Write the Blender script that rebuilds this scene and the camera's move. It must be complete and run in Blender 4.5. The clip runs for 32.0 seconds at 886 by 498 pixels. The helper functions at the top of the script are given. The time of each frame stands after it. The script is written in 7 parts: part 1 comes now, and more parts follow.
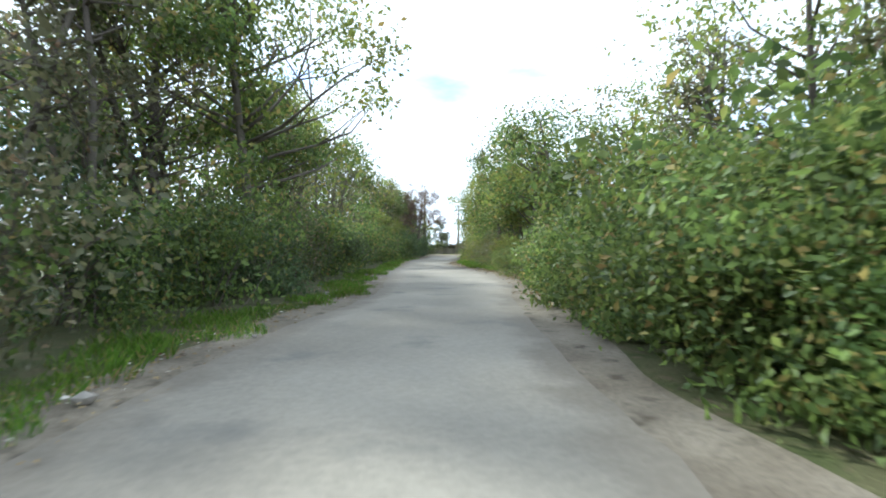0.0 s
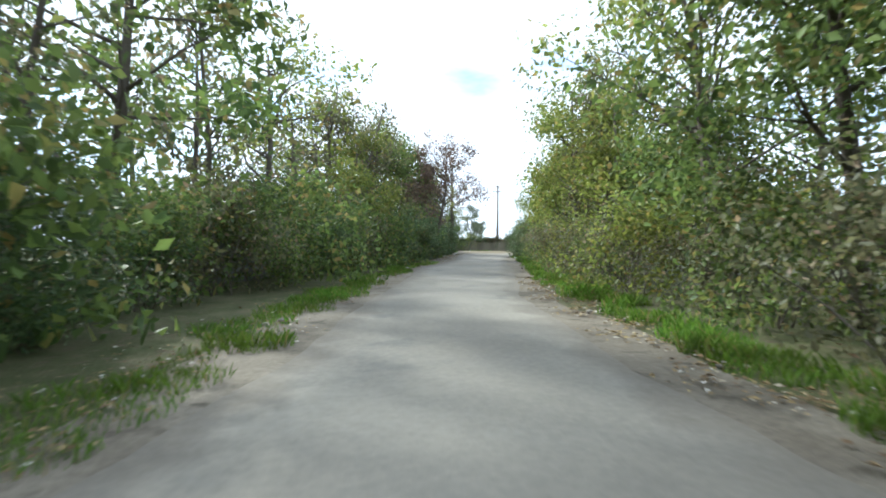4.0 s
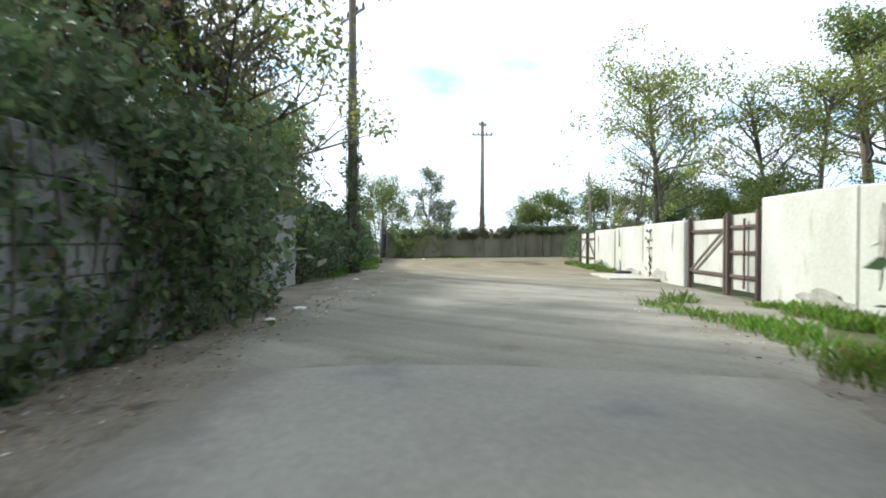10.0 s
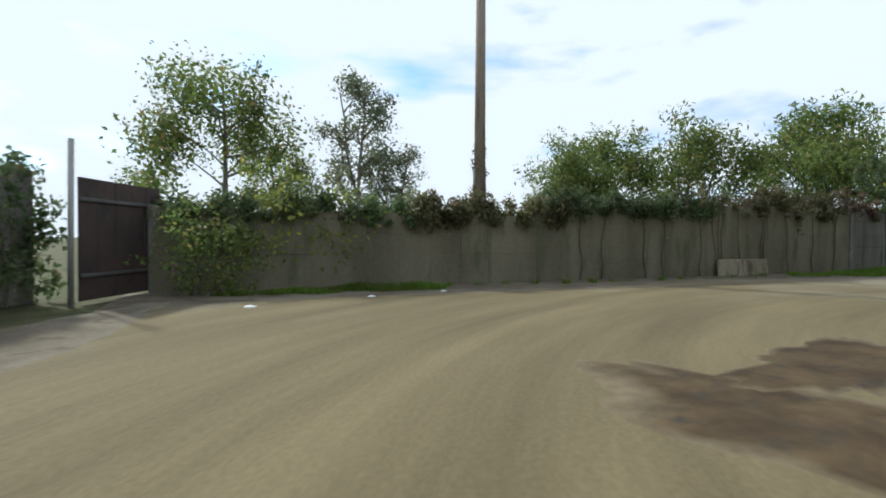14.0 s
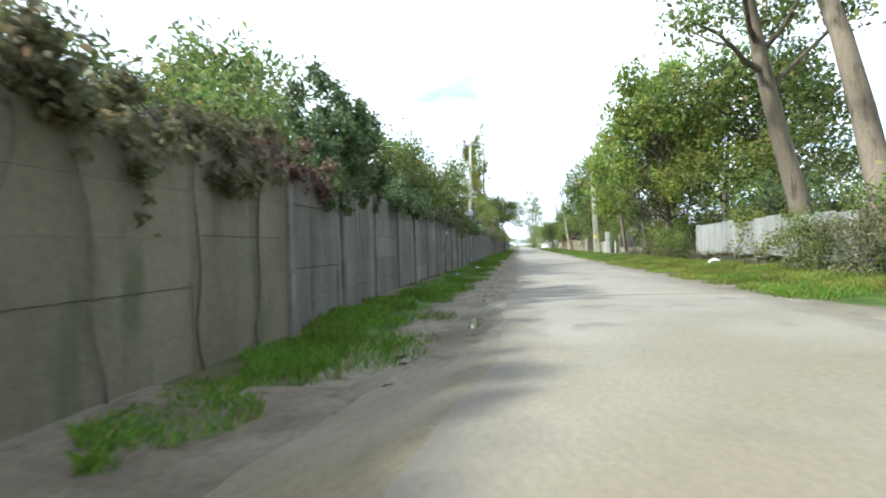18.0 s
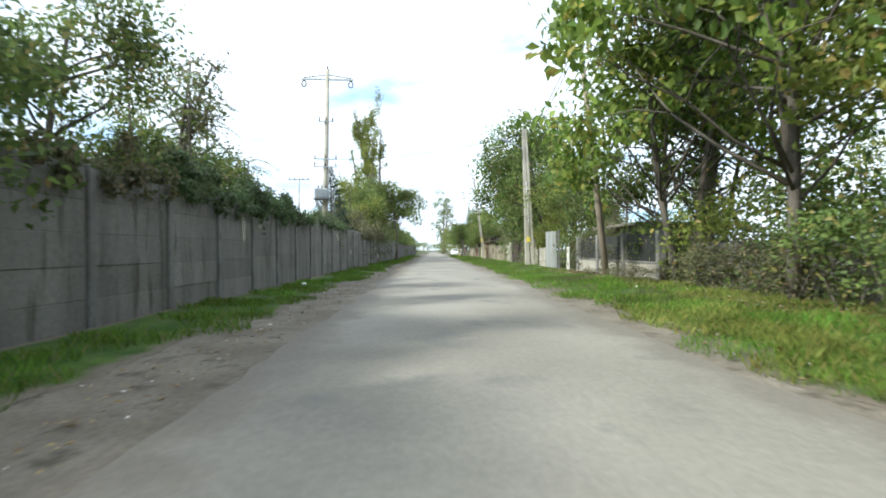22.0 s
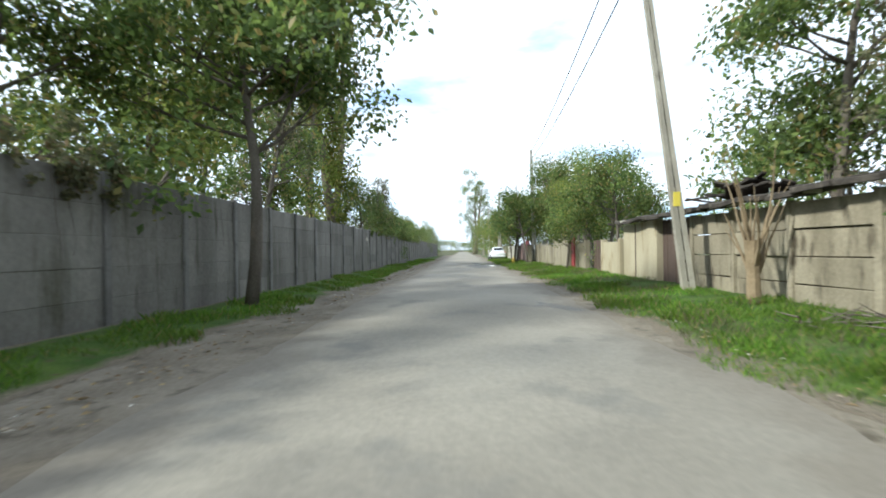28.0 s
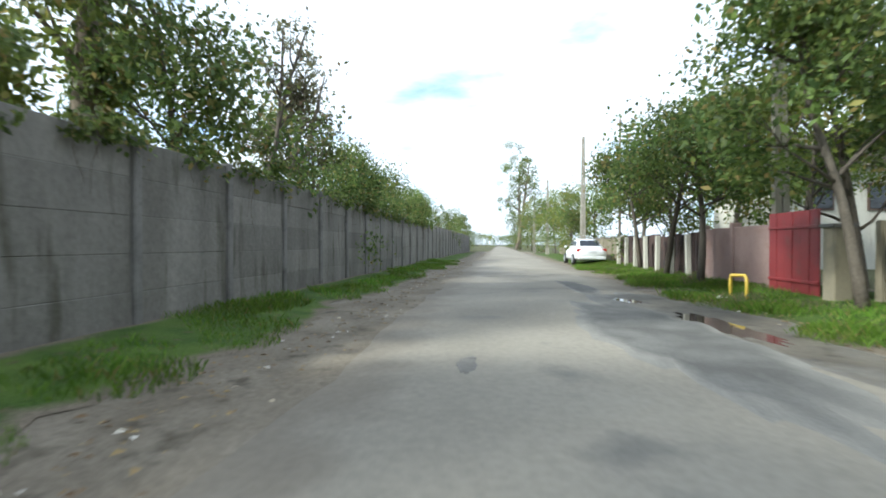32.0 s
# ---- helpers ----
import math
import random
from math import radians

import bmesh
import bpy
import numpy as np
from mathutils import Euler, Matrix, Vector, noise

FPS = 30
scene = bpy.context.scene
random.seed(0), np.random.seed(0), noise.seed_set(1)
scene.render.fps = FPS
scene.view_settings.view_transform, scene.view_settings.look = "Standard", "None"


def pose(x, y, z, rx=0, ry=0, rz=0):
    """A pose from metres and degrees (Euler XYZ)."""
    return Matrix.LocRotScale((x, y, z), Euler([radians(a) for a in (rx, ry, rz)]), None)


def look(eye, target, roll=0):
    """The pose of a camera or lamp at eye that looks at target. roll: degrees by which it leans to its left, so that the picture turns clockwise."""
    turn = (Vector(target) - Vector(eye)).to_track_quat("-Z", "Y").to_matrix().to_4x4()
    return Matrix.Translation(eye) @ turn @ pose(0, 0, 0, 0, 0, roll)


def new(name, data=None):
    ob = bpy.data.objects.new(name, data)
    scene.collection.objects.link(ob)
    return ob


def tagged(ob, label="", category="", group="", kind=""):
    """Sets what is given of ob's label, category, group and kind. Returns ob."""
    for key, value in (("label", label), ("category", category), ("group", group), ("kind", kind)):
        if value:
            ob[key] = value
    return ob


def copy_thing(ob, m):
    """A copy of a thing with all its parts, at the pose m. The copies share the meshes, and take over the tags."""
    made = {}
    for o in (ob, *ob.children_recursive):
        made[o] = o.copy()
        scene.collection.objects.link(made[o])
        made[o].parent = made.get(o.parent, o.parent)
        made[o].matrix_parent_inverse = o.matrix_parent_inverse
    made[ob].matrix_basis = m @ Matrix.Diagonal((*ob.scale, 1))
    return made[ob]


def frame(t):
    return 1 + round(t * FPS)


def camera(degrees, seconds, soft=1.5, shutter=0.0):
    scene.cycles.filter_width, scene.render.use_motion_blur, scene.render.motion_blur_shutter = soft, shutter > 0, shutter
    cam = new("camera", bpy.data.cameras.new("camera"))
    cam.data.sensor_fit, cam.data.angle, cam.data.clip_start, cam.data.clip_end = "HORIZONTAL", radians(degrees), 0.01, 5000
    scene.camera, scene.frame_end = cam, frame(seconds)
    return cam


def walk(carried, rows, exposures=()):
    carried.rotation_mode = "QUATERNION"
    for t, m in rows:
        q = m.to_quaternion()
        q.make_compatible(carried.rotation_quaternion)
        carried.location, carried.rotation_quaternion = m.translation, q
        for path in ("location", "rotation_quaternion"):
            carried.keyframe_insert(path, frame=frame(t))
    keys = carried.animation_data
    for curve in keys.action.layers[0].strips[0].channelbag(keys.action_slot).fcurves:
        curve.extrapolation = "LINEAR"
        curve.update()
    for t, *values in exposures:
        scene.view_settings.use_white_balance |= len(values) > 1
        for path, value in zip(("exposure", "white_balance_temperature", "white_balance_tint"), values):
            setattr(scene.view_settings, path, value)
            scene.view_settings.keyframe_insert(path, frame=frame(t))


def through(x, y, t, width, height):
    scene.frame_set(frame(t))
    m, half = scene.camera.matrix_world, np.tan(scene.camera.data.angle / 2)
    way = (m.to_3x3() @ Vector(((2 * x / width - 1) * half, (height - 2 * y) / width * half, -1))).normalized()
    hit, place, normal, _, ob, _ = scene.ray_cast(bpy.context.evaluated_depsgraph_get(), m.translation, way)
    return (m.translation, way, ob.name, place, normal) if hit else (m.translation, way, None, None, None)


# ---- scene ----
cam = camera(81.5, 32.0, 1.8, 0.2)
PATH = [
    (0.0, pose(-52.779, -106.897, 1.220, 90, 0, -19.739) @ pose(0, 0, 0, -0.010, 0, 0) @ pose(0, 0, 0, 0, 0, 0.369)),
    (0.5, pose(-51.606, -103.523, 1.198, 90, 0, -17.987) @ pose(0, 0, 0, -0.224, 0, 0) @ pose(0, 0, 0, 0, 0, -0.034)),
    (1.0, pose(-50.423, -100.115, 1.188, 90, 0, -17.635) @ pose(0, 0, 0, -1.042, 0, 0) @ pose(0, 0, 0, 0, 0, -0.138)),
    (1.5, pose(-49.236, -96.721, 1.185, 90, 0, -17.713) @ pose(0, 0, 0, -0.014, 0, 0) @ pose(0, 0, 0, 0, 0, -0.441)),
    (2.0, pose(-48.185, -93.600, 1.195, 90, 0, -17.737) @ pose(0, 0, 0, -0.845, 0, 0) @ pose(0, 0, 0, 0, 0, -0.166)),
    (2.5, pose(-46.969, -90.088, 1.200, 90, 0, -17.646) @ pose(0, 0, 0, 0.046, 0, 0) @ pose(0, 0, 0, 0, 0, -0.095)),
    (3.0, pose(-45.845, -86.604, 1.205, 90, 0, -17.002) @ pose(0, 0, 0, -0.367, 0, 0) @ pose(0, 0, 0, 0, 0, -0.343)),
    (3.5, pose(-44.750, -82.963, 1.216, 90, 0, -16.352) @ pose(0, 0, 0, -0.659, 0, 0) @ pose(0, 0, 0, 0, 0, 0.301)),
    (5.5, pose(-40.408, -67.914, 1.221, 90, 0, -18.086) @ pose(0, 0, 0, -0.307, 0, 0) @ pose(0, 0, 0, 0, 0, 0.575)),
    (6.0, pose(-39.208, -64.238, 1.226, 90, 0, -19.414) @ pose(0, 0, 0, -0.375, 0, 0) @ pose(0, 0, 0, 0, 0, -0.091)),
    (6.5, pose(-37.952, -60.869, 1.211, 90, 0, -20.756) @ pose(0, 0, 0, -0.720, 0, 0) @ pose(0, 0, 0, 0, 0, -0.272)),
    (7.0, pose(-36.542, -57.657, 1.204, 90, 0, -21.534) @ pose(0, 0, 0, -1.237, 0, 0) @ pose(0, 0, 0, 0, 0, 0.101)),
    (7.5, pose(-35.025, -54.238, 1.214, 90, 0, -21.786) @ pose(0, 0, 0, -0.737, 0, 0) @ pose(0, 0, 0, 0, 0, 0.267)),
    (8.0, pose(-33.544, -50.744, 1.219, 90, 0, -21.734) @ pose(0, 0, 0, -1.050, 0, 0) @ pose(0, 0, 0, 0, 0, -0.295)),
    (8.5, pose(-31.996, -47.022, 1.194, 90, 0, -21.443) @ pose(0, 0, 0, -1.404, 0, 0) @ pose(0, 0, 0, 0, 0, -0.152)),
    (9.0, pose(-30.502, -43.433, 1.183, 90, 0, -21.018) @ pose(0, 0, 0, -0.686, 0, 0) @ pose(0, 0, 0, 0, 0, 0.253)),
    (9.5, pose(-28.922, -39.778, 1.205, 90, 0, -20.476) @ pose(0, 0, 0, -0.700, 0, 0) @ pose(0, 0, 0, 0, 0, -0.154)),
    (10.0, pose(-27.628, -36.335, 1.182, 90, 0, -20.254) @ pose(0, 0, 0, -0.752, 0, 0) @ pose(0, 0, 0, 0, 0, 0.087)),
    (10.5, pose(-26.110, -32.751, 1.160, 90, 0, -19.737) @ pose(0, 0, 0, -0.871, 0, 0) @ pose(0, 0, 0, 0, 0, 0.171)),
    (11.0, pose(-24.551, -29.389, 1.173, 90, 0, -19.115) @ pose(0, 0, 0, -0.698, 0, 0) @ pose(0, 0, 0, 0, 0, -0.037)),
    (11.5, pose(-22.948, -26.041, 1.182, 90, 0, -18.596) @ pose(0, 0, 0, -1.176, 0, 0) @ pose(0, 0, 0, 0, 0, -0.162)),
    (12.0, pose(-21.501, -22.947, 1.185, 90, 0, -18.452) @ pose(0, 0, 0, -1.553, 0, 0) @ pose(0, 0, 0, 0, 0, 0.247)),
    (12.5, pose(-20.224, -19.969, 1.184, 90, 0, -18.409) @ pose(0, 0, 0, -1.381, 0, 0) @ pose(0, 0, 0, 0, 0, 0.116)),
    (13.0, pose(-19.187, -17.034, 1.156, 90, 0, -19.048) @ pose(0, 0, 0, -1.559, 0, 0) @ pose(0, 0, 0, 0, 0, 0.105)),
    (13.5, pose(-18.236, -14.451, 1.151, 90, 0, -20.044) @ pose(0, 0, 0, -1.300, 0, 0) @ pose(0, 0, 0, 0, 0, 0.449)),
    (15.5, pose(-12.654, -5.771, 1.218, 90, 0, -39.411) @ pose(0, 0, 0, -1.536, 0, 0) @ pose(0, 0, 0, 0, 0, -0.205)),
    (16.0, pose(-10.893, -4.643, 1.234, 90, 0, -46.987) @ pose(0, 0, 0, -1.749, 0, 0) @ pose(0, 0, 0, 0, 0, 0.278)),
    (16.5, pose(-9.163, -3.953, 1.241, 90, 0, -56.230) @ pose(0, 0, 0, -2.323, 0, 0) @ pose(0, 0, 0, 0, 0, -0.513)),
    (17.0, pose(-7.299, -3.578, 1.225, 90, 0, -64.507) @ pose(0, 0, 0, -1.301, 0, 0) @ pose(0, 0, 0, 0, 0, -1.103)),
    (17.5, pose(-5.336, -3.440, 1.174, 90, 0, -73.710) @ pose(0, 0, 0, -1.205, 0, 0) @ pose(0, 0, 0, 0, 0, -1.848)),
    (18.0, pose(-2.733, -3.387, 1.204, 90, 0, -81.560) @ pose(0, 0, 0, -0.163, 0, 0) @ pose(0, 0, 0, 0, 0, -1.773)),
    (18.5, pose(-0.017, -3.370, 1.224, 90, 0, -88.111) @ pose(0, 0, 0, -2.344, 0, 0) @ pose(0, 0, 0, 0, 0, -0.093)),
    (19.0, pose(2.307, -3.551, 1.223, 90, 0, -91.858) @ pose(0, 0, 0, 0.905, 0, 0) @ pose(0, 0, 0, 0, 0, 1.754)),
    (19.5, pose(4.620, -3.773, 1.212, 90, 0, -93.702) @ pose(0, 0, 0, 0.325, 0, 0) @ pose(0, 0, 0, 0, 0, 1.438)),
    (20.0, pose(6.965, -4.030, 1.193, 90, 0, -94.278) @ pose(0, 0, 0, 0.194, 0, 0) @ pose(0, 0, 0, 0, 0, 1.257)),
    (20.5, pose(9.711, -4.395, 1.190, 90, 0, -93.684) @ pose(0, 0, 0, 0.217, 0, 0) @ pose(0, 0, 0, 0, 0, 0.742)),
    (21.0, pose(12.650, -4.752, 1.210, 90, 0, -92.885) @ pose(0, 0, 0, 0.440, 0, 0) @ pose(0, 0, 0, 0, 0, 0.339)),
    (21.5, pose(16.154, -4.996, 1.230, 90, 0, -91.998) @ pose(0, 0, 0, 0.388, 0, 0) @ pose(0, 0, 0, 0, 0, 0.231)),
    (22.0, pose(19.681, -5.144, 1.204, 90, 0, -91.140) @ pose(0, 0, 0, 0.128, 0, 0) @ pose(0, 0, 0, 0, 0, -0.445)),
    (22.5, pose(23.446, -5.192, 1.175, 90, 0, -90.615) @ pose(0, 0, 0, -0.105, 0, 0) @ pose(0, 0, 0, 0, 0, -0.477)),
    (23.0, pose(27.108, -5.322, 1.143, 90, 0, -91.141) @ pose(0, 0, 0, -0.220, 0, 0) @ pose(0, 0, 0, 0, 0, -0.640)),
    (23.5, pose(30.961, -5.612, 1.124, 90, 0, -92.115) @ pose(0, 0, 0, 0.282, 0, 0) @ pose(0, 0, 0, 0, 0, -0.443)),
    (24.0, pose(34.529, -5.842, 1.094, 90, 0, -93.896) @ pose(0, 0, 0, 0.196, 0, 0) @ pose(0, 0, 0, 0, 0, -0.085)),
    (24.5, pose(38.347, -6.090, 1.109, 90, 0, -93.884) @ pose(0, 0, 0, 0.227, 0, 0) @ pose(0, 0, 0, 0, 0, -0.672)),
    (25.0, pose(41.977, -6.217, 1.144, 90, 0, -89.750) @ pose(0, 0, 0, 0.295, 0, 0) @ pose(0, 0, 0, 0, 0, -0.924)),
    (25.5, pose(45.504, -6.344, 1.186, 90, 0, -86.500) @ pose(0, 0, 0, -0.012, 0, 0) @ pose(0, 0, 0, 0, 0, -0.381)),
    (27.5, pose(61.150, -5.792, 1.209, 90, 0, -87.537) @ pose(0, 0, 0, -0.012, 0, 0) @ pose(0, 0, 0, 0, 0, -0.584)),
    (28.0, pose(65.536, -5.675, 1.202, 90, 0, -87.760) @ pose(0, 0, 0, 0.121, 0, 0) @ pose(0, 0, 0, 0, 0, -0.849)),
    (28.5, pose(69.708, -5.497, 1.214, 90, 0, -88.294) @ pose(0, 0, 0, -0.302, 0, 0) @ pose(0, 0, 0, 0, 0, -0.259)),
    (29.0, pose(73.767, -5.432, 1.214, 90, 0, -88.505) @ pose(0, 0, 0, -0.127, 0, 0) @ pose(0, 0, 0, 0, 0, -0.472)),
    (29.5, pose(77.426, -5.413, 1.183, 90, 0, -88.486) @ pose(0, 0, 0, -0.303, 0, 0) @ pose(0, 0, 0, 0, 0, -0.657)),
    (30.0, pose(81.078, -5.480, 1.159, 90, 0, -87.604) @ pose(0, 0, 0, -0.158, 0, 0) @ pose(0, 0, 0, 0, 0, -0.412)),
    (30.5, pose(84.491, -5.414, 1.163, 90, 0, -87.011) @ pose(0, 0, 0, -0.402, 0, 0) @ pose(0, 0, 0, 0, 0, -0.057)),
    (31.0, pose(87.971, -5.255, 1.153, 90, 0, -86.219) @ pose(0, 0, 0, -0.651, 0, 0) @ pose(0, 0, 0, 0, 0, 0.343)),
    (31.5, pose(91.250, -5.025, 1.145, 90, 0, -84.923) @ pose(0, 0, 0, -0.286, 0, 0) @ pose(0, 0, 0, 0, 0, 0.123)),
    (32.0, pose(94.883, -4.684, 1.134, 90, 0, -83.839) @ pose(0, 0, 0, -0.517, 0, 0) @ pose(0, 0, 0, 0, 0, 0.111)),
]
LIGHT = [(0.0, 0.6), (3.0, 0.5), (6.0, 0.8), (8.0, 0.8), (9.5, 0.6), (10.3, 0.36), (11.0, 0.0), (12.0, -0.27), (13.5, -0.36), (15.5, 0.5), (17.0, 0.72), (18.0, 0.75), (19.0, 0.58), (20.0, 0.5), (22.0, 0.5), (24.0, 0.36), (25.0, 0.18), (28.0, 0.38), (29.0, 0.38), (30.0, 0.38), (32.0, 0.42)]
walk(cam, PATH, [(t, stops, 5350 if t < 9 else 5750 if 11.5 < t < 15 else 5500, 4) for t, stops in LIGHT])

# ---- world, sun, exposure ----
world = bpy.data.worlds.new("sky")
world.use_nodes = True
scene.world = world
SUN_DIR = Vector((-0.45, 0.89, 0.0)).normalized()
SUN_EL = radians(37)
wn, wl = world.node_tree.nodes, world.node_tree.links
sky = wn.new("ShaderNodeTexSky")
sky.sky_type, sky.sun_disc = "NISHITA", False
sky.sun_elevation, sky.sun_rotation = SUN_EL, math.atan2(SUN_DIR.x, SUN_DIR.y)
sky.air_density, sky.dust_density = 1.0, 2.0
wco = wn.new("ShaderNodeTexCoord")
wmap = wn.new("ShaderNodeMapping")
wmap.inputs["Location"].default_value = (2.3, 0.9, 0.6)
wmap.inputs["Scale"].default_value = (1.6, 1.6, 5.0)
wnoise = wn.new("ShaderNodeTexNoise")
wnoise.inputs["Scale"].default_value, wnoise.inputs["Detail"].default_value = 2.4, 7.0
wramp = wn.new("ShaderNodeValToRGB")
wramp.color_ramp.elements[0].position, wramp.color_ramp.elements[1].position = 0.22, 0.45
wmix = wn.new("ShaderNodeMixRGB")
wmix.inputs[2].default_value = (11.5, 11.6, 11.8, 1)
wl.new(wco.outputs["Generated"], wmap.inputs["Vector"])
wl.new(wmap.outputs["Vector"], wnoise.inputs["Vector"])
wl.new(wnoise.outputs["Fac"], wramp.inputs["Fac"])
wl.new(wramp.outputs["Color"], wmix.inputs[0])
wgain = wn.new("ShaderNodeMixRGB")
wgain.blend_type = "MULTIPLY"
wgain.inputs[0].default_value = 1
wgain.inputs[2].default_value = (1.3, 1.8, 2.35, 1)
wl.new(sky.outputs["Color"], wgain.inputs[1])
wl.new(wgain.outputs["Color"], wmix.inputs[1])
wl.new(wmix.outputs["Color"], wn["Background"].inputs["Color"])
wn["Background"].inputs["Strength"].default_value = 0.1
sun = new("sun", bpy.data.lights.new("sun", "SUN"))
sun.data.energy, sun.data.angle, sun.data.color = 5.0, radians(3.5), (1.0, 0.91, 0.74)
sun.matrix_world = look(Vector((0, 0, 60)), Vector((0, 0, 60)) - (SUN_DIR * math.cos(SUN_EL) + Vector((0, 0, math.sin(SUN_EL)))))


# ---- materials ----
def mat(name, c1, c2, scale=1.0, fine=25.0, rough=0.85, bump=0.3, metal=0.0, contrast=0.25, c3=None, stain=0.5, per_piece=0.0, streak=1.0, dust=None, edge=None):
    """Two colours mixed by a broad noise, a fine grain over them, stains of a third colour, relief, and a little change from piece to piece."""
    m = bpy.data.materials.new(name)
    m.use_nodes = True
    n, l = m.node_tree.nodes, m.node_tree.links
    b = n["Principled BSDF"]
    geo = n.new("ShaderNodeNewGeometry")
    mp = n.new("ShaderNodeMapping")
    mp.inputs["Scale"].default_value = (1, 1, 1 / streak)
    l.new(geo.outputs["Position"], mp.inputs["Vector"])
    broad = n.new("ShaderNodeTexNoise")
    broad.inputs["Scale"].default_value, broad.inputs["Detail"].default_value = scale, 6
    grain = n.new("ShaderNodeTexNoise")
    grain.inputs["Scale"].default_value, grain.inputs["Detail"].default_value = fine, 4
    l.new(mp.outputs[0], broad.inputs["Vector"])
    l.new(geo.outputs["Position"], grain.inputs["Vector"])
    ramp = n.new("ShaderNodeValToRGB")
    ramp.color_ramp.elements[0].position, ramp.color_ramp.elements[1].position = 0.36, 0.64
    l.new(broad.outputs["Fac"], ramp.inputs["Fac"])
    mix = n.new("ShaderNodeMixRGB")
    mix.inputs[1].default_value, mix.inputs[2].default_value = (*c1, 1), (*c2, 1)
    l.new(ramp.outputs["Color"], mix.inputs[0])
    out = mix.outputs["Color"]
    if c3:
        spots = n.new("ShaderNodeTexNoise")
        spots.inputs["Scale"].default_value, spots.inputs["Detail"].default_value = scale * 2.7, 8
        l.new(mp.outputs[0], spots.inputs["Vector"])
        cut = n.new("ShaderNodeMapRange")
        cut.inputs["From Min"].default_value, cut.inputs["From Max"].default_value = 0.68 - 0.3 * stain, 0.82 - 0.3 * stain
        l.new(spots.outputs["Fac"], cut.inputs["Value"])
        over = n.new("ShaderNodeMixRGB")
        over.inputs[2].default_value = (*c3, 1)
        l.new(cut.outputs["Result"], over.inputs[0])
        l.new(out, over.inputs[1])
        out = over.outputs["Color"]
    if dust:
        away = n.new("ShaderNodeVectorMath")
        away.operation = "DISTANCE"
        away.inputs[1].default_value = (-13, -9, 0)
        l.new(geo.outputs["Position"], away.inputs[0])
        drift = n.new("ShaderNodeMath")
        drift.operation = "MULTIPLY_ADD"
        drift.inputs[1].default_value = 22.0
        l.new(broad.outputs["Fac"], drift.inputs[0])
        l.new(away.outputs["Value"], drift.inputs[2])
        near = n.new("ShaderNodeMapRange")
        near.inputs["From Min"].default_value, near.inputs["From Max"].default_value = 18, 31
        near.inputs["To Min"].default_value, near.inputs["To Max"].default_value = 1, 0
        l.new(drift.outputs[0], near.inputs["Value"])
        dm = n.new("ShaderNodeMixRGB")
        dm.inputs[2].default_value = (*dust, 1)
        l.new(near.outputs["Result"], dm.inputs[0])
        l.new(out, dm.inputs[1])
        out = dm.outputs["Color"]
    if edge:
        uv = n.new("ShaderNodeUVMap")
        sep = n.new("ShaderNodeSeparateXYZ")
        l.new(uv.outputs["UV"], sep.inputs[0])
        rag = n.new("ShaderNodeTexNoise")
        rag.inputs["Scale"].default_value, rag.inputs["Detail"].default_value = 1.5, 9
        l.new(geo.outputs["Position"], rag.inputs["Vector"])
        off = n.new("ShaderNodeMath")
        off.operation = "MULTIPLY_ADD"
        off.inputs[1].default_value = 0.30
        l.new(rag.outputs["Fac"], off.inputs[0])
        l.new(sep.outputs["X"], off.inputs[2])
        rim = n.new("ShaderNodeMapRange")
        rim.inputs["From Min"].default_value, rim.inputs["From Max"].default_value = 0.19, 0.29
        rim.inputs["To Min"].default_value, rim.inputs["To Max"].default_value = 1, 0
        l.new(off.outputs[0], rim.inputs["Value"])
        em = n.new("ShaderNodeMixRGB")
        em.inputs[2].default_value = (*edge, 1)
        l.new(rim.outputs["Result"], em.inputs[0])
        l.new(out, em.inputs[1])
        out = em.outputs["Color"]
    hsv = n.new("ShaderNodeHueSaturation")
    val = n.new("ShaderNodeMapRange")
    val.inputs["To Min"].default_value, val.inputs["To Max"].default_value = 1 - contrast, 1 + contrast
    l.new(grain.outputs["Fac"], val.inputs["Value"])
    vout = val.outputs["Result"]
    if per_piece:
        info = n.new("ShaderNodeObjectInfo")
        pv = n.new("ShaderNodeMapRange")
        pv.inputs["To Min"].default_value, pv.inputs["To Max"].default_value = 1 - per_piece, 1 + per_piece
        l.new(info.outputs["Random"], pv.inputs["Value"])
        mul = n.new("ShaderNodeMath")
        mul.operation = "MULTIPLY"
        l.new(vout, mul.inputs[0])
        l.new(pv.outputs["Result"], mul.inputs[1])
        vout = mul.outputs[0]
    l.new(vout, hsv.inputs["Value"])
    l.new(out, hsv.inputs["Color"])
    l.new(hsv.outputs["Color"], b.inputs["Base Color"])
    b.inputs["Roughness"].default_value, b.inputs["Metallic"].default_value = rough, metal
    b.inputs["Specular IOR Level"].default_value = 0.2 if rough >= 0.85 else 0.5
    bp = n.new("ShaderNodeBump")
    bp.inputs["Strength"].default_value, bp.inputs["Distance"].default_value = bump, 0.02
    l.new(grain.outputs["Fac"], bp.inputs["Height"])
    l.new(bp.outputs["Normal"], b.inputs["Normal"])
    return m


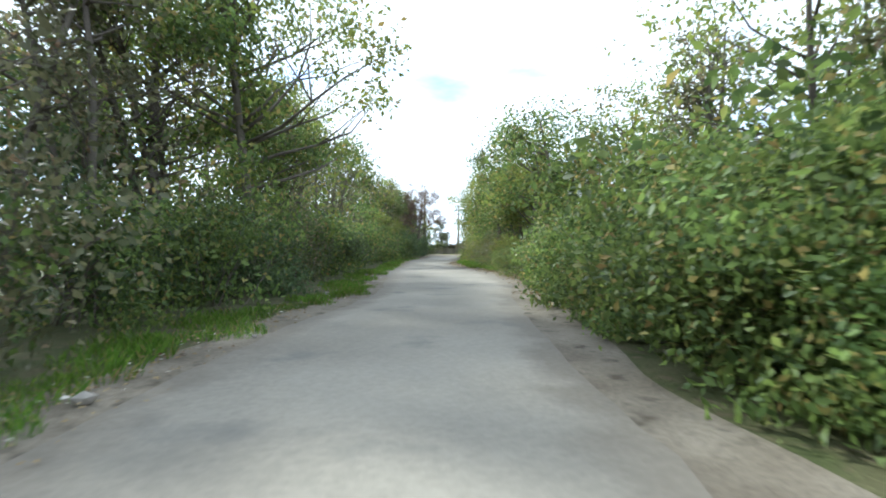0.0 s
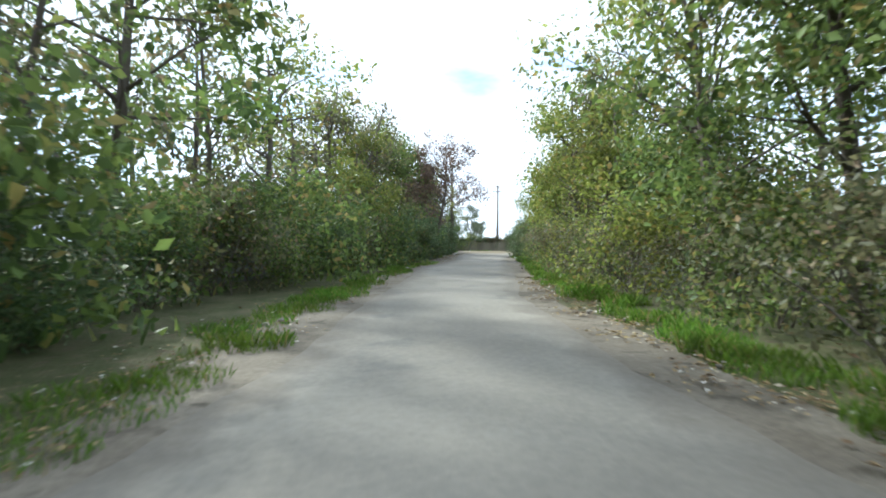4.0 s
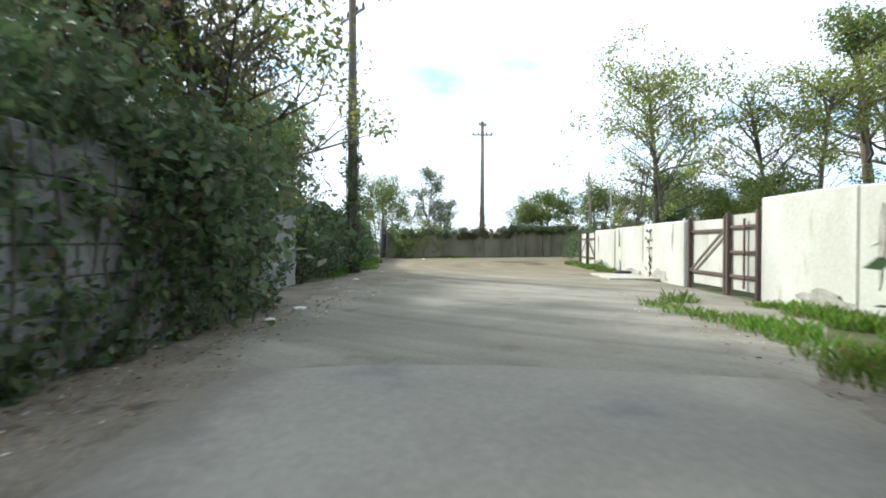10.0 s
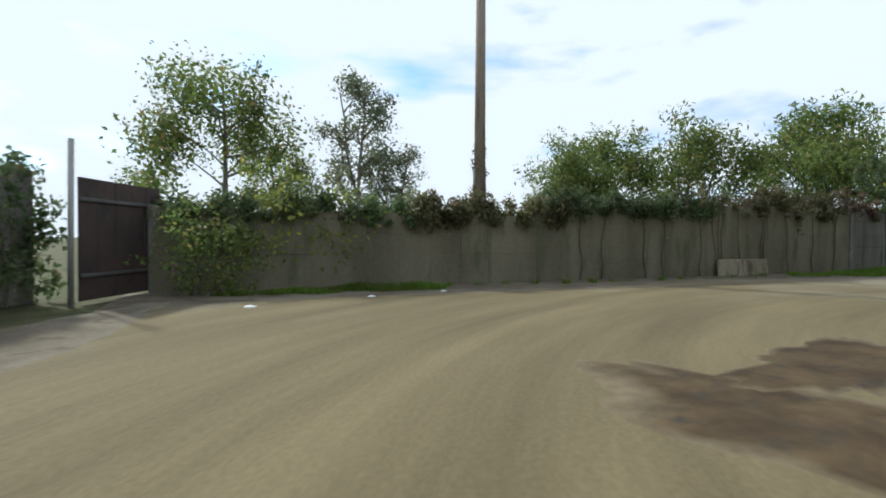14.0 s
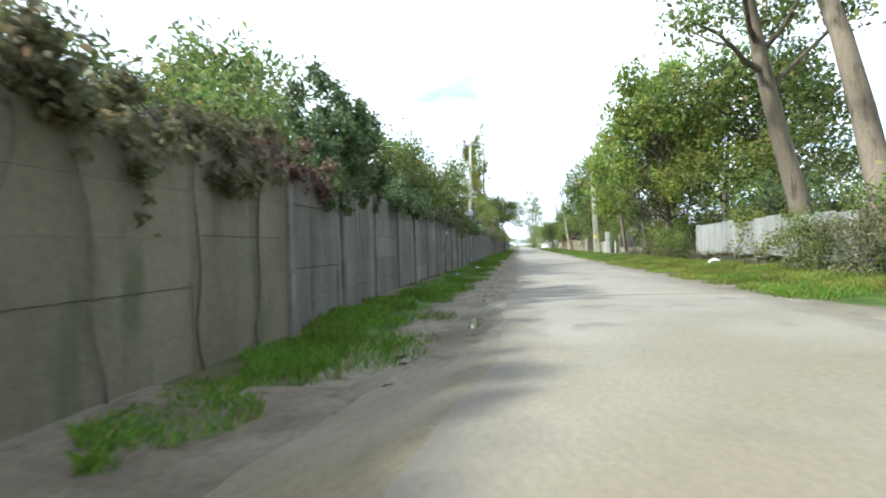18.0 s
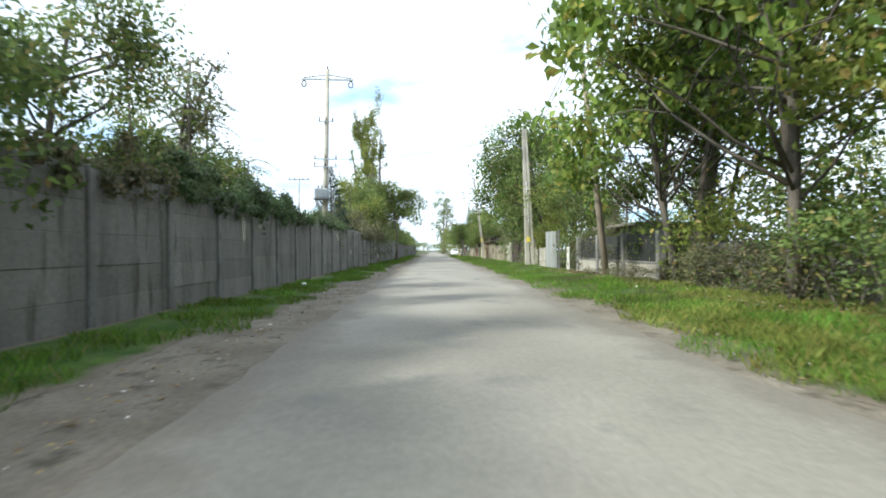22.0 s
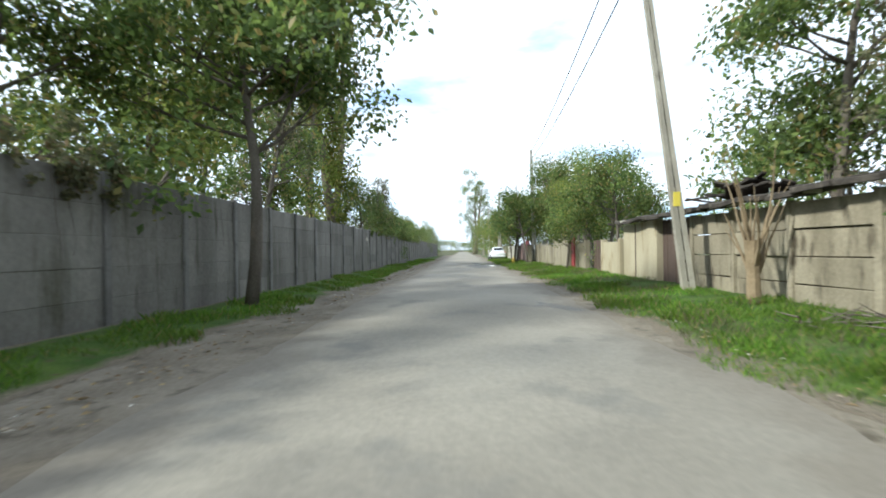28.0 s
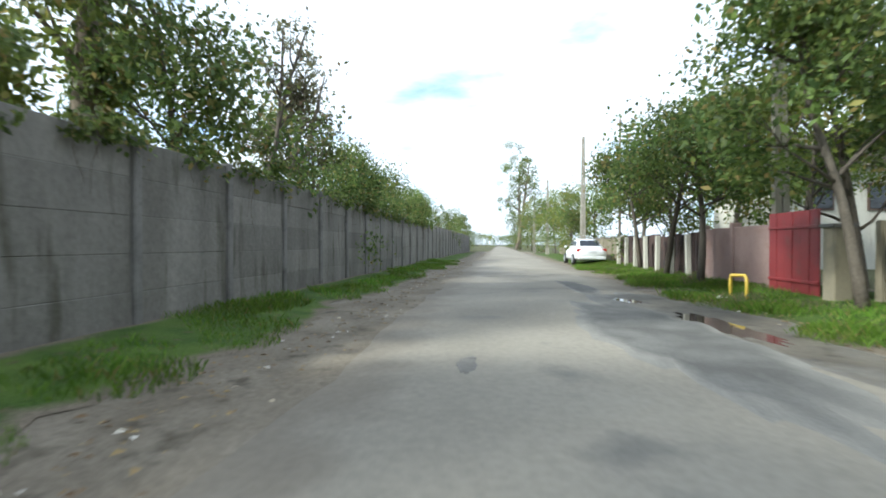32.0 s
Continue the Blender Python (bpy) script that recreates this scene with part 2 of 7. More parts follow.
def leaf_mat(name, dark, light, dry, rough=0.5, through=0.45):
    """Leaves that differ one by one, with some dry ones, and let light through."""
    m = bpy.data.materials.new(name)
    m.use_nodes = True
    n, l = m.node_tree.nodes, m.node_tree.links
    b, o = n["Principled BSDF"], n["Material Output"]
    geo = n.new("ShaderNodeNewGeometry")
    ramp = n.new("ShaderNodeValToRGB")
    e = ramp.color_ramp.elements
    e[0].color, e[1].color = (*dark, 1), (*light, 1)
    e[0].position, e[1].position = 0.1, 0.85
    last = e.new(0.97)
    last.color = (*dry, 1)
    big = n.new("ShaderNodeTexNoise")
    big.inputs["Scale"].default_value = 0.55
    l.new(geo.outputs["Position"], big.inputs["Vector"])
    l.new(geo.outputs["Random Per Island"], ramp.inputs["Fac"])
    hsv = n.new("ShaderNodeHueSaturation")
    mr = n.new("ShaderNodeMapRange")
    mr.inputs["From Min"].default_value, mr.inputs["From Max"].default_value = 0.3, 0.7
    mr.inputs["To Min"].default_value, mr.inputs["To Max"].default_value = 0.65, 1.35
    l.new(big.outputs["Fac"], mr.inputs["Value"])
    l.new(mr.outputs["Result"], hsv.inputs["Value"])
    hue = n.new("ShaderNodeMapRange")
    hue.inputs["To Min"].default_value, hue.inputs["To Max"].default_value = 0.47, 0.53
    l.new(big.outputs["Fac"], hue.inputs["Value"])
    l.new(hue.outputs["Result"], hsv.inputs["Hue"])
    l.new(ramp.outputs["Color"], hsv.inputs["Color"])
    l.new(hsv.outputs["Color"], b.inputs["Base Color"])
    b.inputs["Roughness"].default_value = rough
    b.inputs["Specular IOR Level"].default_value = 0.3
    tr = n.new("ShaderNodeBsdfTranslucent")
    l.new(hsv.outputs["Color"], tr.inputs["Color"])
    mx = n.new("ShaderNodeMixShader")
    mx.inputs[0].default_value = through
    l.new(b.outputs[0], mx.inputs[1])
    l.new(tr.outputs[0], mx.inputs[2])
    l.new(mx.outputs[0], o.inputs["Surface"])
    return m


ASPHALT = mat("worn_asphalt", (0.200, 0.181, 0.148), (0.265, 0.242, 0.200), 0.3, 16, 0.85, 0.3, 0, 0.22, (0.15, 0.142, 0.125), 0.3, 0, 1.0, (0.21, 0.175, 0.115), (0.178, 0.157, 0.126))
SAND = mat("dusty_sand", (0.170, 0.152, 0.118), (0.228, 0.205, 0.160), 0.5, 24, 0.9, 0.35, 0, 0.28, (0.14, 0.122, 0.095), 0.36, 0, 1.0, (0.148, 0.119, 0.066))


def worn_round(m, cx, cy, strength):
    """Streaks of packed and loose dust that run in arcs round a point, as wheels leave them."""
    n, l = m.node_tree.nodes, m.node_tree.links
    b = n["Principled BSDF"]
    old = b.inputs["Base Color"].links[0].from_socket
    geo = n.new("ShaderNodeNewGeometry")
    off = n.new("ShaderNodeVectorMath")
    off.operation = "SUBTRACT"
    off.inputs[1].default_value = (cx, cy, 0)
    l.new(geo.outputs["Position"], off.inputs[0])
    sep = n.new("ShaderNodeSeparateXYZ")
    l.new(off.outputs[0], sep.inputs[0])
    size = n.new("ShaderNodeVectorMath")
    size.operation = "LENGTH"
    l.new(off.outputs[0], size.inputs[0])
    ang = n.new("ShaderNodeMath")
    ang.operation = "ARCTAN2"
    l.new(sep.outputs["Y"], ang.inputs[0])
    l.new(sep.outputs["X"], ang.inputs[1])
    com = n.new("ShaderNodeCombineXYZ")
    l.new(size.outputs["Value"], com.inputs[0])
    l.new(ang.outputs[0], com.inputs[1])
    arcs = n.new("ShaderNodeTexNoise")
    arcs.inputs["Scale"].default_value, arcs.inputs["Detail"].default_value, arcs.inputs["Roughness"].default_value = 1.3, 7, 0.62
    l.new(com.outputs[0], arcs.inputs["Vector"])
    val = n.new("ShaderNodeMapRange")
    val.inputs["From Min"].default_value, val.inputs["From Max"].default_value = 0.28, 0.72
    val.inputs["To Min"].default_value, val.inputs["To Max"].default_value = 1 - strength, 1 + strength
    l.new(arcs.outputs["Fac"], val.inputs["Value"])
    hsv = n.new("ShaderNodeHueSaturation")
    l.new(val.outputs["Result"], hsv.inputs["Value"])
    l.new(old, hsv.inputs["Color"])
    l.new(hsv.outputs["Color"], b.inputs["Base Color"])
    bp = n.new("ShaderNodeBump")
    bp.inputs["Strength"].default_value, bp.inputs["Distance"].default_value = 0.5, 0.06
    l.new(b.inputs["Normal"].links[0].from_socket, bp.inputs["Normal"])
    l.new(arcs.outputs["Fac"], bp.inputs["Height"])
    l.new(bp.outputs["Normal"], b.inputs["Normal"])


worn_round(SAND, -5.5, -17.0, 0.3)
DIRT = mat("verge_dirt", (0.140, 0.118, 0.088), (0.205, 0.178, 0.138), 1.1, 16, 0.95, 0.9, 0, 0.4, (0.085, 0.072, 0.052), 0.42)
GROUND = mat("grassy_earth", (0.055, 0.066, 0.022), (0.095, 0.09, 0.045), 1.7, 22, 0.95, 1.0, 0, 0.6, (0.11, 0.088, 0.055), 0.45)
TURF = mat("grass_turf", (0.04, 0.075, 0.012), (0.075, 0.115, 0.02), 2.2, 30, 0.95, 1.0, 0, 0.6, (0.085, 0.07, 0.04), 0.36, 0, 1.0, None, (0.15, 0.125, 0.092))
GRIME = mat("dark_wall_grime", (0.30, 0.28, 0.235), (0.42, 0.395, 0.34), 3.0, 24, 0.95, 0.3, 0, 0.3)
MUD = mat("damp_mud", (0.046, 0.030, 0.015), (0.092, 0.063, 0.033), 1.6, 9, 0.9, 0.9, 0, 0.35, (0.045, 0.037, 0.027), 0.42, 0, 1.0, None, (0.16, 0.128, 0.08))
ROAD_MUD = mat("damp_road_mud", (0.08, 0.07, 0.055), (0.13, 0.115, 0.09), 1.6, 9, 0.6, 0.9, 0, 0.35, (0.045, 0.04, 0.033), 0.42, 0, 1.0, None, (0.13, 0.12, 0.104))
# Pale concrete with moss spots, its base darkened to hold the trees' shade.
MOSSY_SHADED = mat("mossy_shaded_concrete", (0.19, 0.19, 0.175), (0.29, 0.285, 0.265), 1.1, 18, 0.95, 0.5, 0, 0.25, (0.12, 0.135, 0.09), 0.4, 0.08, 2.0)
EARTH = mat("trodden_earth", (0.105, 0.087, 0.062), (0.165, 0.140, 0.104), 1.1, 16, 0.95, 0.8, 0, 0.4, (0.08, 0.066, 0.045), 0.42, 0, 1.0, None, (0.172, 0.150, 0.114))
WATER = mat("puddle_water", (0.05, 0.045, 0.035), (0.06, 0.055, 0.045), 2, 3, 0.04, 0.02, 0, 0.05)
TAR = mat("tar_patch", (0.095, 0.092, 0.085), (0.145, 0.14, 0.13), 1.5, 25, 0.85, 0.4, 0, 0.25, None, 0.5, 0, 1.0, None, (0.205, 0.196, 0.176))
CONC = mat("weathered_concrete", (0.136, 0.127, 0.110), (0.206, 0.194, 0.171), 1.3, 13, 0.9, 0.5, 0, 0.28, (0.094, 0.089, 0.068), 0.46, 0.14, 6.0)
BEND_CONC = mat("mossy_brown_concrete", (0.138, 0.125, 0.086), (0.205, 0.186, 0.132), 0.9, 13, 0.9, 0.4, 0, 0.22, (0.115, 0.120, 0.072), 0.5, 0.04, 4.0)
CONC_POST = mat("post_concrete", (0.14, 0.133, 0.122), (0.205, 0.196, 0.182), 1.4, 20, 0.9, 0.4, 0, 0.2, (0.11, 0.105, 0.095), 0.3, 0.12)
PALE_CONC = mat("pale_concrete", (0.29, 0.265, 0.215), (0.40, 0.37, 0.305), 1.2, 22, 0.85, 0.3, 0, 0.15, (0.26, 0.24, 0.20), 0.3, 0.08)
BLOCKWORK = mat("grey_blockwork", (0.12, 0.118, 0.11), (0.20, 0.196, 0.18), 1.1, 20, 0.95, 0.6, 0, 0.3, (0.07, 0.085, 0.05), 0.45, 0.10, 2.5)
LIME = mat("whitewashed_plaster", (0.47, 0.45, 0.385), (0.57, 0.55, 0.485), 0.9, 14, 0.85, 0.3, 0, 0.14, (0.40, 0.36, 0.29), 0.3, 0.05, 3.0)
TAN_CONC = mat("weathered_tan_concrete", (0.20, 0.172, 0.122), (0.31, 0.272, 0.198), 1.4, 18, 0.92, 0.5, 0, 0.3, (0.11, 0.092, 0.065), 0.5, 0.12, 3.0)
# Lighter copy of the cream plaster, raised to the brightness of a sunlit front.
SUNLIT_CREAM = mat("sunlit_cream_render", (0.31, 0.268, 0.182), (0.42, 0.37, 0.262), 0.9, 16, 0.9, 0.35, 0, 0.14, (0.24, 0.185, 0.105), 0.36, 0.05, 3.0)
ROOF_ROTTEN = mat("rotten_roof_felt", (0.032, 0.027, 0.023), (0.07, 0.06, 0.05), 2.0, 22, 0.95, 0.8, 0, 0.3, (0.12, 0.105, 0.085), 0.3)
CREAM = mat("cream_plaster", (0.20, 0.174, 0.122), (0.285, 0.252, 0.185), 0.8, 14, 0.9, 0.3, 0, 0.12, (0.17, 0.148, 0.112), 0.42, 0.08, 2.0)
PINK = mat("faded_pink_plaster", (0.26, 0.175, 0.155), (0.34, 0.24, 0.215), 0.9, 15, 0.9, 0.3, 0, 0.12, (0.30, 0.20, 0.16), 0.3, 0.06)
ZINC = mat("galvanised_sheet", (0.20, 0.205, 0.195), (0.29, 0.29, 0.27), 2.0, 12, 0.55, 0.1, 0.25, 0.12, (0.22, 0.19, 0.155), 0.36, 0.10, 9.0)
RUST = mat("rusty_sheet", (0.045, 0.03, 0.028), (0.075, 0.048, 0.042), 1.2, 18, 0.75, 0.3, 0.1, 0.2, (0.03, 0.028, 0.028), 0.4, 0.15)
# Colour for solid mesh panels, with the shaded inside and vines behind painted in.
MESH_DARK_BEHIND = mat("mesh_with_dark_behind", (0.018, 0.018, 0.015), (0.034, 0.032, 0.026), 2.5, 40, 0.8, 0.6, 0.2, 0.4, (0.03, 0.042, 0.018), 0.45)
RED = mat("red_painted_metal", (0.19, 0.024, 0.028), (0.25, 0.036, 0.038), 1.2, 18, 0.5, 0.1, 0, 0.12, (0.17, 0.05, 0.045), 0.3)
YELLOW = mat("yellow_painted_pipe", (0.62, 0.42, 0.05), (0.70, 0.50, 0.08), 2, 20, 0.45, 0.1, 0, 0.1)
WOOD_DARK = mat("old_dark_wood", (0.085, 0.06, 0.05), (0.13, 0.095, 0.075), 1.8, 30, 0.85, 0.5, 0, 0.25, None, 0.5, 0.15, 6.0)
POLE_WOOD = mat("grey_brown_pole_wood", (0.20, 0.16, 0.12), (0.28, 0.23, 0.18), 2.0, 30, 0.85, 0.5, 0, 0.25, (0.14, 0.11, 0.08), 0.3, 0.1, 8.0)
BARK = mat("tree_bark", (0.09, 0.075, 0.06), (0.15, 0.13, 0.105), 2.2, 22, 0.95, 1.0, 0, 0.35, None, 0.5, 0.15, 5.0)
SHOOT_BARK = mat("tawny_shoot_bark", (0.17, 0.125, 0.075), (0.26, 0.20, 0.125), 2.0, 18, 0.9, 0.6, 0, 0.3)
PALE_BARK = mat("poplar_bark", (0.135, 0.110, 0.082), (0.215, 0.178, 0.135), 2.0, 18, 0.95, 0.9, 0, 0.35, (0.08, 0.068, 0.052), 0.42, 0.1, 5.0)
METAL = mat("dark_weathered_metal", (0.10, 0.10, 0.10), (0.16, 0.155, 0.15), 2, 25, 0.55, 0.2, 0.5, 0.2)
GREY_STEEL = mat("grey_painted_steel", (0.30, 0.32, 0.33), (0.36, 0.38, 0.39), 1.5, 20, 0.5, 0.1, 0.2, 0.1)
CERAMIC = mat("brown_insulator_ceramic", (0.05, 0.035, 0.03), (0.07, 0.05, 0.04), 3, 30, 0.25, 0.05, 0, 0.1)
WIRE = mat("black_cable", (0.02, 0.02, 0.02), (0.03, 0.03, 0.03), 3, 30, 0.6, 0.05, 0, 0.1)
ROOF = mat("old_roof_sheet", (0.12, 0.10, 0.085), (0.19, 0.16, 0.13), 1.2, 18, 0.9, 0.6, 0, 0.25, (0.07, 0.07, 0.06), 0.4)
WHITE_CAR = mat("white_car_paint", (0.76, 0.77, 0.78), (0.80, 0.80, 0.81), 0.6, 6, 0.25, 0.0, 0, 0.03)
GLASS_DARK = mat("dark_car_glass", (0.02, 0.022, 0.024), (0.03, 0.032, 0.034), 2, 8, 0.06, 0.0, 0, 0.05)
RUBBER = mat("black_rubber", (0.02, 0.02, 0.02), (0.03, 0.03, 0.03), 4, 30, 0.8, 0.1, 0, 0.15)
LAMP_RED = mat("red_lamp_plastic", (0.35, 0.02, 0.02), (0.40, 0.03, 0.03), 3, 20, 0.2, 0.0, 0, 0.05)
LITTER_W = mat("white_litter", (0.66, 0.66, 0.64), (0.74, 0.74, 0.72), 4, 30, 0.6, 0.2, 0, 0.12)
LITTER_B = mat("blue_litter", (0.06, 0.20, 0.50), (0.08, 0.26, 0.60), 4, 30, 0.5, 0.2, 0, 0.12)
LITTER_R = mat("red_litter", (0.60, 0.06, 0.06), (0.66, 0.09, 0.08), 4, 30, 0.5, 0.2, 0, 0.12)
LITTER_Y = mat("yellow_plate", (0.65, 0.52, 0.06), (0.70, 0.58, 0.10), 4, 30, 0.5, 0.1, 0, 0.1)
STONE = mat("rubble_stone", (0.24, 0.22, 0.19), (0.34, 0.31, 0.27), 2, 18, 0.95, 0.6, 0, 0.25, None, 0.5, 0.2)
BLUE_SHED = mat("blue_sheet", (0.07, 0.13, 0.24), (0.10, 0.17, 0.29), 1, 12, 0.6, 0.1, 0.1, 0.12)
LEAF = leaf_mat("broad_leaves", (0.075, 0.112, 0.034), (0.205, 0.268, 0.066), (0.30, 0.23, 0.08), 0.5, 0.52)
LEAF_YEL = leaf_mat("yellowing_leaves", (0.13, 0.165, 0.034), (0.275, 0.31, 0.065), (0.34, 0.26, 0.08), 0.5, 0.52)
LEAF_BRIGHT = leaf_mat("bright_leaves", (0.105, 0.165, 0.03), (0.265, 0.335, 0.062), (0.36, 0.30, 0.07), 0.45, 0.55)
LEAF_PALE = leaf_mat("pale_silvery_leaves", (0.10, 0.125, 0.075), (0.21, 0.235, 0.15), (0.28, 0.25, 0.15), 0.45, 0.45)
LEAF_DRY = leaf_mat("dull_dry_leaves", (0.102, 0.110, 0.055), (0.205, 0.195, 0.098), (0.26, 0.18, 0.11), 0.5, 0.5)
LEAF_DARK = leaf_mat("dark_ivy_leaves", (0.064, 0.100, 0.045), (0.148, 0.202, 0.082), (0.15, 0.13, 0.07))
LEAF_RED = leaf_mat("reddish_brown_leaves", (0.125, 0.088, 0.066), (0.21, 0.145, 0.105), (0.25, 0.16, 0.10))
NEEDLE = leaf_mat("fir_needles", (0.024, 0.044, 0.026), (0.052, 0.080, 0.046), (0.07, 0.07, 0.04), 0.6, 0.15)
GRASS = leaf_mat("grass_blades", (0.072, 0.142, 0.014), (0.168, 0.275, 0.032), (0.26, 0.21, 0.08), 0.6, 0.45)
FALLEN = leaf_mat("fallen_leaves", (0.14, 0.09, 0.045), (0.30, 0.22, 0.10), (0.55, 0.52, 0.46), 0.8, 0.1)


# ---- mesh helpers ----
def finish(name, bm, material, parent=None, label="", smooth=False):
    me = bpy.data.meshes.new(name)
    bmesh.ops.recalc_face_normals(bm, faces=bm.faces)
    bm.to_mesh(me)
    bm.free()
    for p in me.polygons:
        p.use_smooth = smooth
    me.materials.append(material)
    ob = new(name, me)
    ob.parent = parent
    if label:
        ob["label"] = label
    return ob


def part(name, bm, material, parent, label="", smooth=False):
    return finish(name, bm, material, parent, label, smooth)


def mesh_of(name, verts, faces, material, smooth=False):
    me = bpy.data.meshes.new(name)
    me.from_pydata(verts, [], faces)
    me.materials.append(material)
    if smooth:
        for p in me.polygons:
            p.use_smooth = True
    me.update()
    return me


def shared(name, me, parent, x=0, y=0, z=0, rz=0.0, rx=0.0, ry=0.0, sc=(1, 1, 1)):
    ob = new(name, me)
    ob.parent = parent
    ob.location, ob.rotation_euler, ob.scale = (x, y, z), (rx, ry, rz), sc
    return ob


def thing(name, x, y, z, rz=0.0, label="", category="", group="", kind=""):
    ob = new(name)
    ob.empty_display_size = 0.2
    ob.location, ob.rotation_euler = (x, y, z), (0, 0, radians(rz))
    return tagged(ob, label, category, group, kind)


def box(bm, cx, cy, cz, sx, sy, sz, bevel=0.0, turn=None):
    """A box of that centre and size, with its edges rounded off by bevel."""
    r = bmesh.ops.create_cube(bm, size=1)
    vs = r["verts"]
    bmesh.ops.scale(bm, vec=(sx, sy, sz), verts=vs)
    if bevel:
        es = list({e for v in vs for e in v.link_edges})
        r = bmesh.ops.bevel(bm, geom=es, offset=bevel, segments=1, affect="EDGES")
        vs = list({v for f in r["faces"] for v in f.verts} | {v for v in vs if v.is_valid})
    if turn:
        bmesh.ops.rotate(bm, cent=(0, 0, 0), matrix=turn.to_matrix() if isinstance(turn, Euler) else turn, verts=vs)
    bmesh.ops.translate(bm, vec=(cx, cy, cz), verts=vs)
    return vs


def tube(bm, points, radii, seg=8, cap=True):
    """A tapering tube along points."""
    rings = []
    for i, p in enumerate(points):
        p = Vector(p)
        a = Vector(points[max(i - 1, 0)])
        b = Vector(points[min(i + 1, len(points) - 1)])
        d = (b - a).normalized()
        u = d.cross(Vector((0.3, 1, 0.2))).normalized()
        w = d.cross(u)
        rings.append([bm.verts.new(p + (u * math.cos(k) + w * math.sin(k)) * radii[i]) for k in (2 * math.pi * j / seg for j in range(seg))])
    for r0, r1 in zip(rings, rings[1:]):
        for j in range(seg):
            bm.faces.new((r0[j], r0[(j + 1) % seg], r1[(j + 1) % seg], r1[j]))
    if cap:
        bm.faces.new(rings[0][::-1])
        bm.faces.new(rings[-1])


def chunk(bm, x, y, z, sx, sy, sz, rng, jag=0.18):
    """An uneven lump: a stone, a clod, a crumpled bag."""
    r = bmesh.ops.create_icosphere(bm, subdivisions=1, radius=0.5)
    for v in r["verts"]:
        v.co = Vector((v.co.x * sx, v.co.y * sy, v.co.z * sz)) * rng.uniform(1 - jag, 1 + jag)
    bmesh.ops.translate(bm, vec=(x, y, z), verts=r["verts"])


def leaf_cloud(rng, centres, radii, count, size, squash=(1, 1, 1), shell=0.55, droop=0.3, aspect=0.55):
    """Leaves, each a folded lozenge, strewn through blobs of foliage, denser towards their outside."""
    centres, radii = np.array(centres, float), np.array(radii, float)
    share = radii**2 / (radii**2).sum()
    pick = rng.choice(len(radii), count, p=share)
    d = rng.normal(size=(count, 3))
    d /= np.linalg.norm(d, axis=1)[:, None]
    r = (1 - shell * rng.random(count) ** 1.6) * (1 + 0.22 * rng.normal(size=count).clip(-1.5, 1.8))
    pos = centres[pick] + d * (radii[pick] * r)[:, None] * np.array(squash)
    n = d * 0.5 + rng.normal(size=(count, 3)) * 0.75 + np.array([0, 0, 0.35])
    n /= np.linalg.norm(n, axis=1)[:, None]
    t = rng.normal(size=(count, 3)) + np.array([0, 0, -droop])
    t -= (t * n).sum(1)[:, None] * n
    t /= np.linalg.norm(t, axis=1)[:, None]
    b = np.cross(n, t)
    s = size * rng.uniform(0.6, 1.35, count)[:, None]
    tip, root = pos + t * s * 0.5, pos - t * s * 0.5
    w1, w2 = pos + b * s * aspect * 0.5 + n * s * 0.10 - t * s * 0.06, pos - b * s * aspect * 0.5 + n * s * 0.10 - t * s * 0.06
    verts = np.stack([root, w1, tip, w2], 1).reshape(-1, 3)
    k = np.arange(count) * 4
    faces = np.concatenate([np.stack([k, k + 1, k + 2], 1), np.stack([k, k + 2, k + 3], 1)])
    return verts, faces


def leaf_mesh(name, verts, faces, material):
    me = bpy.data.meshes.new(name)
    me.vertices.add(len(verts))
    me.vertices.foreach_set("co", np.asarray(verts, np.float32).ravel())
    me.loops.add(len(faces) * 3)
    me.polygons.add(len(faces))
    me.loops.foreach_set("vertex_index", np.asarray(faces, np.int32).ravel())
    me.polygons.foreach_set("loop_start", np.arange(len(faces), dtype=np.int32) * 3)
    me.update(calc_edges=True)
    me.materials.append(material)
    return me


# ---- the line of the lane before the bend ----
LANE = [(-60.0, -128.0), (-52.78, -106.9), (-48.18, -93.6), (-44.75, -82.96), (-40.41, -67.91), (-36.54, -57.66), (-33.54, -50.74),
        (-30.5, -43.43), (-26.11, -32.75), (-22.95, -26.04), (-20.22, -19.97), (-17.6, -13.0), (-14.6, -5.0)]
LANE_S = [-22.3]
for (xa, ya), (xb, yb) in zip(LANE, LANE[1:]):
    LANE_S.append(LANE_S[-1] + math.hypot(xb - xa, yb - ya))


def lane(s, d=0.0):
    """A place s metres along the lane from where the drive begins, d metres to the right of the driven line."""
    x, y = (float(np.interp(s, LANE_S, [p[k] for p in LANE])) for k in (0, 1))
    x2, y2 = (float(np.interp(s + 1.5, LANE_S, [p[k] for p in LANE])) for k in (0, 1))
    x1, y1 = (float(np.interp(s - 1.5, LANE_S, [p[k] for p in LANE])) for k in (0, 1))
    q = math.hypot(x2 - x1, y2 - y1)
    tx, ty = (x2 - x1) / q, (y2 - y1) / q
    return x + ty * d, y - tx * d


def lane_turn(s):
    """Heading of the lane in degrees from +x."""
    (xa, ya), (xb, yb) = lane(s - 1), lane(s + 1)
    return math.degrees(math.atan2(yb - ya, xb - xa))


# ---- ground, lane, road ----
def wob(a, b=0.0, k=0.35):
    return noise.noise(Vector((a * k, b * 3.1, 1.7)))


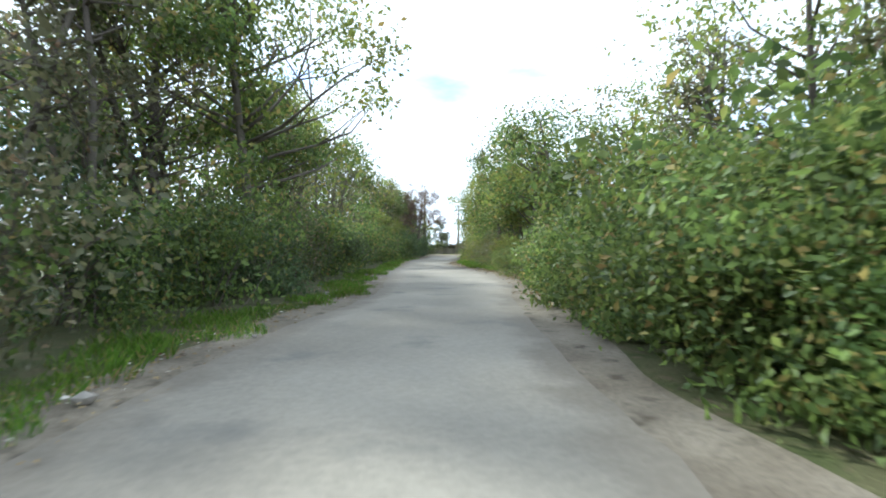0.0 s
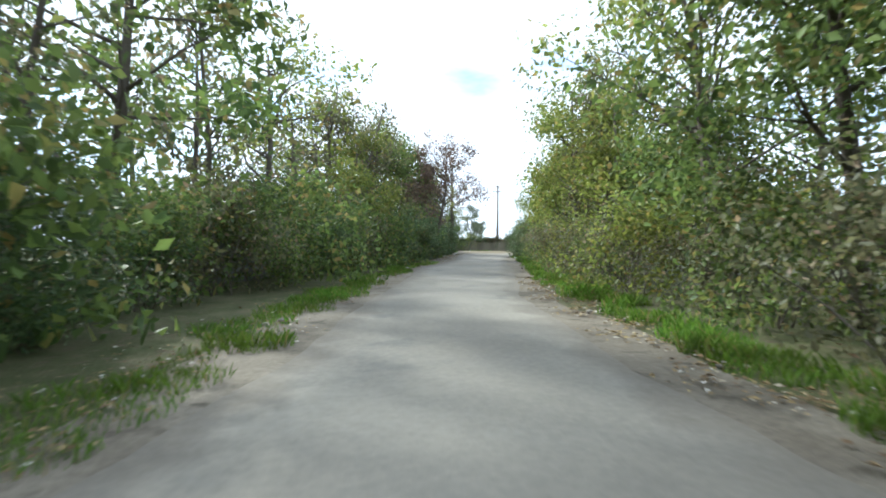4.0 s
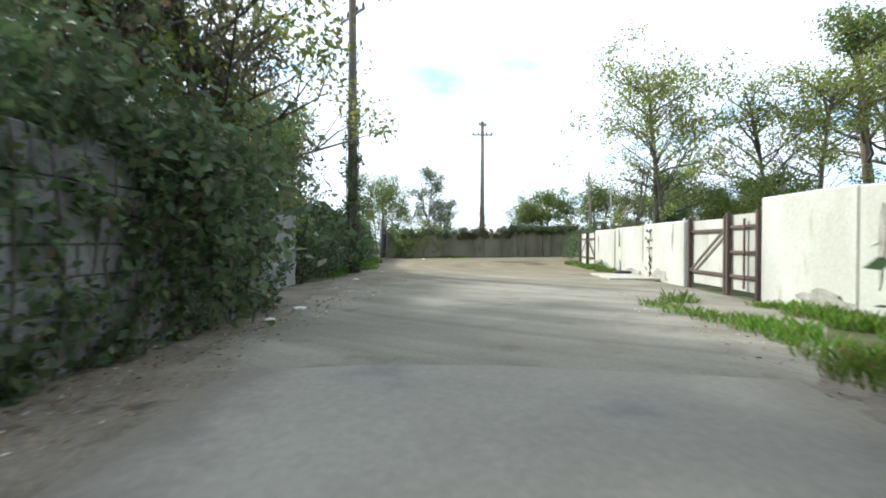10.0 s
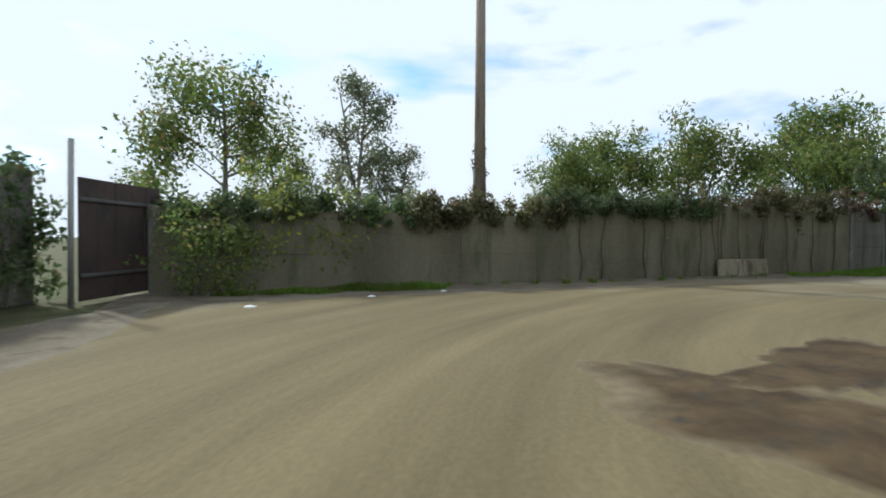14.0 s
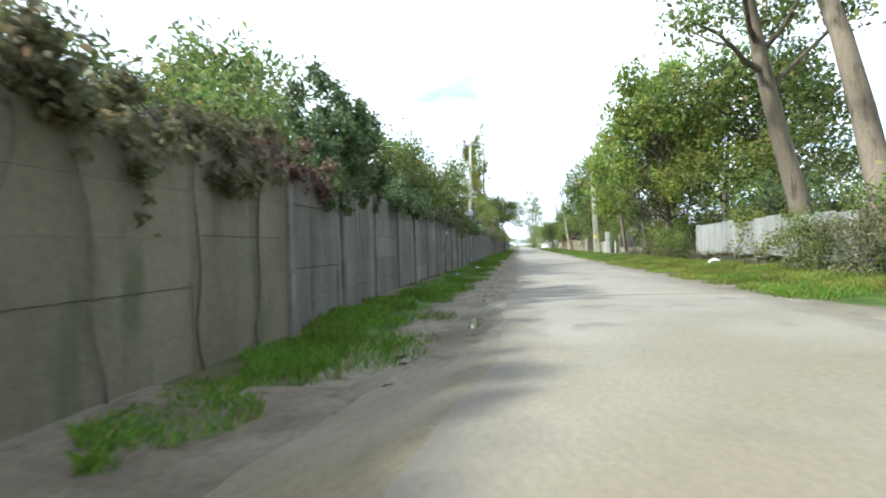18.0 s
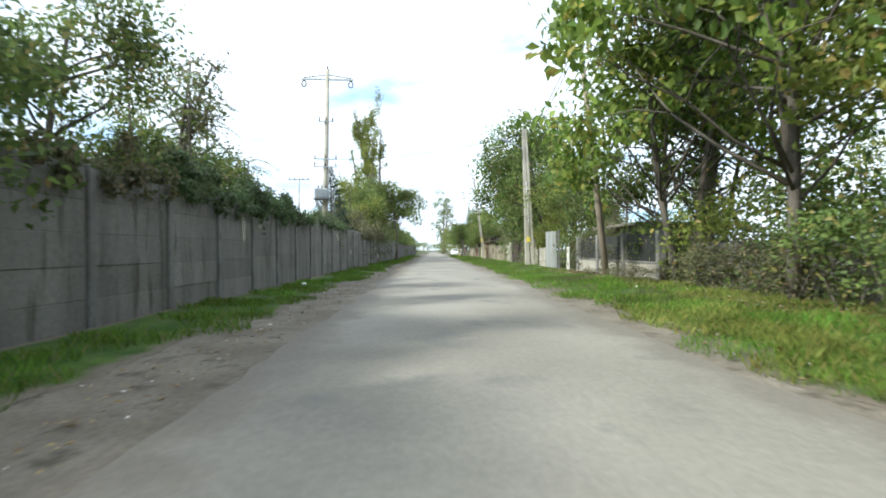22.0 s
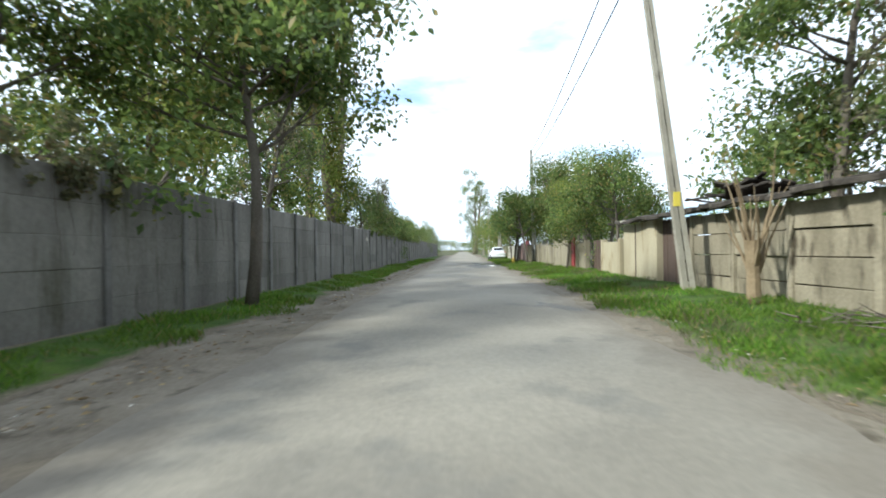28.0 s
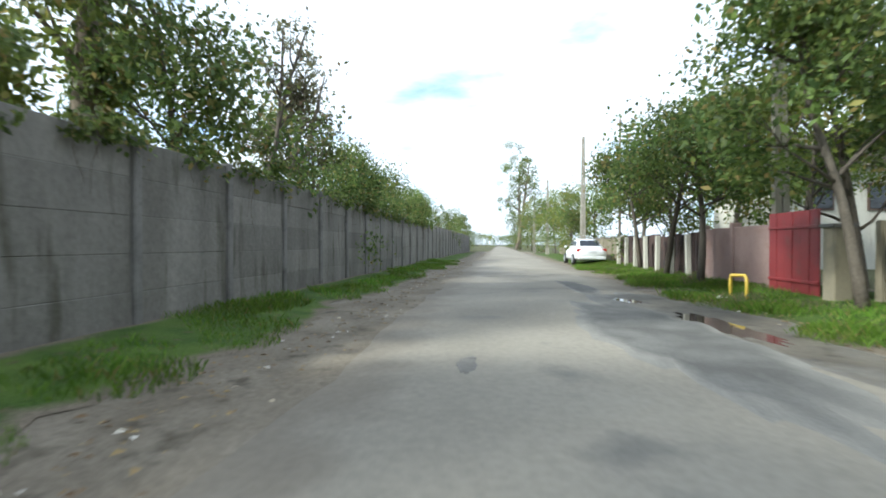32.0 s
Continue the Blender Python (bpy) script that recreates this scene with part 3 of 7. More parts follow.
def grid_sheet(name, rows, material, label, category=""):
    """A sheet from rows of points, one row after another."""
    n = len(rows[0])
    verts = [p for r in rows for p in r]
    faces = [(i * n + j, i * n + j + 1, (i + 1) * n + j + 1, (i + 1) * n + j) for i in range(len(rows) - 1) for j in range(n - 1)]
    me = mesh_of(name, verts, faces, material, True)
    across = [min(j, n - 1 - j) / (n - 1) for j in range(n)]
    uv = me.uv_layers.new(name="across")
    for loop in me.loops:
        uv.data[loop.index].uv = (across[loop.vertex_index % n], 0)
    return tagged(new(name, me), label, category or name, "", "structure")


bm = bmesh.new()
bmesh.ops.create_grid(bm, x_segments=60, y_segments=60, size=1)
for v in bm.verts:
    v.co.x, v.co.y = (math.copysign(abs(c) ** 2.2, c) * 1500 for c in (v.co.x, v.co.y))
tagged(finish("ground", bm, GROUND), "grassy brown earth stretching away on all sides", "ground", "", "structure")

# the lane's edges, in metres from the driven line, at places along it
LANE_LEFT = ((-22, -2.4), (6, -2.4), (9, -2.15), (13, -1.6), (20, -1.85), (27, -2.2), (34, -1.6), (42, -1.4), (49, -1.65), (54, -2.1), (60, -1.6), (68, -1.5), (77, -1.95), (83, -2.5), (100, -2.8))
LANE_RIGHT = ((-22, 1.3), (5, 1.4), (9, 1.6), (13, 2.0), (19, 2.75), (25, 2.8), (30, 2.25), (34, 1.9), (42, 1.9), (47, 2.1), (52, 2.4), (60, 2.05), (70, 2.2), (77, 2.5), (83, 3.2), (100, 3.4))


def lane_edge(table, s):
    return float(np.interp(s, [p[0] for p in table], [p[1] for p in table]))


def bank(x, y):
    """How far the verges of the long road rise towards the wall and the fences."""
    x, y = np.asarray(x, float), np.asarray(y, float)
    right, left = np.clip((-8.9 - y) / 2.4, 0, 1), np.clip((y + 2.0) / 1.6, 0, 1)
    rise = np.where(y < -5, 0.15 * right * right * (3 - 2 * right), 0.09 * left * left * (3 - 2 * left))
    return rise * np.clip((x - 3.0) / 8.0, 0, 1) * np.clip((160 - x) / 10.0, 0, 1) * (y < 0.6)


rows = []
for i in range(0, 210):
    s = -22 + i * 0.5
    l, r = lane_edge(LANE_LEFT, s) + 0.14 * wob(s, 1) + 0.08 * wob(s, 2, 1.7), lane_edge(LANE_RIGHT, s) + 0.14 * wob(s, 3) + 0.08 * wob(s, 4, 1.7)
    rows.append([(*lane(s, l + (r - l) * k / 6), 0.014 + 0.02 * math.sin(math.pi * k / 6)) for k in range(7)])
grid_sheet("road", rows, ASPHALT, "pale worn asphalt lane with ragged edges")
rows = []
for i in range(0, 210):
    s = -22 + i * 0.5
    l, r = lane_edge(LANE_LEFT, s) - (2.2 if s > 62 else 0.9) + 0.4 * wob(s, 5), lane_edge(LANE_RIGHT, s) + 0.8 + 0.4 * wob(s, 6)
    rows.append([(*lane(s, l + (r - l) * k / 4), 0.006) for k in range(5)])
grid_sheet("lane_shoulder", rows, DIRT, "brown dirt shoulders along the lane", "verge")

rows = []
for i in range(0, 420):
    x = 1.0 + i * 0.5 if i < 300 else 151 + (i - 300) * 2.5
    l, r = -3.25 + 0.25 * wob(x, 7) + 0.1 * wob(x, 8, 1.6), -8.1 + 0.3 * wob(x, 9) + 0.12 * wob(x, 10, 1.6)
    rows.append([(x, l + (r - l) * k / 6, 0.014 + 0.03 * math.sin(math.pi * k / 6)) for k in range(7)])
grid_sheet("road_long", rows, ASPHALT, "pale grey patched asphalt road running straight", "road")
rows = []
for i in range(0, 300):
    x = -1.0 + i * 0.6
    l, r = -1.45 + 0.2 * wob(x, 11), -9.3 + 0.3 * wob(x, 12)
    rows.append([(x, l + (r - l) * k / 4, 0.006) for k in range(5)])
grid_sheet("road_shoulder", rows, DIRT, "brown dirt shoulders along the road", "verge")
for side, la, lb, words in (("left", -0.1, -1.85, "green turf along the long wall's foot"), ("right", -8.55, -12.9, "green turf on the verge below the fences")):
    rows = []
    for i in range(0, 520):
        x = 4.0 + i * 0.3
        l, r = la + 0.2 * wob(x, 21), lb + 0.35 * wob(x, 22) + 0.25 * wob(x, 23, 1.4) + 0.2 * wob(x, 26, 3.1)
        if side == "right":
            l, r = la + 0.35 * wob(x, 24) + 0.25 * wob(x, 25, 1.4) + 0.2 * wob(x, 27, 3.1), lb
        rows.append([(x, l + (r - l) * k / 8, 0.009 + 0.02 * math.sin(math.pi * k / 8) + float(bank(x, l + (r - l) * k / 8))) for k in range(9)])
    grid_sheet("verge_" + side, rows, TURF, words, "verge")

YARD = [lane(80, -2.3), lane(86, -3.0), (-22.3, -12.5), (-20.6, -6.5), (-18.2, -2.8), (-14, -1.7), (-9, -1.25), (-4, -1.4), (0, -2.2), (5, -3.1), (9, -3.5),
        (9, -8.2), (4, -8.9), (0, -9.6), (-4, -10.5), (-8, -11.6), (-10.6, -13.2), (-13.2, -16.6), (-15.6, -20.8), (-17.4, -25.2), (-19.5, -30.2), lane(80, 2.6)]
bm = bmesh.new()
pts = []
for k, (xa, ya) in enumerate(YARD):
    xb, yb = YARD[(k + 1) % len(YARD)]
    for j in range(4):
        u = j / 4
        x, y = xa + (xb - xa) * u, ya + (yb - ya) * u
        pts.append((x + 0.16 * wob(x * 3, y), y + 0.16 * wob(y * 3, x)))
bm.faces.new([bm.verts.new((x, y, 0.05)) for x, y in pts])
bm.verts.ensure_lookup_table()
count = len(pts)
rim = []
for k in range(count):
    (xa, ya), (xb, yb) = pts[k - 1], pts[(k + 1) % count]
    q = math.hypot(xb - xa, yb - ya)
    rim.append(bm.verts.new((pts[k][0] + (ya - yb) / q * 0.7, pts[k][1] + (xb - xa) / q * 0.7, 0.0)))
top = list(bm.verts)[:count]
for k in range(count):
    j = (k + 1) % count
    bm.faces.new((top[k], rim[k], rim[j], top[j]))
bmesh.ops.triangulate(bm, faces=bm.faces)
tagged(finish("road_bend", bm, SAND), "dusty sand-coloured ground of the bend", "road", "", "structure")

rows = []
for i in range(0, 42):
    x = -19 + i * 0.5
    edge = float(np.interp(x, (-18.2, -14, -9, -4, 0, 5), (-2.8, -1.7, -1.25, -1.4, -2.2, -3.1))) - 0.25 + 0.2 * wob(x, 31, 1.1)
    rows.append([(x, -0.03 + (edge + 0.03) * k / 6, 0.03 + 0.02 * wob(x * 3, k * 1.7)) for k in range(7)])
grid_sheet("wall_foot", rows, EARTH, "dark trodden earth along the foot of the wall", "verge")

# the worn asphalt begins raggedly on the sand and runs into the long road
rows = []
for i in range(0, 34):
    u = i / 33
    row = []
    for k in range(19):
        x0 = -1.7 + 0.55 * wob(k * 0.9, 21) + 0.3 * wob(k * 2.3, 22)
        x = x0 + (10.2 - x0) * u
        l, r = -3.05 + 0.25 * wob(x, 7) + 0.1 * wob(x, 8, 1.6) + 0.5 * max(0, 1 - u * 3), -8.2 + 0.3 * wob(x, 9) + 0.12 * wob(x, 10, 1.6)
        row.append((x, l + (r - l) * k / 18, 0.044 if i == 0 else 0.056 if x < 8.6 else 0.056 - 0.05 * (x - 8.6) / 1.6))
    rows.append(row)
grid_sheet("road_start", rows, ASPHALT, "ragged pale asphalt where the long road begins", "road")


def surface(x, y):
    """Height of the road, the bend or the verge at a place."""
    if x > 9:
        k = (-3.25 - y) / 5.05
        return 0.014 + 0.03 * math.sin(math.pi * k) if 0.02 < k < 0.98 else 0.012
    return 0.05


def puddle(name, x, y, rx, ry, lift, material, label, seed, turn=0.0):
    """A patch with a ragged outline that lies on the road."""
    bm = bmesh.new()
    rings = []
    for r in (0.15, 0.4, 0.65, 0.85, 1.0):
        ring = []
        for k in range(64):
            a = 2 * math.pi * k / 64
            c, s = math.cos(a), math.sin(a)
            q = r * (1 + r * (0.42 * noise.noise(Vector((c * 1.3, s * 1.3, seed * 3.7))) + 0.26 * noise.noise(Vector((c * 4, s * 4, seed * 1.3))) + 0.16 * noise.noise(Vector((c * 11, s * 11, seed)))))
            px, py = c * rx * q, s * ry * q
            px, py = x + px * math.cos(turn) - py * math.sin(turn), y + px * math.sin(turn) + py * math.cos(turn)
            ring.append(bm.verts.new((px, py, surface(px, py) + (lift if r < 1 else min(lift, 0) - 0.006))))
        rings.append(ring)
    bm.faces.new(rings[0])
    for a, b in zip(rings, rings[1:]):
        for k in range(64):
            bm.faces.new((a[k], b[k], b[(k + 1) % 64], a[(k + 1) % 64]))
    bmesh.ops.triangulate(bm, faces=[f for f in bm.faces if len(f.verts) > 4])
    bm.verts.index_update()
    inward = [0.425] * 64 + [0.3] * 64 + [0.175] * 64 + [0.075] * 64 + [0.0] * 64
    uv = bm.loops.layers.uv.new("across")
    for f in bm.faces:
        for loop in f.loops:
            loop[uv].uv = (inward[loop.vert.index], 0)
    return tagged(finish(name, bm, material), label, name.replace("_", " "), "", "structure")


# ---- plants ----
def limb(bm, rng, a, d, length, r0, r1, bend=0.15, n=4, seg=6):
    pts, p, d = [Vector(a)], Vector(a), Vector(d).normalized()
    for _ in range(n):
        d = (d + Vector((rng.normal() * bend, rng.normal() * bend, rng.normal() * bend * 0.6 + 0.05))).normalized()
        p = p + d * length / n
        pts.append(p)
    tube(bm, pts, [r0 + (r1 - r0) * k / n for k in range(n + 1)], seg)
    return pts


KINDS = {
    # height, crown from, crown radius, blobs, blob radius, leaves, leaf size, leaf, bark, trunks, limbs
    "broad": (9.0, 0.18, 3.0, 46, 1.0, 14500, 0.142, LEAF, BARK, 1, 13),
    "round": (6.5, 0.12, 2.9, 40, 1.0, 12000, 0.132, LEAF, BARK, 1, 11),
    "yellow": (8.0, 0.20, 3.0, 40, 0.95, 11500, 0.132, LEAF_YEL, BARK, 1, 12),
    "thin": (11.0, 0.22, 2.4, 46, 0.62, 3900, 0.16, LEAF_DRY, BARK, 2, 16),
    "red": (10.6, 0.26, 4.4, 84, 0.85, 12500, 0.16, LEAF_RED, BARK, 1, 24),
    "vine_bank": (2.2, 0.0, 1.75, 50, 0.62, 12000, 0.115, LEAF, BARK, 5, 5),
    "poplar": (22.0, 0.08, 1.25, 100, 0.7, 17000, 0.175, LEAF_YEL, PALE_BARK, 1, 30),
    "tall_poplar": (19.0, 0.38, 4.4, 44, 1.15, 11000, 0.19, LEAF, PALE_BARK, 1, 16),
    "walnut": (10.5, 0.17, 5.0, 66, 1.4, 27000, 0.19, LEAF, BARK, 1, 20),
    "drooping": (9.0, 0.16, 4.2, 88, 0.72, 14500, 0.205, LEAF_BRIGHT, BARK, 2, 22),
    "silvery": (8.0, 0.10, 1.9, 56, 0.62, 9500, 0.13, LEAF_PALE, PALE_BARK, 2, 18),
    "street_tree": (9.0, 0.31, 4.2, 64, 1.1, 24000, 0.165, LEAF, BARK, 1, 20),
    "orchard": (5.6, 0.36, 2.1, 40, 0.8, 8000, 0.13, LEAF, BARK, 1, 12),
    "airy": (13.0, 0.2, 5.4, 84, 1.05, 8500, 0.17, LEAF_YEL, BARK, 1, 22),
    "locust": (6.0, 0.3, 2.7, 40, 0.85, 10000, 0.2, LEAF, BARK, 2, 12),
    "bush": (3.0, 0.0, 1.6, 44, 0.72, 4600, 0.125, LEAF, BARK, 5, 5),
    "yellow_bush": (2.8, 0.0, 1.6, 44, 0.68, 4200, 0.125, LEAF_YEL, BARK, 5, 5),
    "dry_bush": (2.8, 0.0, 1.5, 44, 0.65, 3600, 0.115, LEAF_DRY, BARK, 6, 6),
    "bramble": (2.3, 0.0, 2.1, 44, 0.75, 5000, 0.13, LEAF, BARK, 5, 4),
    "ivy_mass": (3.2, 0.0, 1.8, 44, 0.8, 9500, 0.125, LEAF_DARK, BARK, 3, 4),
    "bare": (7.0, 0.3, 1.8, 20, 0.7, 900, 0.14, LEAF_DRY, BARK, 2, 18),
}
WORDS = {
    "orchard": ("tree", "small green fruit tree with a bare slim trunk"),
    "broad": ("tree", "leafy green broadleaf tree with a dark trunk"),
    "round": ("tree", "round-crowned green tree with dense foliage"),
    "yellow": ("tree", "broadleaf tree with yellowing green leaves"),
    "thin": ("tree", "thin tall tree with sparse dull leaves"),
    "red": ("tree", "tree with withered reddish brown leaves"),
    "poplar": ("poplar", "tall narrow columnar poplar with green leaves"),
    "tall_poplar": ("poplar", "tall poplar with a bare pale trunk below"),
    "walnut": ("tree", "large wide green tree with dense drooping foliage"),
    "drooping": ("tree", "overhanging tree with large drooping yellow-green leaves"),
    "silvery": ("tree", "slim upright tree with pale silvery leaves"),
    "street_tree": ("tree", "wide green tree on a clear dark trunk"),
    "airy": ("tree", "tall airy tree with thin yellow-green foliage"),
    "locust": ("tree", "spreading light green tree with feathery leaves"),
    "bush": ("bush", "dense green bush growing from the ground"),
    "yellow_bush": ("bush", "bush with yellow-green leaves growing from the ground"),
    "dry_bush": ("bush", "half-dry brownish bush with thin twigs"),
    "bramble": ("bramble", "arching green bramble thicket on the verge"),
    "vine_bank": ("vine", "bank of broad green vine leaves beside the lane"),
    "ivy_mass": ("ivy", "dark green ivy heaped over old growth"),
    "bare": ("tree", "almost leafless tree with bare grey twigs"),
}
OBJECT_NAMES = {"broad": "tree", "round": "tree", "yellow": "tree", "thin": "tree", "red": "tree", "poplar": "poplar_tree", "tall_poplar": "poplar_tree", "locust": "tree", "orchard": "tree", "walnut": "tree", "street_tree": "tree", "silvery": "tree", "drooping": "tree", "airy": "tree",
                "bush": "bush", "yellow_bush": "bush", "dry_bush": "bush", "bramble": "bramble", "vine_bank": "vine", "ivy_mass": "ivy_bush", "bare": "tree"}


def build_plant(kind, seed, far=False):
    H, base, R, blobs, br, leaves, size, lm, bk, trunks, limbs = KINDS[kind]
    rng = np.random.default_rng(seed)
    bm = bmesh.new()
    centres, radii = [], []
    shrub = H < 4
    for k in range(trunks):
        lean = 0.35 if shrub else (0.12 if trunks > 1 or kind == "tall_poplar" else 0.05)
        start = Vector((rng.normal() * 0.25 * (trunks > 1), rng.normal() * 0.25 * (trunks > 1), -0.1))
        r0 = (0.028 if shrub else (0.018 if kind == "tall_poplar" else 0.0125) * H + 0.03) / (1.0 if trunks == 1 else 1.35)
        pts = limb(bm, rng, start, (rng.normal() * lean, rng.normal() * lean, 1), H * (0.85 if not shrub else 0.8), r0, r0 * 0.25, 0.06 if not shrub else 0.2, 7, 8 if not shrub else 5)
        for j in range(limbs if not shrub else 3):
            u = base + (0.92 - base) * rng.random() ** 0.8
            i = min(int(u * 7), 6)
            p = pts[i].lerp(pts[i + 1], u * 7 - i)
            a = rng.random() * 2 * math.pi
            up = 1.6 if kind == "poplar" else rng.uniform(0.25, 1.1)
            reach = R * (1.15 - 0.75 * u) * rng.uniform(0.6, 1.15)
            q = limb(bm, rng, p, (math.cos(a), math.sin(a), up), reach * (1.5 if kind == "poplar" else 1.1), r0 * 0.36, r0 * 0.06, 0.2, 4, 4)
            centres.append(q[-1]), radii.append(br * rng.uniform(0.6, 1.1))
            if not shrub and not far:
                for _ in range(2):
                    a2 = a + rng.normal() * 0.9
                    q2 = limb(bm, rng, q[2], (math.cos(a2), math.sin(a2), rng.uniform(0.1, 0.9)), reach * 0.6, r0 * 0.17, r0 * 0.04, 0.25, 3, 3)
                    centres.append(q2[-1]), radii.append(br * rng.uniform(0.5, 0.95))
        centres.append(pts[-1]), radii.append(br * 0.8)
    while len(centres) < blobs:
        u = rng.random()
        a = rng.random() * 2 * math.pi
        z = H * (base + (1 - base) * u)
        w = R * math.sqrt(max(0.08, 1 - abs(2 * u - 0.8) ** 2 / 1.7)) * math.sqrt(rng.random())
        centres.append(Vector((math.cos(a) * w, math.sin(a) * w, max(z - 0.3 * br, br * 0.45)))), radii.append(br * rng.uniform(0.55, 1.15))
    sq = (0.75, 0.75, 1.5) if kind == "poplar" else (1.0, 1.0, 0.85)
    verts, faces = leaf_cloud(rng, centres, radii, int(leaves * (0.33 if far and shrub else 0.25 if far else 0.62 if shrub else 0.66)), size * (1.25 if far and shrub else 1.6 if far else 1.02 if shrub else 1.08), sq, 0.75, 0.6 if kind == "locust" else 1.1 if kind == "drooping" else 0.3, 0.32 if kind == "locust" else 0.55)
    verts[:, 2] = np.where(verts[:, 2] < 0.03, 0.03 + 0.25 * rng.random(len(verts)), verts[:, 2])
    return bm, leaf_mesh("crown", verts, faces, lm), bk


made = {}


def plant(kind, x, y, variant=0, height=None, rz=None, z=0.0, far=None):
    rng = random.Random(int(x * 131 + y * 717))
    rz = rng.uniform(0, 360) if rz is None else rz
    f = (height or KINDS[kind][0]) / KINDS[kind][0]
    if far is None:
        far = x > 135 or (x > 18 and y > 4.2) or (x > -8 and y < -15.2) or y > 12
    key = (kind, variant, far)
    if key not in made:
        cat, words = WORDS[kind]
        ob = thing(OBJECT_NAMES[kind], x, y, z, rz, words, cat, {"poplar": "poplars", "tree": "trees"}.get(cat, ""))
        bm, crown, bk = build_plant(kind, 17 + 97 * variant + 13 * len(kind), far)
        tagged(part("trunk" if KINDS[kind][0] > 4 else "stem", bm, bk, ob, "", True), "", "", "", "stuff" if KINDS[kind][0] < 4 else "")
        shared("crown" if KINDS[kind][0] > 4 else "foliage", crown, ob)
        made[key] = ob
    else:
        ob = copy_thing(made[key], pose(x, y, z, 0, 0, rz))
    ob.scale = (f * rng.uniform(0.9, 1.1), f * rng.uniform(0.9, 1.1), f)
    return ob


def lane_plant(kind, s, d, variant=0, height=None):
    x, y = lane(s, d)
    reach = 5.7 if KINDS[kind][0] < 4 else 7.3
    return plant(kind, x, y, variant, height, far=abs(d) > reach)


# thicket on the left of the lane
rp = random.Random(5)
LEFT_LOW, RIGHT_LOW = ("bush", "dry_bush", "bush", "bramble", "ivy_mass"), ("dry_bush", "yellow_bush", "dry_bush", "bush")
for i in range(34):
    s = -8 + i * 2.3
    lane_plant(LEFT_LOW[i % 5], s + rp.uniform(-0.6, 0.6), -4.7 - rp.uniform(0, 0.7), i % 2, rp.uniform(2.3, 3.6))
for i in range(22):
    s = -6 + i * 3.6
    tall = ("thin", "bare") if s < 14 else ("airy", "thin") if s < 24 else ("bare", "thin") if s < 35 else ("thin", "broad") if s < 46 else ("thin", "airy") if s < 58 else ("thin", "broad")
    lane_plant(tall[i % 2], s + rp.uniform(-1, 1), -6.4 - rp.uniform(0, 1.6), i % 2, rp.uniform(8.0, 11.5))
for i in range(13):
    lane_plant("thin" if i < 7 else ("broad", "thin")[i % 2], -8 + i * 7 + rp.uniform(-2, 2), -10.5 - rp.uniform(0, 2.5), i % 2, rp.uniform(8, 11))
# thicket on the right of the lane
for i in range(35):
    s = -5 + i * 2.2
    if s < 31:
        continue
    kind = RIGHT_LOW[i % 4]
    lane_plant(kind, s + rp.uniform(-0.6, 0.6), (4.9 if s < 40 else 4.4) + rp.uniform(-0.2, 0.5), i % 2, rp.uniform(2.0, 3.1))
for i in range(24):
    s = -4 + i * 3.4
    h = rp.uniform(8.5, 10.5) if s < 42 else rp.uniform(5.8, 7.8)
    lane_plant(("yellow", "airy", "round", "yellow")[i % 4] if s > 40 else ("broad", "round", "yellow", "broad")[i % 4] if s > 25 else ("airy", "thin")[i % 2], s + rp.uniform(-1, 1), (6.2 if s > 25 else 9.4 if s > 15 else 6.8) + rp.uniform(-0.4, 1.0), i % 2, h)
for i in range(11):
    lane_plant(("thin", "broad")[i % 2], -8 + i * 7.5, 10 + rp.uniform(0, 3), i % 2, rp.uniform(6.5, 9))
for i in range(19):
    lane_plant(("bush", "ivy_mass", "dry_bush")[i % 3], -7 + i * 4.4 + rp.uniform(-1, 1), -7.8 - rp.uniform(0, 1.5), i % 2, rp.uniform(3.4, 4.6))
    if i < 18:
        lane_plant(("bush", "yellow_bush", "dry_bush")[i % 3], -5 + i * 4.4 + rp.uniform(-1, 1), 7.6 + rp.uniform(0, 1.5) + (1.6 if 4 < i < 8 else 0), i % 2, rp.uniform(3.2, 4.4) * (0.75 if 4 < i < 8 else 1))
for i in range(10):
    lane_plant(("bramble", "bush")[i % 2], -4 + i * 2.0, 5.3 + 0.3 * (i % 2), i % 2, 2.5 + 0.4 * (i % 3))
    lane_plant(("bush", "bramble")[i % 2], -3 + i * 2.1, 7.2, i % 2, 3.8 + 0.4 * (i % 3))
# a bank of brambles that rises away from the lane
for i in range(8, 24):
    for j, (d, h) in enumerate(((4.3, 1.05), (5.2, 1.35), (6.3, 1.7))):
        lane_plant(("bramble", "dry_bush", "bramble")[(i + j) % 3], -5 + i * 1.55 + rp.uniform(-0.5, 0.5), d + rp.uniform(-0.3, 0.3), (i + j) % 2, h * rp.uniform(0.85, 1.2))
for i in range(11):
    s = 3.0 + i * 1.35
    edge = lane_edge(LANE_RIGHT, s)
    lane_plant("vine_bank", s, edge + 1.95 + rp.uniform(-0.1, 0.2), i % 2, 1.5 + 0.25 * (i % 3))
    lane_plant("vine_bank", s + 0.5, edge + 3.2 + rp.uniform(-0.1, 0.3), (i + 1) % 2, 2.4 + 0.25 * (i % 2))
for s, d, h in ((22.6, 7.4, 2.3), (23.8, 8.2, 2.6), (24.6, 6.9, 2.0), (25.9, 7.7, 2.3), (26.9, 6.8, 2.2)):
    lane_plant(("dry_bush", "bush")[int(s) % 2], s, d, int(s) % 2, h)
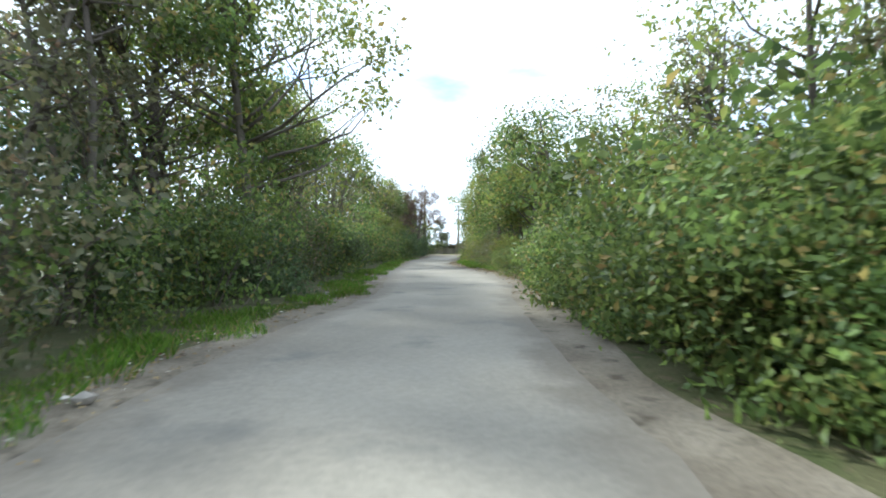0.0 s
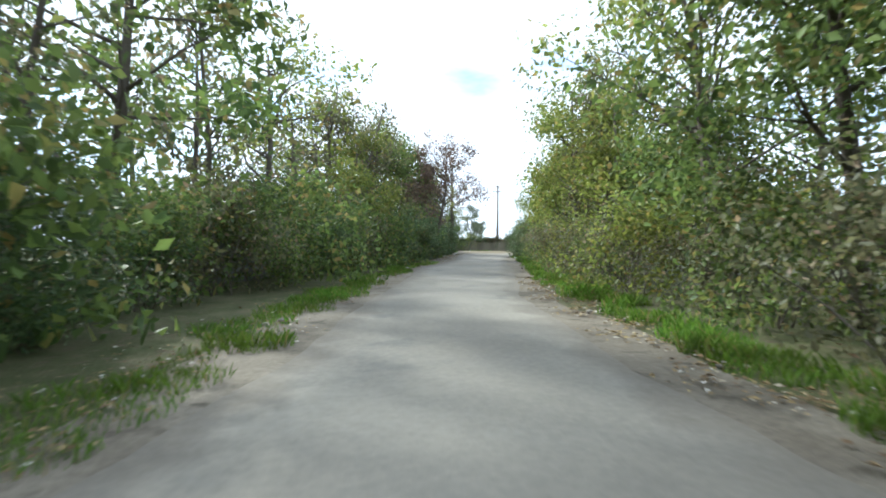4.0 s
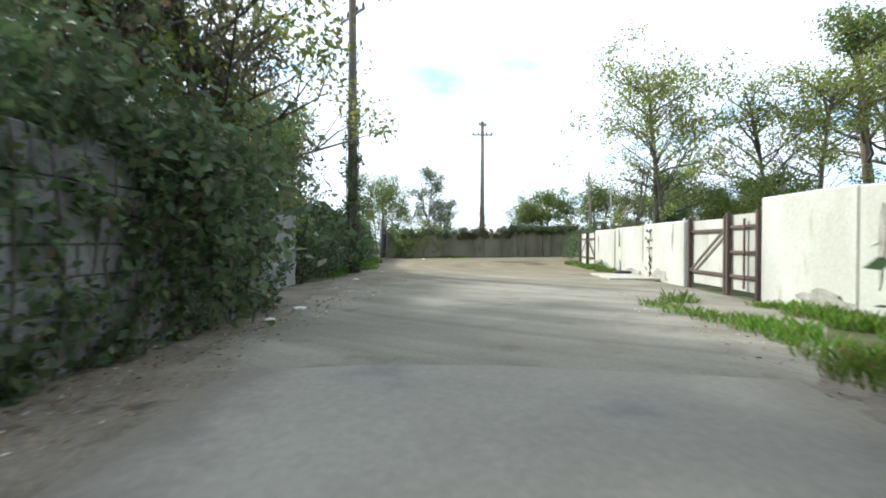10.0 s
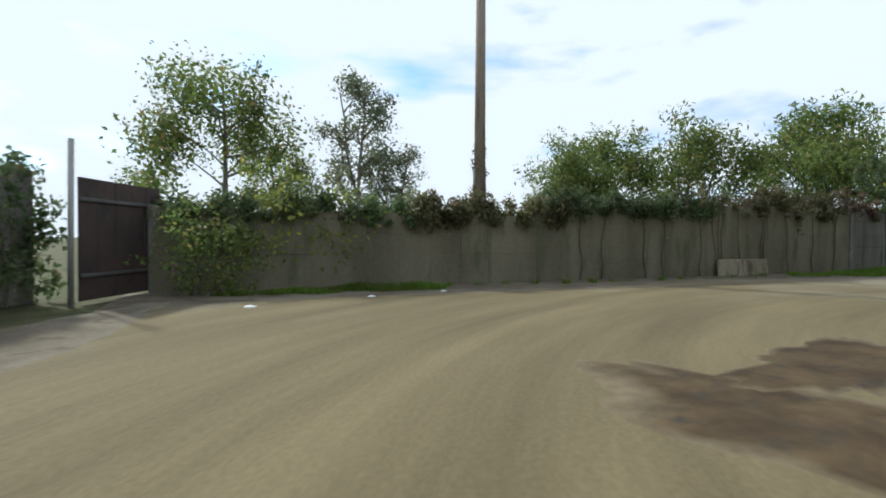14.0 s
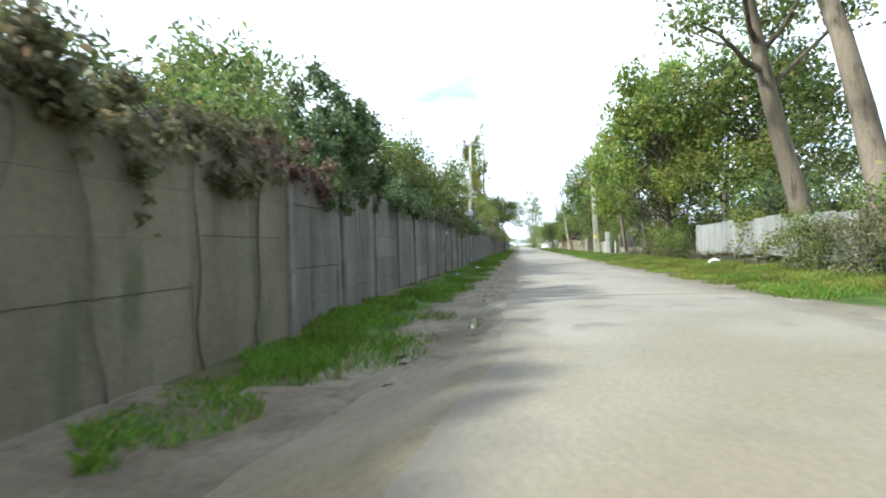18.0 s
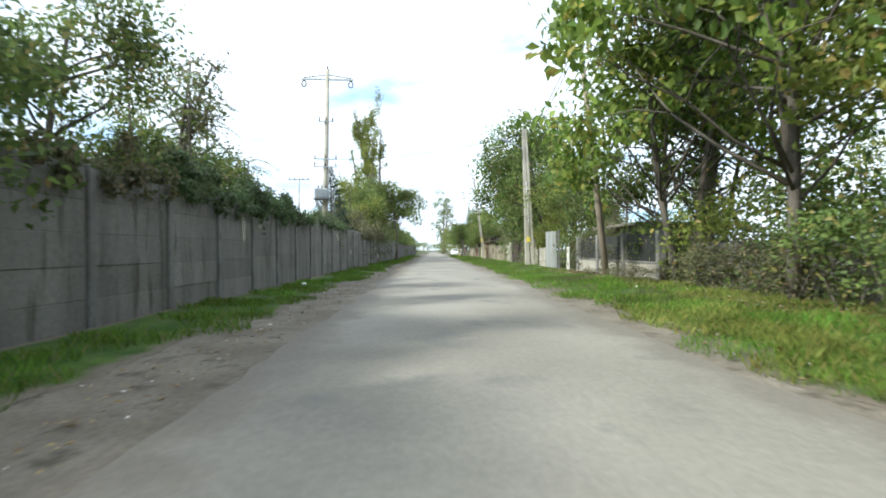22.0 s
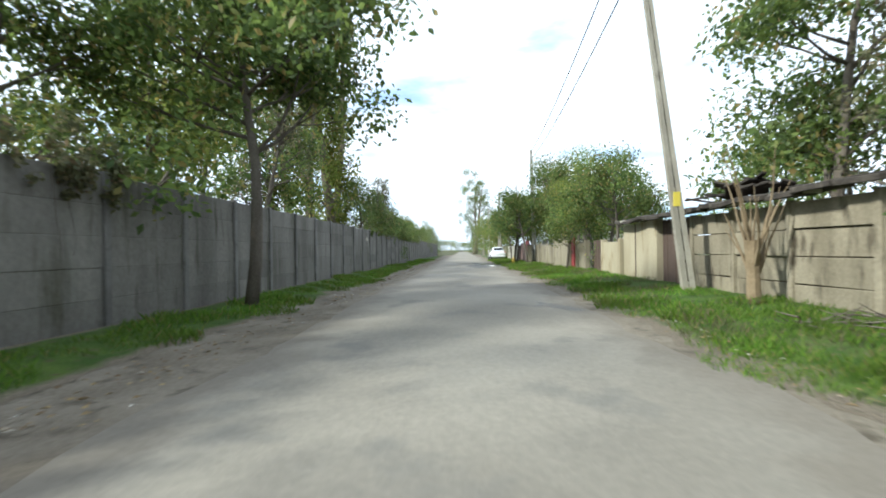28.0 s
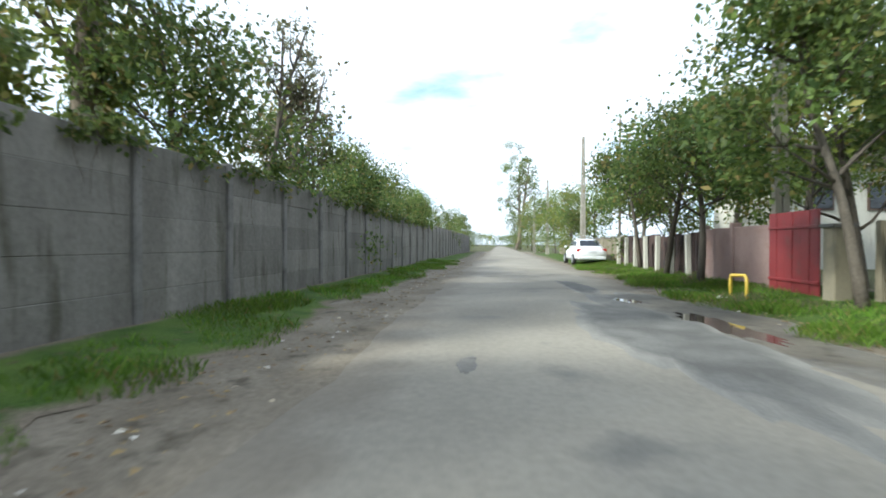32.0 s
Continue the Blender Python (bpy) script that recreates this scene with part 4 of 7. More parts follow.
for i in range(13):
    lane_plant("ivy_mass", 8 + i * 2.6, -5.9, i % 2, 2.0)
lane_plant("airy", 15.5, -5.4, 1, 12.5)
for s, d, h in ((9.8, -6.6, 9.5), (13.0, -7.0, 10.5), (17.8, -6.0, 9.0), (21.0, -6.4, 8.0)):
    lane_plant("thin" if s < 12 else "broad", s, d, int(d) % 2, h)
lane_plant("yellow", 54.0, -5.0, 1, 7.2)
lane_plant("yellow", 51.6, 5.0, 0, 9.0)
lane_plant("thin", 48.2, 5.6, 1, 10.0)
lane_plant("red", 69.6, -3.35, 0, 10.6)
lane_plant("ivy_mass", 65.2, -4.0, 0, 2.6)
lane_plant("bush", 63.4, -4.4, 1, 3.0)
for s, d, h in ((64.2, -5.4, 3.2), (66.0, -5.0, 3.4), (61.5, -5.4, 3.0), (67.6, -4.6, 3.2), (69.5, -4.4, 3.0), (71.5, -4.5, 3.2)):
    lane_plant("ivy_mass", s, d, int(s) % 2, h)
for i in range(5):
    lane_plant("thin", 55 + i * 3.6, -7.0 - 0.4 * (i % 2), i % 2, 11.0)
for i in range(12):
    lane_plant(("bush", "dry_bush", "ivy_mass")[i % 3], 40 + i * 2.4, -6.3, i % 2, 3.2)
for i in range(3):
    lane_plant(("thin", "airy", "thin")[i], 66 + i * 5.5, 6.2, i % 2, 10.0 - i)


# ---- walls and fences ----
def slab_mesh(name, sx, sy, sz, material, bevel=0.012):
    bm = bmesh.new()
    box(bm, 0, 0, 0, sx, sy, sz, bevel)
    bmesh.ops.recalc_face_normals(bm, faces=bm.faces)
    me = bpy.data.meshes.new(name)
    bm.to_mesh(me)
    bm.free()
    me.materials.append(material)
    return me


def part_box(name, parent, material, cx, cy, cz, sx, sy, sz, bevel=0.01, label="", turn=None):
    bm = bmesh.new()
    box(bm, cx, cy, cz, sx, sy, sz, bevel, turn)
    return part(name, bm, material, parent, label)


def part_tube(name, parent, material, points, radii, seg=8, label=""):
    bm = bmesh.new()
    tube(bm, points, radii if isinstance(radii, (list, tuple)) else [radii] * len(points), seg)
    return part(name, bm, material, parent, label, True)


BAY, WALL_H = 2.3, 2.5
wall_long = thing("wall_long", 0, 0, 0, 0, "long grey concrete panel wall between concrete posts", "wall", "", "structure")

# whitewashed wall with two gates on the right of the bend
WX, WY, WV = -11.5, -13.5, Vector((-0.39, -0.92, 0)).normalized()
white_turn = math.degrees(math.atan2(WV.y, WV.x))
wall_white = thing("wall_white", WX, WY, 0, white_turn, "whitewashed rendered wall with dirty stained foot", "wall", "", "structure")
for a, b, h, dy in ((3.5, 6.6, 1.72, 0.0), (6.65, 9.9, 1.75, 0.02), (9.95, 13.2, 1.78, -0.01), (16.74, 19.3, 2.08, 0.03), (19.35, 22.1, 2.05, 0.0), (22.15, 25.0, 2.02, 0.02)):
    bm = bmesh.new()
    box(bm, (a + b) / 2, dy, h / 2 - 0.05, b - a, 0.2, h + 0.1, 0.03)
    for v in bm.verts:
        v.co.z += 0.03 * noise.noise(Vector((v.co.x, 3, h))) * (v.co.z > 1)
    part("panel", bm, LIME, wall_white)


def ragged(name, parent, material, x, y, z, a, b, seed, label=""):
    """A thin ragged patch standing on a wall's face."""
    bm = bmesh.new()
    ring = []
    for j in range(28):
        t = 2 * math.pi * j / 28
        q = 1 + 0.6 * noise.noise(Vector((math.cos(t) * 1.7, math.sin(t) * 1.7, seed * 2.3))) + 0.35 * noise.noise(Vector((math.cos(t) * 6, math.sin(t) * 6, seed)))
        ring.append(bm.verts.new((x + a * q * math.cos(t), y, z + b * q * math.sin(t))))
    back = [bm.verts.new((v.co.x, y + 0.02, v.co.z)) for v in ring]
    bm.faces.new(ring)
    for j in range(28):
        bm.faces.new((ring[j], back[j], back[(j + 1) % 28], ring[(j + 1) % 28]))
    bmesh.ops.triangulate(bm, faces=[f for f in bm.faces if len(f.verts) > 4])
    return part(name, bm, material, parent, label)


for k, (x, z, a, b) in enumerate(((4.1, 1.2, 0.05, 0.35), (5.3, 0.2, 0.5, 0.16), (7.2, 1.35, 0.04, 0.3), (7.3, 0.25, 0.12, 0.3), (8.9, 0.15, 0.7, 0.14), (9.9, 1.1, 0.05, 0.5), (11.4, 0.2, 0.6, 0.18), (12.4, 1.3, 0.06, 0.3), (18.6, 0.2, 0.6, 0.2), (19.8, 1.2, 0.06, 0.5))):
    ragged("stain", wall_white, GRIME, x, -0.115, z, a, b, k + 3, "dark streak of grime")


def braced_gate(u, width, h, rising, label):
    g = thing("gate", WX + WV.x * u, WY + WV.y * u, 0, white_turn, label, "gate", "yard gates")
    part_box("sheet", g, LIME, width / 2, 0, h / 2 + 0.08, width - 0.08, 0.02, h - 0.12, 0.004, "whitewashed sheet")
    for x in (0.05, width - 0.05):
        part_box("post", g, WOOD_DARK, x, -0.07, h / 2 + 0.03, 0.09, 0.09, h + 0.1, 0.01, "dark wooden post")
    for z in (0.45, h - 0.25):
        part_box("rail", g, WOOD_DARK, width / 2, -0.05, z, width - 0.2, 0.04, 0.07, 0.006)
    if rising is None:
        return g
    ang = math.atan2(h - 0.7, width - 0.2) * (1 if rising else -1)
    part_box("brace", g, WOOD_DARK, width / 2, -0.075, h / 2 + 0.1, math.hypot(width - 0.2, h - 0.7), 0.03, 0.07, 0.006, "", Euler((0, -ang, 0)))
    return g


braced_gate(0.2, 1.6, 1.6, True, "whitewashed gate leaf with dark frame and brace")
braced_gate(1.85, 1.6, 1.6, False, "whitewashed gate leaf with dark frame and brace")
braced_gate(13.4, 1.98, 1.72, True, "whitewashed yard gate with dark diagonal brace")
railed = braced_gate(15.4, 1.3, 1.78, None, "whitewashed yard gate with dark rails and stile")
part_box("stile", railed, WOOD_DARK, 0.72, -0.075, 0.95, 0.06, 0.03, 1.5, 0.006)
part_box("rail", railed, WOOD_DARK, 0.61, -0.05, 0.98, 1.0, 0.04, 0.06, 0.006)

# old wall along the left of the lane
for s0, s1, dd, h, material, label in ((12, 22, -6.9, 2.0, BLOCKWORK, "grey blockwork wall half hidden by bushes"), (42, 52, -6.4, 2.0, BLOCKWORK, "grey blockwork wall half hidden by bushes"),
                                       (66, 84, -3.6, 2.3, BLOCKWORK, "grey blockwork wall stained green with moss")):
    w = thing("wall_lane", *lane(s0, dd), 0, lane_turn((s0 + s1) / 2), label, "wall", "", "structure")
    n = int((s1 - s0) / 1.0)
    bm = bmesh.new()
    box(bm, n / 2 + 0.25, 0, h / 2 - 0.1, n - 0.2, 0.1, h - 0.1, 0.01)
    part("core", bm, material, w)
    block = slab_mesh("block", 0.985, 0.2, 0.28, material, 0.012)
    rb = random.Random(int(s0))
    for k in range(int(h / 0.29)):
        for j in range(n):
            shared("block", block, w, j + 0.5 + (0.5 if k % 2 else 0), rb.uniform(-0.012, 0.012), 0.14 + k * 0.29, rb.uniform(-0.01, 0.01))
slab_wall = thing("wall_slabs", *lane(84.5, -5.0), 0, lane_turn(87), "short row of pale mossy concrete slabs under creeper", "wall", "", "structure")
for j in range(2):
    for k in range(4):
        part_box("slab", slab_wall, MOSSY_SHADED, 1.0 + j * 2.05, 0.02 * ((j + k) % 2), 0.25 + k * 0.47, 1.95, 0.08, 0.46, 0.012)
IVY_TURN = math.degrees(math.atan2(15.0, 4.8))
wall_ivy = thing("wall_creeper", -26.97, -21.89, 0, IVY_TURN, "old concrete wall buried under dark creeper", "wall", "", "structure")
for j in range(10):
    part_box("panel", wall_ivy, CONC, 1.1 + j * 2.2, 0, 1.15, 2.15, 0.09, 2.3, 0.015)

# sheet gate between the creeper wall and the long wall
sg = thing("gate", -19.45, -1.65, 0, 65, "dark sheet metal gate beside a pale post", "gate", "yard gates")
for k in range(5):
    part_box("sheet", sg, RUST, 0.25 + k * 0.46, 0.008 * (k % 2), 1.12, 0.45, 0.03, 2.1, 0.006)
part_box("rail", sg, METAL, 1.2, -0.03, 0.5, 2.3, 0.04, 0.06, 0.006)
part_box("rail", sg, METAL, 1.2, -0.03, 1.8, 2.3, 0.04, 0.06, 0.006)
part_tube("post", sg, ZINC, [(-0.28, -0.1, -0.1), (-0.25, -0.1, 2.75)], 0.045, 8, "pale steel post")
apron = thing("concrete_apron", -16.3, -22.6, 0, 67, "pale concrete apron before the white gate", "apron", "", "structure")
part_box("slab", apron, PALE_CONC, 0, 0, 0.05, 2.5, 1.5, 0.1, 0.02)
tyre = thing("tyre", -15.4, -21.5, 0, 20, "old black tyre lying by the white wall", "tyre")
bm = bmesh.new()
tube(bm, [(0.24 * math.cos(a), 0.24 * math.sin(a), 0.1) for a in [2 * math.pi * k / 20 for k in range(21)]], [0.09] * 21, 8)
part("body", bm, RUBBER, tyre, "", True)

# concrete slab propped against the foot of the long wall
slab = thing("concrete_slab", -1.5, -0.17, 0, 0, "pale concrete slab leaning on the wall's foot", "slab")
part_box("body", slab, TAN_CONC, 0, 0, 0.27, 2.35, 0.08, 0.58, 0.02, "", Euler((radians(-8), 0, 0)))


# ---- poles, cables ----
def insulator(parent, x, y, z, up=1):
    bm = bmesh.new()
    tube(bm, [(x, y, z), (x, y, z + 0.05 * up), (x, y, z + 0.07 * up), (x, y, z + 0.14 * up), (x, y, z + 0.17 * up), (x, y, z + 0.24 * up)], [0.03, 0.07, 0.03, 0.07, 0.03, 0.02], 8)
    part("insulator", bm, CERAMIC, parent, "brown ribbed insulator", True)


tp = thing("utility_pole", 52.9, 1.85, 0, 0, "tall concrete power pole carrying a transformer box", "utility pole", "utility poles")
tp.rotation_euler = (radians(1.4), 0, 0)
part_tube("pole", tp, PALE_CONC, [(0, 0, -0.2), (0, 0, 6), (0, 0, 12.9)], [0.21, 0.17, 0.12], 12)
part_box("crossarm", tp, GREY_STEEL, 0, 0, 12.25, 0.10, 3.3, 0.10, 0.01)
for y in (-1.5, 1.5):
    part_box("bracket", tp, METAL, 0, y * 0.5, 12.45, 0.05, 1.55, 0.05, 0.005, "", Euler((radians(-8 if y > 0 else 8), 0, 0)))
    bm = bmesh.new()
    tube(bm, [(0, y + 0.14 * math.cos(a), 11.95 + 0.2 * math.sin(a)) for a in [2 * math.pi * k / 12 for k in range(13)]], [0.045] * 13, 6)
    part("loop", bm, METAL, tp, "dark wire loop", True)
insulator(tp, 0, 0, 12.9)
for z, w in ((9.5, 1.0), (7.1, 1.5), (6.6, 1.5)):
    part_box("crossarm", tp, GREY_STEEL, -0.2, 0, z, 0.08, w, 0.08, 0.008)
    for y in (-w / 2 + 0.08, 0.0, w / 2 - 0.08):
        insulator(tp, -0.22, y, z + 0.04)
trafo = part_box("transformer_box", tp, GREY_STEEL, -0.55, 0.12, 4.85, 0.55, 0.85, 0.62, 0.05, "grey steel transformer tank")
for y in (-0.02, 0.2, 0.42):
    insulator(tp, -0.55, y - 0.08, 5.16)
for k in range(6):
    part_box("fin", trafo, GREY_STEEL, -0.85, -0.2 + k * 0.128, 4.86, 0.06, 0.03, 0.55, 0.005)
part_box("platform", tp, METAL, -0.4, 0.1, 4.5, 0.9, 1.05, 0.07, 0.01)
for x in (-0.5, 0.1):
    part_tube("strut", tp, METAL, [(x, 0.6, 4.5), (-0.05, 0.12, 3.5)], 0.03, 6)
    part_tube("strut", tp, METAL, [(x, -0.45, 5.2), (x, -0.75, 2.6)], 0.035, 6)
part_tube("cable", tp, WIRE, [(-0.3, -0.6, 6.7), (-0.25, -0.85, 6.5), (-0.2, -0.95, 6.15), (-0.2, -0.85, 5.8), (-0.2, -0.55, 5.65), (-0.2, -0.2, 5.75)], 0.018, 6)


def concrete_post(x, y, h, lean, label, lamp=False, turn=0.0, girth=0.8):
    """A tapering ladder post: two legs joined by rungs, with a lamp on an arm."""
    p = thing("street_lamp" if lamp else "utility_pole", x, y, 0, turn, label, "street lamp" if lamp else "utility pole", "" if lamp else "utility poles")
    n = 13
    for side in (-1, 1):
        bm = bmesh.new()
        vs = []
        for z, k in ((-0.1, girth), (h, 0.5 * girth)):
            for dx, dy in ((-0.13, 0.03), (0.13, 0.03), (0.13, 0.24), (-0.13, 0.24)):
                vs.append(bm.verts.new((dx * k, side * dy * k + lean * z / h, z)))
        for f in ((0, 1, 2, 3), (7, 6, 5, 4), (0, 4, 5, 1), (1, 5, 6, 2), (2, 6, 7, 3), (3, 7, 4, 0)):
            bm.faces.new([vs[j] for j in f])
        part("leg", bm, PALE_CONC, p)
    for j in range(n):
        z = 0.25 + j * (h - 0.5) / (n - 1)
        k = (1 - 0.5 * z / h) * girth
        part_box("rung", p, PALE_CONC, 0, lean * z / h, z, 0.18 * k, 0.22 * k, 0.26, 0.02)
    if lamp:
        part_tube("arm", p, GREY_STEEL, [(-0.1, lean * 0.9 + 0.1, h - 1.4), (-0.2, lean * 0.9 + 0.4, h - 1.2), (-0.35, lean * 0.9 + 0.85, h - 0.98), (-0.4, lean * 0.9 + 1.1, h - 0.9)], 0.035, 8)
        bm = bmesh.new()
        box(bm, -0.42, lean * 0.9 + 1.3, h - 0.82, 0.24, 0.62, 0.14, 0.05, Euler((radians(18), 0, 0)))
        part("lamp_head", bm, GREY_STEEL, p, "pale grey lamp head")
        part_box("plate", p, LITTER_Y, -0.17, 0.13, 1.85, 0.012, 0.24, 0.34, 0.003, "small yellow warning plate")
        part_tube("conduit", p, LITTER_W, [(-0.17, 0.05, 1.9), (-0.13, 0.05 + lean * 0.62, h * 0.62)], 0.018, 6, "thin white conduit")
    return p


concrete_post(52.35, -11.35, 8.9, 0.32, "concrete ladder lamp post in the grass verge", True, 0.0, 1.2)
leaning_post = concrete_post(77.9, -11.0, 9.4, 1.15, "leaning concrete pole beside a dark door", False, 0.0, 0.62)
part_box("band", leaning_post, LITTER_Y, -0.075, 0.29, 2.32, 0.012, 0.17, 0.34, 0.003, "faded yellow paint band")
concrete_post(108.3, -11.6, 9.4, 0.2, "concrete pole standing among roadside trees")
pillar = thing("gate_pillar", 104.75, -10.7, 0, 0, "beige gate pillar with a worn face", "pillar")
part_box("shaft", pillar, CREAM, 0, 0, 0.7, 0.34, 0.32, 1.5, 0.02)
part_box("cap", pillar, CONC_POST, 0, 0, 1.48, 0.42, 0.4, 0.07, 0.012)
back_shed = thing("shed", 42.5, -14.6, 0, 0, "low dark shed with a flat roof behind the wall", "shed")
part_box("wall", back_shed, WOOD_DARK, 0, 0, 1.05, 5.0, 2.2, 2.2, 0.02)
part_box("roof", back_shed, ROOF, 0, 0.1, 2.2, 5.4, 2.7, 0.12, 0.02)
concrete_post(129.5, -10.2, 8.2, 0.0, "far concrete pole on the verge")
concrete_post(152.0, -10.0, 8.2, 0.0, "far concrete pole on the verge")
concrete_post(170.0, -9.8, 8.2, 0.0, "far concrete pole on the verge")


def wood_pole(x, y, h, lean, label, arms=(), r=0.13, material=None):
    p = thing("utility_pole", x, y, 0, 0, label, "utility pole", "utility poles")
    part_tube("pole", p, material or POLE_WOOD, [(0, 0, -0.2), (lean[0] * 0.5, lean[1] * 0.5, h * 0.5), (lean[0], lean[1], h)], [r, r * 0.85, r * 0.65], 10)
    for z, w, turn in arms:
        bm = bmesh.new()
        fx, fy = lean[0] * z / h, lean[1] * z / h
        box(bm, fx, fy, z, w, 0.08, 0.09, 0.01, None)
        bmesh.ops.rotate(bm, cent=(fx, fy, z), matrix=Matrix.Rotation(radians(turn), 3, "Z"), verts=bm.verts)
        part("crossarm", bm, METAL, p)
        for k in (-0.45, -0.2, 0.2, 0.45):
            insulator(p, fx + math.cos(radians(turn)) * w * k, fy + math.sin(radians(turn)) * w * k, z + 0.03)
    return p


wood_pole(38.6, -11.6, 9.5, (0.2, 0.95), "brown wooden pole leaning towards the road", (), 0.14)
wood_pole(-9.75, 2.7, 11.2, (0.0, 0.0), "tall wooden power pole behind the wall", ((10.9, 0.9, 20), (10.0, 1.9, 60), (10.1, 1.7, -20)), 0.2)
wood_pole(-27.35, 6.6, 10.9, (0.1, 0.4), "wooden power pole behind the creeper wall", ((10.6, 0.8, 20), (9.7, 1.9, 50)), 0.17)
wood_pole(-33.4, 17.8, 9.6, (0.0, 0.0), "wooden power pole behind the creeper wall", ((9.3, 1.6, 20), (8.2, 1.9, 10)), 0.2)
wood_pole(-24.1, -16.9, 11.2, (0.0, 0.0), "old power pole wrapped in ivy", ((10.9, 0.8, 110), (9.7, 1.7, 110)), 0.2, BARK)
wood_pole(-8.1, -9.8, 5.5, (-0.15, 0.1), "bare wooden pole leaning behind the gate", (), 0.085)
wood_pole(-8.4, -12.0, 4.4, (0.0, 0.0), "thin pale pole behind the white wall", (), 0.05, ZINC)
wood_pole(74.5, 9.0, 9.0, (0, 0), "far power pole with a short crossarm", ((8.8, 2.2, 90),), 0.12, PALE_CONC)
wood_pole(128.0, -12.2, 9.0, (0, 0), "far thin pole beside the road", (), 0.09)


def cable(a, b, sag, label="thin black overhead cable", r=0.02):
    a, b = Vector(a), Vector(b)
    bm = bmesh.new()
    tube(bm, [a.lerp(b, k / 14) - Vector((0, 0, sag * 4 * (k / 14) * (1 - k / 14))) for k in range(15)], [r] * 15, 5)
    ob = finish("cable", bm, WIRE, None, "", True)
    return tagged(ob, label, "cable", "overhead cables")


cable((53.4, 1.1, 7.15), (52.3, -11.2, 8.6), 0.35)
cable((52.3, -11.3, 8.55), (38.8, -10.7, 9.2), 0.25)
cable((52.3, -11.3, 8.3), (38.8, -10.7, 8.9), 0.3)
cable((78.35, -9.9, 9.2), (52.35, -11.2, 8.6), 0.4)
cable((78.35, -9.9, 9.2), (108.3, -11.4, 9.2), 0.4)
cable((78.35, -9.95, 8.0), (108.3, -11.4, 8.6), 0.4)
cable((38.8, -10.7, 9.2), (10.0, -13.5, 9.0), 0.4)
for dz, dx in ((10.1, 0.8), (10.2, -0.7), (10.95, 0.2)):
    cable((-9.75 + dx, 2.7, dz), (13 + dx, -17, dz - 0.6), 0.6, r=0.012)
    cable((-9.75 + dx, 2.7, dz), (-27.3 + dx * 0.6, 6.9, dz - 0.7), 0.4, r=0.012)


# ---- fences and walls on the right of the long road ----
def sheet_fence(x0, x1, y, z0, z1, material, label, tilt=0.0, pitch=0.11, seed=1):
    f = thing("sheet_fence", x0, y, 0, 0, label, "fence")
    rf = random.Random(seed)
    x = 0.0
    while x < x1 - x0 - 0.05:
        w = min(1.05, x1 - x0 - x)
        n = max(3, int(w / pitch) * 4)
        bm = bmesh.new()
        a, b = z0 + rf.uniform(-0.09, 0.09), z1 + rf.uniform(-0.1, 0.08)
        d = rf.uniform(-0.03, 0.03)
        front = [[bm.verts.new((x + w * k / n, d + side + 0.26 * pitch * math.sin(2 * math.pi * w * k / n / pitch), z)) for k in range(n + 1)] for side in (0, 0.004) for z in (a, b)]
        for k in range(n):
            bm.faces.new((front[0][k], front[0][k + 1], front[1][k + 1], front[1][k]))
            bm.faces.new((front[2][k + 1], front[2][k], front[3][k], front[3][k + 1]))
            bm.faces.new((front[1][k], front[1][k + 1], front[3][k + 1], front[3][k]))
        bmesh.ops.rotate(bm, cent=(x, 0, a), matrix=Matrix.Rotation(rf.uniform(-0.02, 0.02) + tilt, 3, "X"), verts=bm.verts)
        part("sheet", bm, material, f)
        x += w - 0.02
    for k in range(int((x1 - x0) / 2.1) + 1):
        part_box("post", f, CONC_POST, min(k * 2.1, x1 - x0), -0.09, (z1 + 0.0) / 2 - 0.05, 0.1, 0.1, z1 + 0.1, 0.01)
    if z0 > 0.2:
        part_box("rail", f, WOOD_DARK, (x1 - x0) / 2, -0.06, z0 + 0.25, x1 - x0, 0.04, 0.06, 0.005)
    return f


def plaster_wall(x0, x1, y, h, material, label, cap=True, bays=None):
    """A rendered wall in bays, with pillars between them and a coping."""
    w = thing("wall_yard", x0, y, 0, 0, label, "wall", "", "structure")
    n = bays or max(1, round((x1 - x0) / 2.6))
    for k in range(n):
        L = (x1 - x0) / n
        bm = bmesh.new()
        box(bm, (k + 0.5) * L, 0, h / 2 - 0.05, L - 0.16, 0.14, h + 0.1, 0.015)
        part("panel", bm, material, w)
        if cap:
            part_box("coping", w, CONC_POST, (k + 0.5) * L, 0, h + 0.03, L - 0.18, 0.22, 0.06, 0.012)
    for k in range(n + 1):
        part_box("pillar", w, material, k * (x1 - x0) / n, 0, (h + 0.12) / 2 - 0.05, 0.2, 0.24, h + 0.22, 0.02)
    return w


def board_fence(x0, x1, y, rows, bh, material, label, seed=2, mess=0.0):
    w = thing("panel_fence", x0, y, 0, 0, label, "fence")
    rf = random.Random(seed)
    n = max(1, round((x1 - x0) / 1.9))
    L = (x1 - x0) / n
    for k in range(n):
        for j in range(rows):
            part_box("board", w, material, (k + 0.5) * L, rf.uniform(-0.02, 0.02) * (1 + 3 * mess), 0.02 + bh * (j + 0.5), L - 0.14, 0.06, bh - 0.015, 0.01, "", Euler((rf.uniform(-0.05, 0.05) * mess, rf.uniform(-0.05, 0.05) * mess, 0)))
    for k in range(n + 1):
        part_box("post", w, material, k * L, 0, rows * bh / 2, 0.14, 0.16, rows * bh + 0.12, 0.015)
    return w


